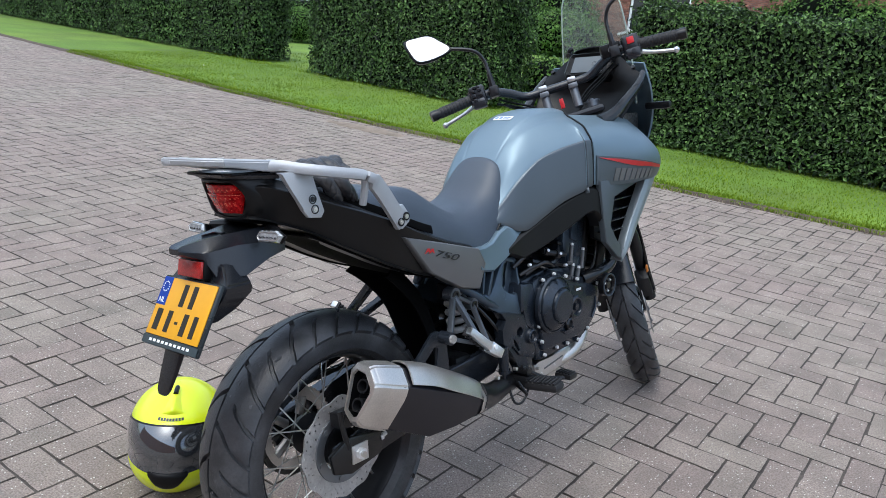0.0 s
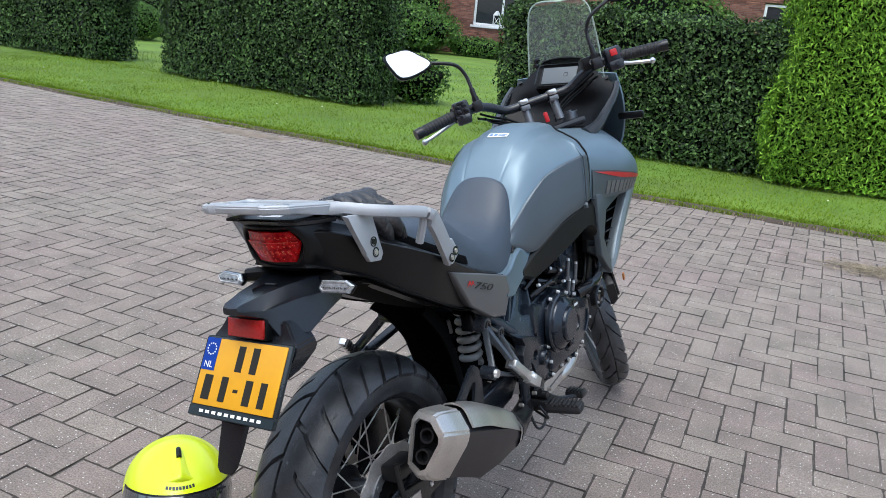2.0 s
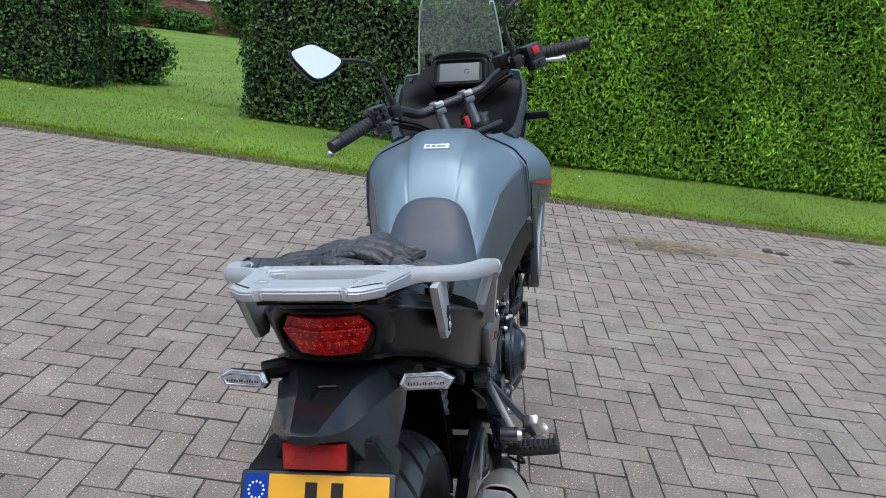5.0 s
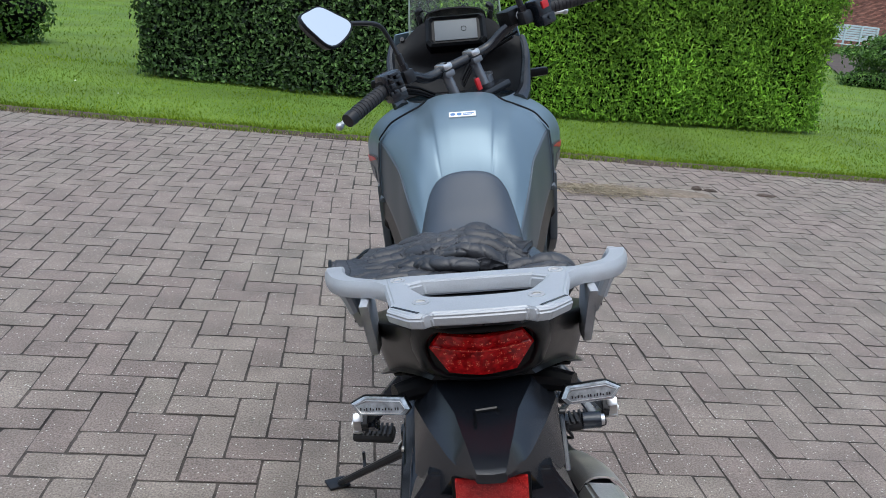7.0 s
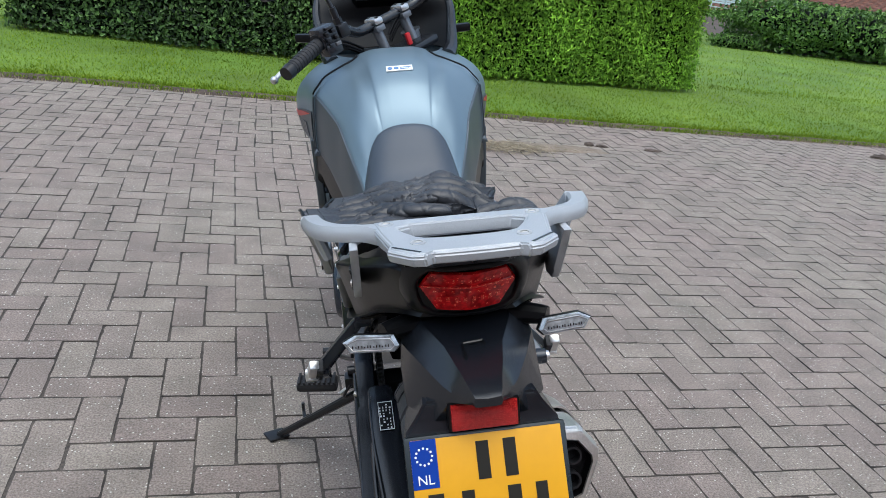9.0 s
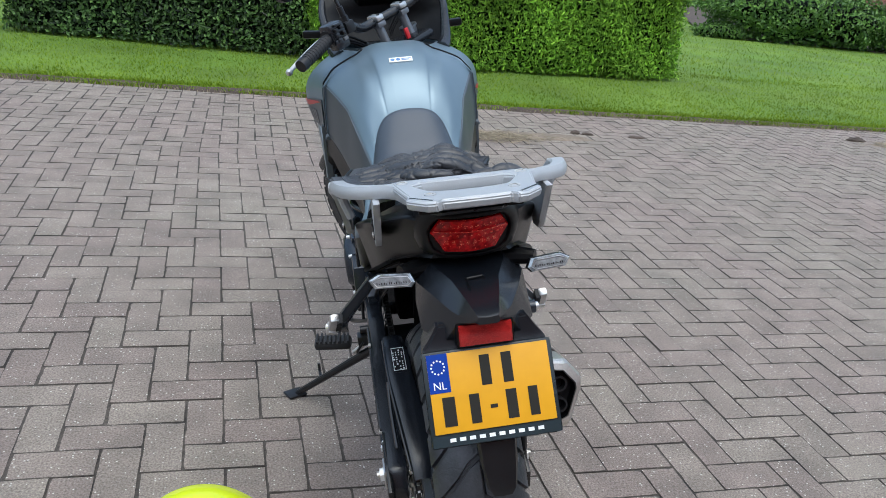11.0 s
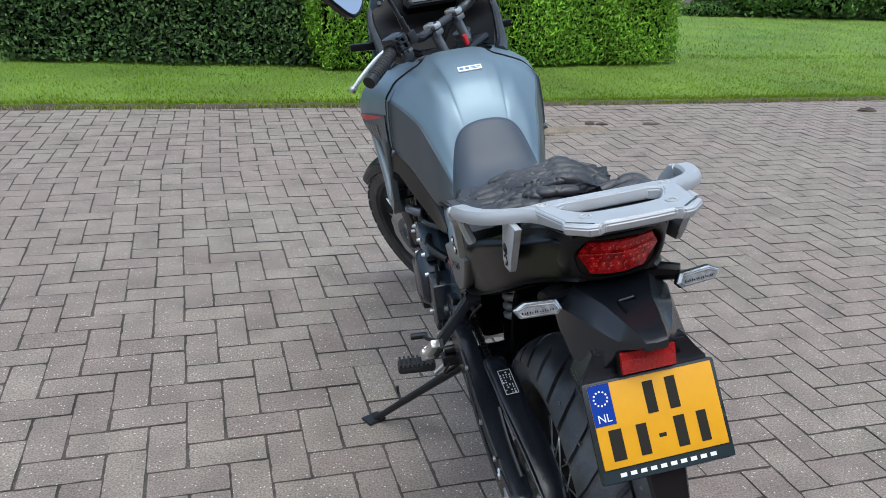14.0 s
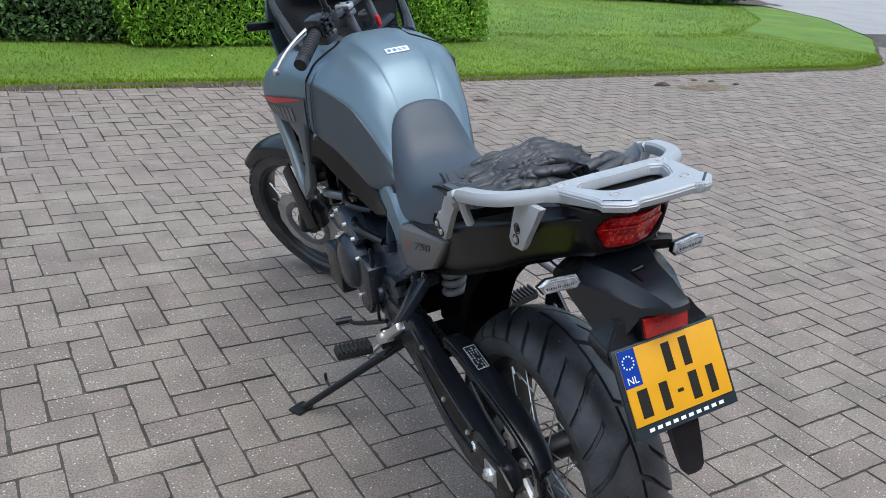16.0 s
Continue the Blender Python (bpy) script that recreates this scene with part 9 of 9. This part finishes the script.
# ---- gloves on the seat ----
def creases(p, seed):
    """Height of soft leather: puffed panels parted by thin deep creases at two scales."""
    w = Vector((noise.noise(p * 18 + Vector((seed, 0, 3))), noise.noise(p * 18 + Vector((0, seed, 9))), 0)) * 0.012
    q = p + w
    a = abs(noise.noise(Vector((q.x * 30 + q.y * 8, q.y * 11, q.z * 10 + seed * 3.1))))
    b = abs(noise.noise(Vector((q.x * 22 - q.y * 18, q.y * 30, q.z * 12 + seed * 1.7 + 9))))
    return 0.009 * min(a, 0.45) - 0.0055 * math.exp(-a / 0.045) + 0.001 - 0.0028 * math.exp(-b / 0.04) + 0.004 * min(b, 0.4)


def fold(parent, name, points, radii, squash, seed, label="", depth=0.6):
    """A flattened tube of leather with creases across it."""
    bm = bmesh.new()
    tube(bm, [(x, y, z / squash) for x, y, z in points], 0.01, 40, 24, radii=radii)
    for v in bm.verts:
        v.co.z *= squash
    bm.normal_update()
    for v in bm.verts:
        v.co += v.normal * (depth * creases(v.co * 1.25, seed))
    return part(name, bm, "leather", parent, label, 50)


def glove(m, seed, label, bend):
    """A leather glove: cuff, palm, back panels, four fingers and a thumb."""
    r = random.Random(seed)
    root = thing("glove", label, "glove", BIKE @ m, "pair of gloves on the seat")
    bm = bmesh.new()
    rows = []
    for y, hw, h, cz in ((-0.165, 0.066, 0.007, 0.008), (-0.12, 0.068, 0.010, 0.011), (-0.07, 0.064, 0.014, 0.015), (-0.02, 0.066, 0.019, 0.020), (0.030, 0.068, 0.020, 0.021), (0.070, 0.062, 0.016, 0.016), (0.105, 0.050, 0.010, 0.008), (0.128, 0.034, 0.006, 0.002)):
        rows.append([(hw * math.cos(q), y, cz + h * math.sin(q)) for q in np.linspace(0, 2 * math.pi, 18, endpoint=False)])
    skin(bm, rows, 6, 14, True, True)
    bmesh.ops.subdivide_edges(bm, edges=bm.edges, cuts=1, use_grid_fill=True)
    bm.normal_update()
    for v in bm.verts:
        v.co += v.normal * creases(v.co, seed) * (1.0 if v.co.y > -0.09 else 0.4)
    part("palm", bm, "leather", root, "creased black leather palm", 50)
    # padded back, sewn from long panels
    for i in range(5):
        x = -0.052 + i * 0.026
        bow = r.uniform(-0.012, 0.012)
        fold(root, "back_panel", [(x * 1.02, -0.105 + r.uniform(-0.01, 0.01), 0.018), (x + bow, -0.055, 0.025), (x, -0.010, 0.033 - 40 * x * x * 0.12), (x * 0.9, 0.035, 0.034 - 40 * x * x * 0.12)], [0.006, 0.014, 0.015, 0.010], 0.55, seed + i * 1.3)
    # flat stitched cuff
    bm = bmesh.new()
    box(bm, (-0.050, -0.158, 0.012), (0.050, -0.098, 0.0175), 0.0025)
    pan = part("cuff_panel", bm, "leather", root, "stitched cuff panel")
    bm = bmesh.new()
    tube(bm, [(-0.066, -0.165, 0.009), (-0.045, -0.166, 0.014), (0, -0.167, 0.016), (0.045, -0.166, 0.014), (0.066, -0.165, 0.009)], 0.003, 6, 4)
    part("cuff_piping", bm, "black", root, "black piping round the cuff")
    for y in (-0.140, -0.115):
        bm = bmesh.new()
        tube(bm, [(-0.044, y, 0.0172), (0, y + 0.004, 0.0175), (0.044, y, 0.0172)], 0.0007, 5, 4)
        part("seam", bm, "black", pan)
    for i in range(4):
        x = -0.045 + i * 0.030
        l = (0.070, 0.086, 0.088, 0.072)[i]
        w = r.uniform(-0.006, 0.006)
        fold(root, "finger", [(x, 0.005, 0.028), (x, 0.035, 0.034), (x * 0.9 + w, 0.035 + l * 0.40, 0.033 - 0.006 * bend), (x * 0.82 + w, 0.035 + l * 0.78, 0.018 - 0.012 * bend), (x * 0.8 + w, 0.035 + l, 0.004 - 0.018 * bend)], [0.010, 0.0145, 0.0140, 0.0135, 0.008], 0.75, seed + i + 20, depth=0.5)
    fold(root, "thumb", [(0.045, -0.055, 0.020), (0.068, -0.015, 0.024), (0.074, 0.025, 0.024), (0.066, 0.062, 0.015)], [0.013, 0.0165, 0.0150, 0.009], 0.7, seed + 31)
    return root


glove(Matrix.Translation((-0.065, 0.014, 0.994)) @ pose(0, 0, 0, 0, 0, -80) @ pose(0, 0, 0, -8, 0, 0), 3, "creased black leather glove lying flat on the seat", 0.5)
upper = glove(Matrix.Translation((-0.036, 0.036, 1.016)) @ pose(0, 0, 0, 0, 0, -104) @ pose(0, 0, 0, 6, 3, 0), 5, "creased black leather glove heaped on its pair, fingers hanging down", 1.6)
back = (BIKE @ Matrix.Translation((-0.036, 0.036, 1.016)) @ pose(0, 0, 0, 0, 0, -104) @ pose(0, 0, 0, 6, 3, 0)).inverted() @ BIKE
for tip, knuckle in (((0.123, -0.025, 0.968), (0.132, -0.070, 1.020)), ((0.128, 0.020, 0.962), (0.136, -0.030, 1.014))):
    ps = [(0.050, knuckle[1] - 0.012, 1.024), (0.108, knuckle[1] - 0.004, 1.028), knuckle, tuple(0.5 * (a + b) + c for a, b, c in zip(knuckle, tip, (0.004, 0, 0))), tip]
    fold(upper, "finger", [back @ Vector(q) for q in ps], [0.010, 0.0135, 0.0150, 0.0145, 0.009], 1.0, 40 + int(1000 * tip[1]), depth=0.5)


# ---- pavers, piece by piece ----
W = 0.115
X0, Y0 = -1.9291, 2.9555
# the bond as laid: a little longer across the drive than along it, slightly turned and spreading to the far right


def laid(x, y):
    """Where a point of the even bond lies on the drive."""
    a, b = x / W / 10, (y / W - 25) / 10
    ab = max(-2.5, min(2.0, a)) * max(-1.2, min(2.0, b))
    return 1.1414 * a + 0.0486 * b - 0.0229 + 0.0276 * ab, -0.0163 * a + 1.2152 * b + 2.8539 + 0.0112 * ab


def paver_verts(w, h, r, cuts, g=0.0013, c=0.0016, dep=0.05):
    """A worn paver with an uneven, chamfered rim; its top left corner is the origin. cuts: points along each side."""
    shift = [(r.uniform(-0.0013, 0.0013), r.uniform(-0.0013, 0.0013)) for _ in range(4)]
    corner = [(g, -g), (w - g, -g), (w - g, -h + g), (g, -h + g)]
    corner = [(x + a, y + b) for (x, y), (a, b) in zip(corner, shift)]
    rim, lip = [], []
    for k in range(4):
        (xa, ya), (xb, yb) = corner[k], corner[(k + 1) % 4]
        n = cuts * (2 if math.hypot(xb - xa, yb - ya) > 0.16 else 1) + 1
        nx, ny = (yb - ya), -(xb - xa)
        d = math.hypot(nx, ny)
        nx, ny = nx / d, ny / d
        for i in range(n):
            t = i / n
            inn = 0.0 if i else 0.0004
            chip = r.uniform(0.0, 0.0012) + (r.uniform(0.0, 0.0035) if r.random() < 0.10 else 0.0)
            bx, by = xa + (xb - xa) * t, ya + (yb - ya) * t
            rim.append((bx + nx * (inn + 0.5 * chip), by + ny * (inn + 0.5 * chip)))
            k2 = c * r.uniform(0.55, 1.45) + chip
            cx, cy = bx + nx * k2, by + ny * k2
            if not i:
                cx, cy = xa + (w / 2 - xa) * (1.5 * k2) / (w / 2), ya + (-h / 2 - ya) * (1.5 * k2) / (h / 2)
            lip.append((cx, cy))
    n = len(rim)
    v = [(x, y, -dep) for x, y in rim] + [(x, y, -c * 0.9) for x, y in rim] + [(x, y, r.uniform(-0.0003, 0.0)) for x, y in lip]
    f = [tuple(range(3 * n - 1, 2 * n - 1, -1))]
    f += [(a + n, a + 2 * n, (a + 1) % n + 2 * n, (a + 1) % n + n)[::-1] for a in range(n)]
    f += [(a, a + n, (a + 1) % n + n, (a + 1) % n)[::-1] for a in range(n)]
    return v, f


forms = {}
for key, (w, h) in dict(lying=(2 * W, W), standing=(W, 2 * W)).items():
    fine = [paver_verts(w, h, random.Random(i), 4) for i in range(14)]
    plain = [paver_verts(w, h, random.Random(50 + i), 0) for i in range(6)]
    kinds = []
    for v, f in fine:
        me = bpy.data.meshes.new("paver")
        me.from_pydata(v, [], f)
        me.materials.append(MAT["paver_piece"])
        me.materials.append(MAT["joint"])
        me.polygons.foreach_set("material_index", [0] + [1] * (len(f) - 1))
        kinds.append(me)
    forms[key] = (fine, plain, kinds, w, h)
rng = random.Random(12)
V, F, SLOT = [], [], []
near = 0
for o in range(-90, 120):
    for k in range(-60, 70):
        for key, dx in (("lying", 0), ("standing", 2 * W)):
            fine, plain, me, w, h = forms[key]
            ex, ey = X0 - k * W + 4 * W * o + dx, Y0 - k * W
            cx, cy = laid(ex + w / 2, ey - h / 2)
            if not (-20 < cx < 20 and -3.9 < cy < lawn_edge(cx) + 0.06 and cy < 9.5):
                continue
            z, ax, ay = rng.uniform(-0.0009, 0.0015), rng.uniform(-0.006, 0.006), rng.uniform(-0.006, 0.006)
            if -2.95 < cx < -0.05 and 1.2 < cy < 3.85 and near < 300:
                near += 1
                ob = new("paver", rng.choice(me))
                ob.parent = pavement
                p0, p1, p2 = (Vector(laid(ex + a, ey + b)) for a, b in ((0, 0), (w, 0), (0, -h)))
                turn = math.atan2(p1.y - p0.y, p1.x - p0.x) + rng.uniform(-0.004, 0.004)
                ob.matrix_world = Matrix.LocRotScale((p0.x, p0.y, z), Euler((ax, ay, turn)), ((p1 - p0).length / w, (p2 - p0).length / h, 1))
                continue
            v, f = rng.choice(fine if -5 < cx < 3 and 0.3 < cy < 5.5 else plain)
            n = len(V)
            V += [(*laid(ex + a, ey + b), z + c + ay * (a - w / 2) + ax * (b + h / 2)) for a, b, c in v]
            F += [tuple(n + q for q in face) for face in f]
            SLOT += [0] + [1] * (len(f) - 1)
field_ = stuff_mesh("paver_field", V, F, "paver", "red-brown concrete pavers in herringbone bond", parent=pavement)
# arrises and sides of the pavers take the joint's darker colour
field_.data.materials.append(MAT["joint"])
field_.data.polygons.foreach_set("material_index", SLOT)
